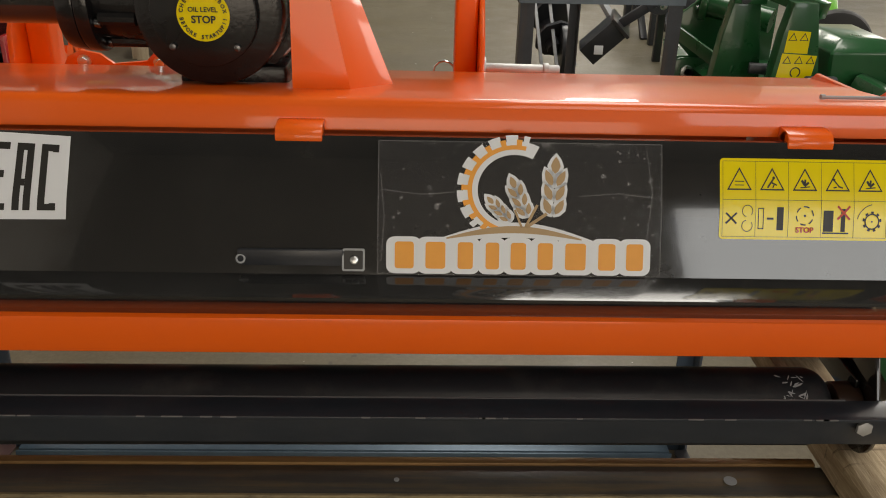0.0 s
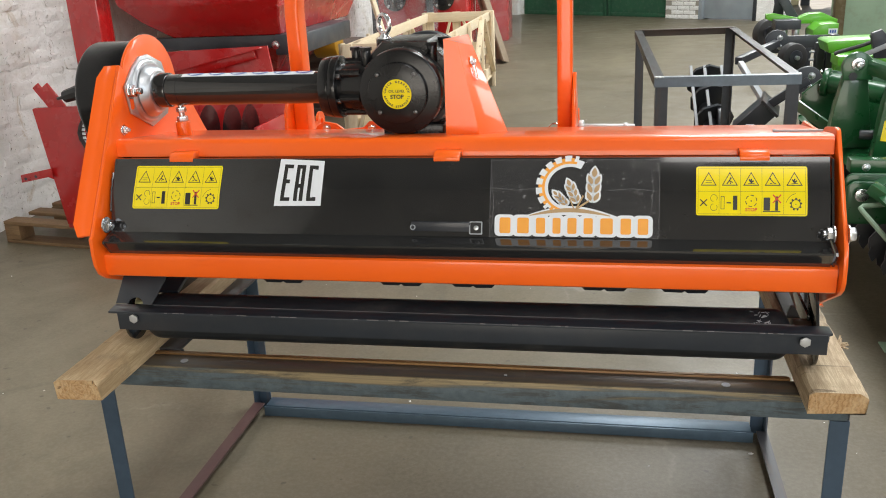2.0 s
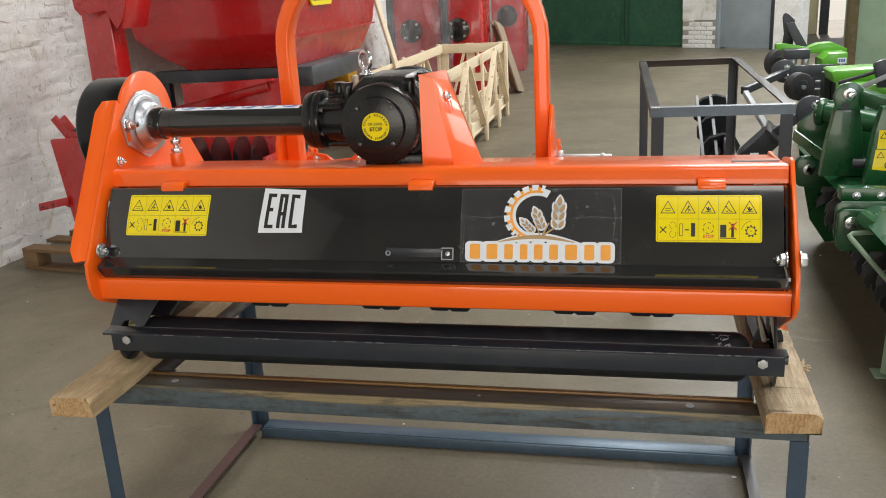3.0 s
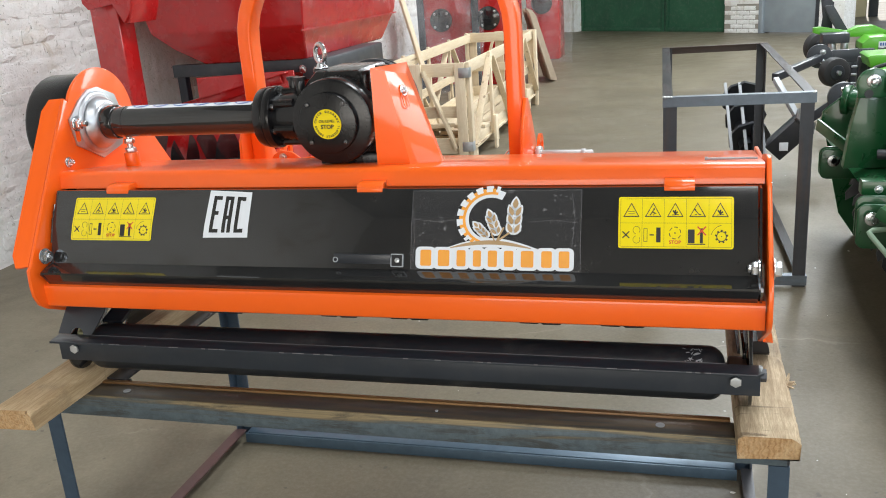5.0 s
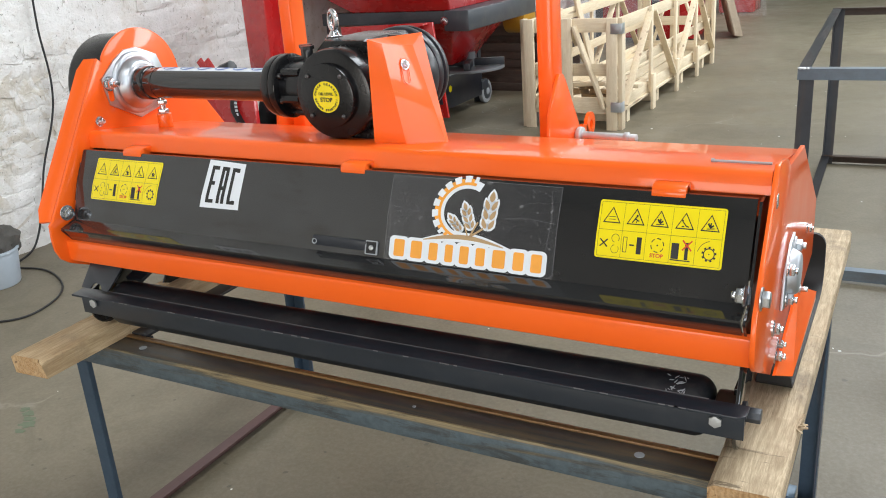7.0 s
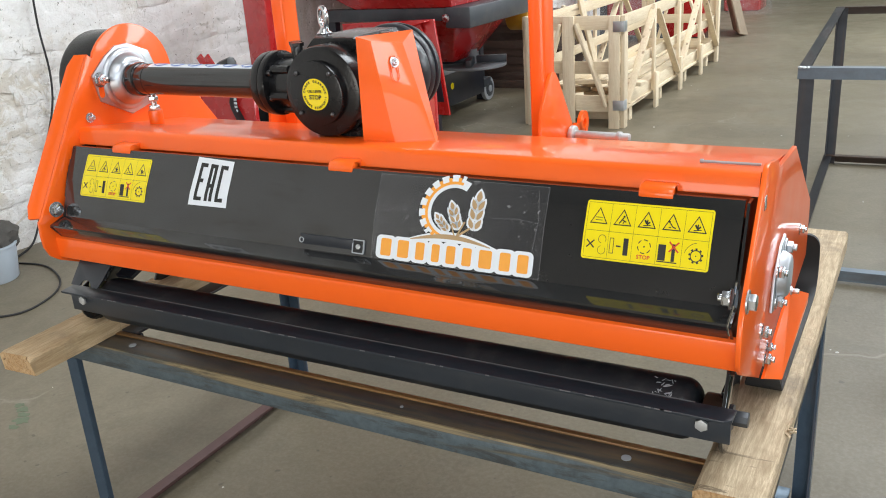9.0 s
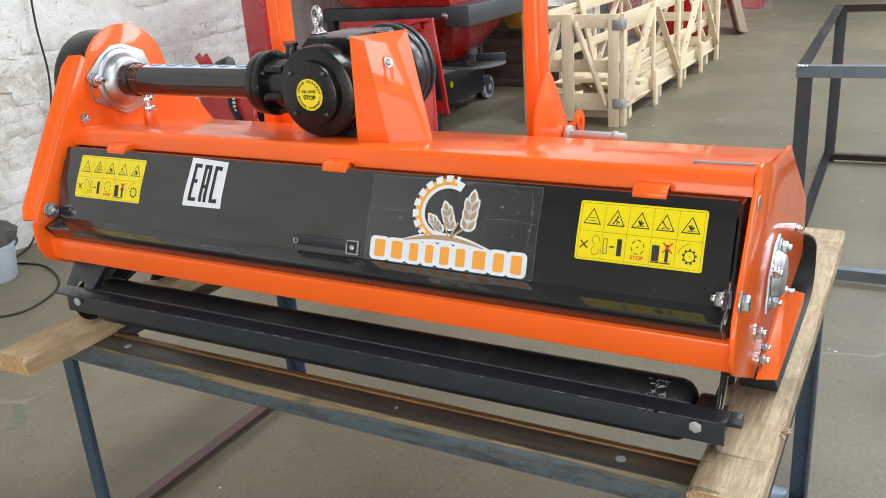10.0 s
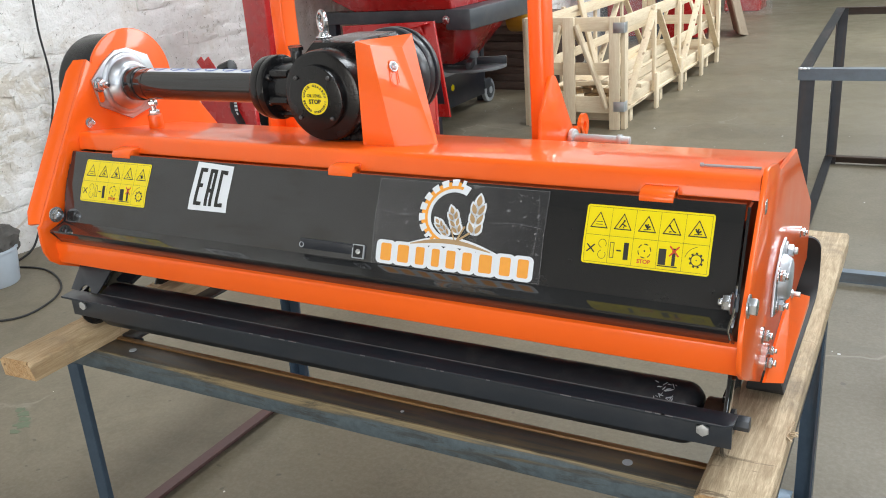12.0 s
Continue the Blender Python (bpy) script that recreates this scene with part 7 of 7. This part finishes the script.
for p, q, w, mat in (((1.24, 4.05, 0.38), (1.47, 4.0, 0.55), 0.05, BLACK_SATIN), ((1.15, 4.7, 0.58), (1.50, 5.35, 0.62), 0.05, BLACK_SATIN), ((1.24, 4.08, 0.40), (1.13, 4.45, 0.60), 0.035, GREYPLASTIC)):
    bm = bmesh.new()
    stick(bm, p, q, w, w, 0.004)
    part("arm", bm, mat, dig)
for p in ((1.46, 3.985, 0.545), (1.506, 5.39, 0.625)):
    bm = bmesh.new()
    cyl(bm, (p[0], p[1], p[2]), (p[0], p[1] + 0.04, p[2]), 0.085, seg=24, bev=0.004)
    box(bm, (p[0], p[1] + 0.005, p[2] - 0.05), (p[0] + (0.55 if p[1] < 5 else 0.36), p[1] + 0.035, p[2] + 0.04), 0.004)
    pv = part("pivot_plate", bm, DARKSTEEL, dig)
    for dz in (0.03, -0.035):
        bolt(dig, (p[0] + 0.02, p[1], p[2] + dz), (0, -1, 0), 0.016, 0.008)
for x, y in ((1.46 + 0.5, 4.0), (1.506 + 0.32, 5.41)):
    bm = bmesh.new()
    box(bm, (x - 0.03, y - 0.015, 0.0), (x + 0.03, y + 0.04, 0.5 if y < 5 else 0.58), 0.004)
    part("stand_leg", bm, DARKSTEEL, dig)

# ---- light green cultivator with small wheels ----
cul = thing("cultivator", "light green cultivator with black gauge wheels", "cultivator", (1.9, 6.2, 0))


def cbox(name, a, b, mat, label="", bev=0.006):
    bm = bmesh.new()
    box(bm, a, b, bev)
    return part(name, bm, mat, cul, label)


def wheel(parent, c, r, w, axis=(1, 0, 0)):
    ax = Vector(axis).normalized()
    c = Vector(c)
    bm = bmesh.new()
    cyl(bm, c - ax * w / 2, c + ax * w / 2, r, seg=36, bev=w * 0.22)
    wh = part("wheel", bm, RUBBER, parent, "black rubber tyre")
    bm = bmesh.new()
    cyl(bm, c - ax * (w / 2 + 0.006), c + ax * (w / 2 + 0.006), r * 0.52, seg=24, bev=0.006)
    part("rim", bm, BLACK_SATIN, wh)
    bm = bmesh.new()
    cyl(bm, c - ax * (w / 2 + 0.03), c + ax * (w / 2 + 0.03), r * 0.16, seg=16, bev=0.004)
    part("hub", bm, GALV, wh)
    return wh


wheel(cul, (1.8, 7.735, 0.454), 0.14, 0.1, (0.5, -1, 0))
wheel(cul, (1.55, 5.0, 0.56), 0.098, 0.09, (0.4, -1, 0))
bm = bmesh.new()
prism(bm, [(1.88, 0.64), (1.88, 0.69), (1.955, 0.722), (2.07, 0.725), (2.19, 0.668), (2.19, 0.635)], "y", 6.6, 6.74, 0.006)
part("beam", bm, LIME, cul)
bm = bmesh.new()
prism(bm, [(1.94, 0.56), (1.94, 0.612), (1.995, 0.658), (2.135, 0.66), (2.135, 0.555)], "y", 6.3, 6.595, 0.006)
part("hood", bm, LIME, cul)
bm = bmesh.new()
prism(bm, [(1.605, 0.688), (1.605, 0.729), (1.66, 0.735), (1.875, 0.69), (1.875, 0.65), (1.72, 0.65)], "y", 6.58, 6.66, 0.004)
part("side_arm", bm, LIME, cul)
bm = bmesh.new()
box(bm, (2.058, 6.296, 0.578), (2.128, 6.299, 0.622))
part("plate", bm, WHITE, cul, "white plate with dark bars")
bm = bmesh.new()
for i in range(3):
    box(bm, (2.068 + 0.018 * i, 6.2935, 0.588), (2.08 + 0.018 * i, 6.2955, 0.612))
part("bar_print", bm, INK_BLUE, cul)
for y, outline, mat in ((6.8, [(1.69, 0.70), (1.70, 0.80), (1.681, 0.937), (1.688, 0.968), (1.704, 0.979), (1.73, 0.967), (1.785, 0.915), (1.78, 0.70)], BLACK_SATIN), (6.7, [(1.701, 0.86), (1.701, 0.895), (1.765, 0.90), (1.895, 0.68), (1.895, 0.62), (1.80, 0.62), (1.80, 0.69)], DARKSTEEL)):
    bm = bmesh.new()
    prism(bm, outline, "y", y, y + 0.02, 0.003)
    part("mast", bm, mat, cul)
cbox("bracket", (1.655, 6.4, 0.612), (1.86, 6.58, 0.69), DARKSTEEL)
for x in (1.72, 1.815):
    bm = bmesh.new()
    cyl(bm, (x + 0.02, 6.48, 0.53), (x + 0.02, 6.48, 0.613), 0.03, seg=14, bev=0.003)
    part("sleeve", bm, GALV, cul)
cbox("frame", (1.7, 5.9, 0.5), (2.1, 5.98, 0.55), DARKSTEEL)
for k in range(2):
    x = 1.78 + 0.2 * k
    cbox("tine", (x, 5.82, 0.2), (x + 0.06, 5.9, 0.62), BLACK_SATIN)
    bm = bmesh.new()
    stick(bm, (x + 0.03, 5.86, 0.22), (x + 0.03, 5.6, 0.0), 0.05, 0.03, 0.003)
    part("share", bm, BLACK_SATIN, cul)
for p, q in (((1.80, 7.78, 0.46), (1.86, 6.9, 0.66)), ((1.575, 5.06, 0.56), (1.8, 5.9, 0.53))):
    bm = bmesh.new()
    stick(bm, p, q, 0.04, 0.04, 0.003)
    part("wheel_arm", bm, BLACK_SATIN, cul)
for x, y in ((2.12, 6.65), (1.95, 6.65), (2.04, 5.94), (1.72, 5.94)):
    cbox("leg", (x, y - 0.03, 0.0), (x + 0.05, y + 0.03, 0.6 if y > 6.2 else 0.52), DARKSTEEL)

lime = thing("ridger", "light green ridging implement with black hoses", "implement", (2.2, 4.1, 0))
bm = bmesh.new()
prism(bm, [(1.695, 0.635), (1.673, 0.70), (1.69, 0.712), (2.8, 0.735), (2.8, 0.64)], "y", 4.55, 4.85, 0.004)
part("hood", bm, LIME, lime)
bm = bmesh.new()
box(bm, (1.69, 4.3, 0.585), (2.8, 4.5, 0.645), 0.006)
part("apron", bm, LIME, lime)
for x, top in ((1.674, 0.672), (1.74, 0.612)):
    bm = bmesh.new()
    box(bm, (x, 4.87, 0.4), (x + 0.062, 4.93, top), 0.012)
    part("tine_holder", bm, BLACK_SATIN, lime)
for z in (0.495, 0.552, 0.605):
    bm = bmesh.new()
    cyl(bm, (1.64, 4.9, z), (1.9, 4.9, z - 0.006), 0.008, seg=10)
    part("rod", bm, GREYPLASTIC, lime)
bm = bmesh.new()
sweep(bm, [(1.665, 4.3, 0.662), (1.69, 4.3, 0.672), (1.82, 4.3, 0.708), (1.956, 4.3, 0.758), (2.1, 4.3, 0.80)], ring(0.012, 8))
part("hose", bm, RUBBER, lime)
bm = bmesh.new()
prism(bm, [(1.875, 0.64), (1.842, 0.775), (1.85, 0.793), (1.90, 0.812), (1.926, 0.785), (1.95, 0.64)], "y", 4.2, 4.24, 0.004)
part("hinge_plate", bm, BLACK_SATIN, lime)
bm = bmesh.new()
stick(bm, (1.76, 4.28, 0.62), (2.05, 4.1, 0.79), 0.03, 0.03, 0.004)
part("lever", bm, GREYPLASTIC, lime)
wheel(lime, (2.12, 3.25, 0.47), 0.16, 0.1, (-0.4, -1, 0))
bm = bmesh.new()
stick(bm, (2.14, 3.31, 0.47), (2.3, 3.8, 0.62), 0.05, 0.05, 0.004)
part("wheel_arm", bm, LIME, lime)
for x in (1.75, 2.6):
    bm = bmesh.new()
    box(bm, (x, 4.62, 0.0), (x + 0.07, 4.72, 0.66), 0.004)
    part("leg", bm, LIME, lime)
bm = bmesh.new()
box(bm, (1.70, 4.88, 0.0), (1.75, 4.92, 0.42), 0.003)
part("leg", bm, BLACK_SATIN, lime)

# ---- pale green column and the open doorway's railing ----
bm = bmesh.new()
box(bm, (2.545, 7.9, 0.0), (3.6, 8.5, TALL), 0.01)
col = structure("column", bm, COLUMN, "thick column painted pale green, paint flaking", "column")
bm = bmesh.new()
box(bm, (2.45, 7.88, 0.0), (2.543, 7.98, TALL), 0.004)
part("edge_angle", bm, GRIMY, col, "grimy olive-brown steel corner angle")
yard_post = thing("yard_post", "dark steel post standing in the bright yard", "post", (4.03, 17.5, -0.21))
bm = bmesh.new()
box(bm, (3.95, 17.45, -0.21), (4.11, 17.55, 4.0), 0.005)
part("shaft", bm, DARKSTEEL, yard_post)
leaf_ = thing("yard_gate_leaf", "cream painted gate leaf swung open in the yard", "gate", (3.76, 17.6, -0.21))
bm = bmesh.new()
box(bm, (3.58, 17.6, -0.21), (3.93, 17.65, 3.6), 0.005)
part("panel", bm, CREAM, leaf_)
rail = thing("yard_railing", "brown rusty metal railing leaning in the bright yard", "railing", (4.8, 17.8, -0.21))
for p, q in (((4.38, 17.8, 1.32), (5.05, 17.8, 0.93)), ((4.42, 17.85, 1.2), (5.3, 17.85, 0.78)), ((4.72, 17.8, 1.75), (4.75, 17.8, -0.21)), ((5.05, 17.8, 1.3), (5.12, 17.8, -0.21)), ((4.6, 17.82, 1.72), (5.2, 17.82, 1.5))):
    bm = bmesh.new()
    stick(bm, p, q, 0.05, 0.07, 0.004)
    part("bar", bm, PRIMER, rail)

# ---- bucket, cables ----
BX, BY = -2.79, 1.10
bk = thing("bucket", "pale blue-grey plastic bucket stuffed with a dark rag", "bucket", (BX, BY, 0))
bm = bmesh.new()
n = 32
t = bmesh.new()
prof = [(0.0, 0.004), (0.098, 0.004), (0.104, 0.012), (0.121, 0.165), (0.127, 0.166), (0.127, 0.176), (0.117, 0.176), (0.1, 0.02), (0.0, 0.018)]
rings = [[t.verts.new((BX + r * math.cos(2 * math.pi * k / n), BY + r * math.sin(2 * math.pi * k / n), z - 0.004)) for k in range(n)] for r, z in prof[1:-1]]
for a, b in zip(rings, rings[1:]):
    for k in range(n):
        t.faces.new((a[k], a[(k + 1) % n], b[(k + 1) % n], b[k]))
t.faces.new(rings[0])
t.faces.new(rings[-1])
bmesh.ops.recalc_face_normals(t, faces=t.faces)
join(bm, t)
part("body", bm, BUCKET, bk)
bm = bmesh.new()
t = bmesh.new()
bmesh.ops.create_icosphere(t, subdivisions=4, radius=0.125)
for v in t.verts:
    d = v.co.copy()
    v.co *= 1 + 0.3 * noise.noise(d * 11) + 0.18 * noise.noise(d * 26)
    v.co.z *= 0.75
bmesh.ops.translate(t, vec=(BX, BY, 0.20), verts=t.verts)
join(bm, t)
part("rag", bm, RAG, bk, "dark crumpled rag")


def cable(name, path, r, label):
    cu = bpy.data.curves.new(name, "CURVE")
    cu.dimensions, cu.bevel_depth, cu.bevel_resolution, cu.resolution_u = "3D", r, 3, 8
    sp = cu.splines.new("NURBS")
    sp.points.add(len(path) - 1)
    for p, co in zip(sp.points, path):
        p.co = (*co, 1)
    sp.use_endpoint_u, sp.order_u = True, 4
    cu.materials.append(RUBBER)
    return tagged(new(name, cu), label, "cable")


cable("floor_cable", [(-3.0, 1.24, 0.005), (-2.906, 1.263, 0.005), (-2.789, 1.31, 0.005), (-2.66, 1.30, 0.005), (-2.50, 1.225, 0.005), (-2.41, 1.16, 0.005), (-2.34, 1.075, 0.005), (-2.30, 0.965, 0.005), (-2.29, 0.87, 0.005), (-2.36, 0.79, 0.005), (-2.55, 0.72, 0.005), (-2.8, 0.70, 0.005)], 0.0045, "black cable lying in a loop on the floor")
cable("wall_cable", [(-3.02, 1.83, 3.2), (-3.02, 1.815, 1.6), (-3.02, 1.80, 1.22), (-3.02, 1.785, 1.06), (-3.015, 1.80, 0.9), (-3.015, 1.795, 0.77), (-3.015, 1.765, 0.65), (-3.015, 1.70, 0.52), (-3.015, 1.64, 0.41), (-3.015, 1.60, 0.28), (-3.01, 1.55, 0.14), (-3.0, 1.49, 0.04), (-2.98, 1.43, 0.005), (-2.94, 1.29, 0.005)], 0.0055, "black cable hanging down the brick wall")

# a smear of spilt green paint on the concrete
rnd = random.Random(77)
bm = bmesh.new()
for cx, cy, r in ((-1.58, 0.335, 0.03), (-1.55, 0.315, 0.026), (-1.52, 0.285, 0.034), (-1.505, 0.25, 0.024), (-1.615, 0.35, 0.02)):
    flat(bm, [[(r * rnd.uniform(0.45, 1.15) * math.cos(k * math.pi / 7), 0.7 * r * rnd.uniform(0.45, 1.15) * math.sin(k * math.pi / 7)) for k in range(14)]], (cx, cy, 0.0003 + 0.0001 * rnd.random()), (1, 0, 0), (0, 1, 0))
part("paint_stain", bm, STAIN, floor, "faint worn green paint smear")
# pale crumbs of paint and grit on the concrete
crumbs = bmesh.new()
rnd = random.Random(404)
for k in range(150):
    x, y = rnd.uniform(-2.9, 2.6), rnd.uniform(-0.6, 6.5)
    r = rnd.uniform(0.0015, 0.006) * (2.0 if k % 19 == 0 else 1.0)
    base = len(crumbs.verts)
    pts = [crumbs.verts.new((x + r * rnd.uniform(0.6, 1.3) * math.cos(a), y + r * rnd.uniform(0.6, 1.3) * math.sin(a), 0.0004)) for a in (0, 1.3, 2.5, 3.8, 5.0)]
    tip = crumbs.verts.new((x, y, 0.0006 + r * 0.5))
    for i in range(5):
        crumbs.faces.new((pts[i], pts[(i + 1) % 5], tip))
tagged(part("paint_crumbs", crumbs, LIME_WALL), "pale crumbs of paint and grit on the floor", "debris", "", "stuff")

# ---- brickwork ----
def brick_mesh(name, seed, sx, sy, sz, rough=1.0):
    """A worn, limewashed brick: uneven front, rounded arrises; its front looks along +x."""
    rnd = random.Random(seed)
    b = bmesh.new()
    cols, rws = 5, 3
    g = []
    for j in range(rws + 1):
        row = []
        for i in range(cols + 1):
            edge = i in (0, cols) or j in (0, rws)
            x = (-0.006 if edge else 0.0) + rough * rnd.uniform(-0.005, 0.005)
            row.append(b.verts.new((x, (i / cols - 0.5) * sy + rough * rnd.uniform(-0.011, 0.011), (j / rws - 0.5) * sz + rough * rnd.uniform(-0.009, 0.009))))
        g.append(row)
    for j in range(rws):
        for i in range(cols):
            b.faces.new((g[j][i], g[j][i + 1], g[j + 1][i + 1], g[j + 1][i]))
    rim = g[0] + [r[-1] for r in g[1:]] + g[-1][-2::-1] + [r[0] for r in g[-2:0:-1]]
    back = [b.verts.new((-sx, v.co.y, v.co.z)) for v in rim]
    for i in range(len(rim)):
        k = (i + 1) % len(rim)
        b.faces.new((rim[k], rim[i], back[i], back[k]))
    bmesh.ops.recalc_face_normals(b, faces=b.faces)
    return mesh_of(name, b, LIME_WALL)


variants = [brick_mesh("brick", 100 + k, 0.03, 0.249, 0.0725) for k in range(8)]
rnd = random.Random(5)
near, rest = [], []
COURSE, LONG = 0.0775, 0.257
for j in range(int(2.6 / COURSE)):
    z = 0.04 + j * COURSE
    for i in range(-4, 42):
        y = i * LONG + (LONG / 2 if j % 2 else 0.0) + 0.05 * math.sin(j * 2.3)
        if noise.noise(Vector((y * 1.3, z * 2.1, 7.0))) > 0.22:
            continue
        (near if 0.9 < y < 4.4 and 0.25 < z < 2.05 else rest).append((y + rnd.uniform(-0.01, 0.01), z + rnd.uniform(-0.006, 0.006)))
for y, z in near[:300]:
    ob = new("brick", variants[rnd.randrange(8)])
    ob.parent = wall_left
    ob.location = (LEFT + rnd.uniform(-0.007, 0.005), y, z)
    ob.rotation_euler = (rnd.uniform(-0.03, 0.03), rnd.uniform(-0.04, 0.04), rnd.uniform(-0.025, 0.025))
far_bm = bmesh.new()
for y, z in near[300:] + rest:
    k = len(far_bm.verts)
    far_bm.from_mesh(variants[rnd.randrange(8)])
    far_bm.verts.ensure_lookup_table()
    off = Vector((LEFT + rnd.uniform(-0.007, 0.005), y, z))
    for v in far_bm.verts[k:]:
        v.co += off
tagged(part("brickwork", far_bm, LIME_WALL, wall_left), "whitewashed bricks", "", "", "stuff")
# the chipped foot of the pier beside the door
small = [brick_mesh("brick", 200 + k, 0.02, 0.236, 0.066, 0.35) for k in range(4)]
for j in range(8):
    z = 0.04 + j * COURSE
    u = GATE1 + 0.125 + (0.125 if j % 2 else 0.0)
    while u < DOOR0 - 0.06:
        if j < 6 or u < GATE1 + 0.3 - 0.1 * (j - 6):
            ob = new("brick", small[rnd.randrange(4)])
            ob.parent = wall_far
            m = (FAR.to_3x3() @ Matrix(((0, 1, 0), (-1, 0, 0), (0, 0, 1)))).to_4x4()
            m.translation = FAR @ Vector((u, 0.004, z))
            ob.matrix_basis = m
        u += 0.25
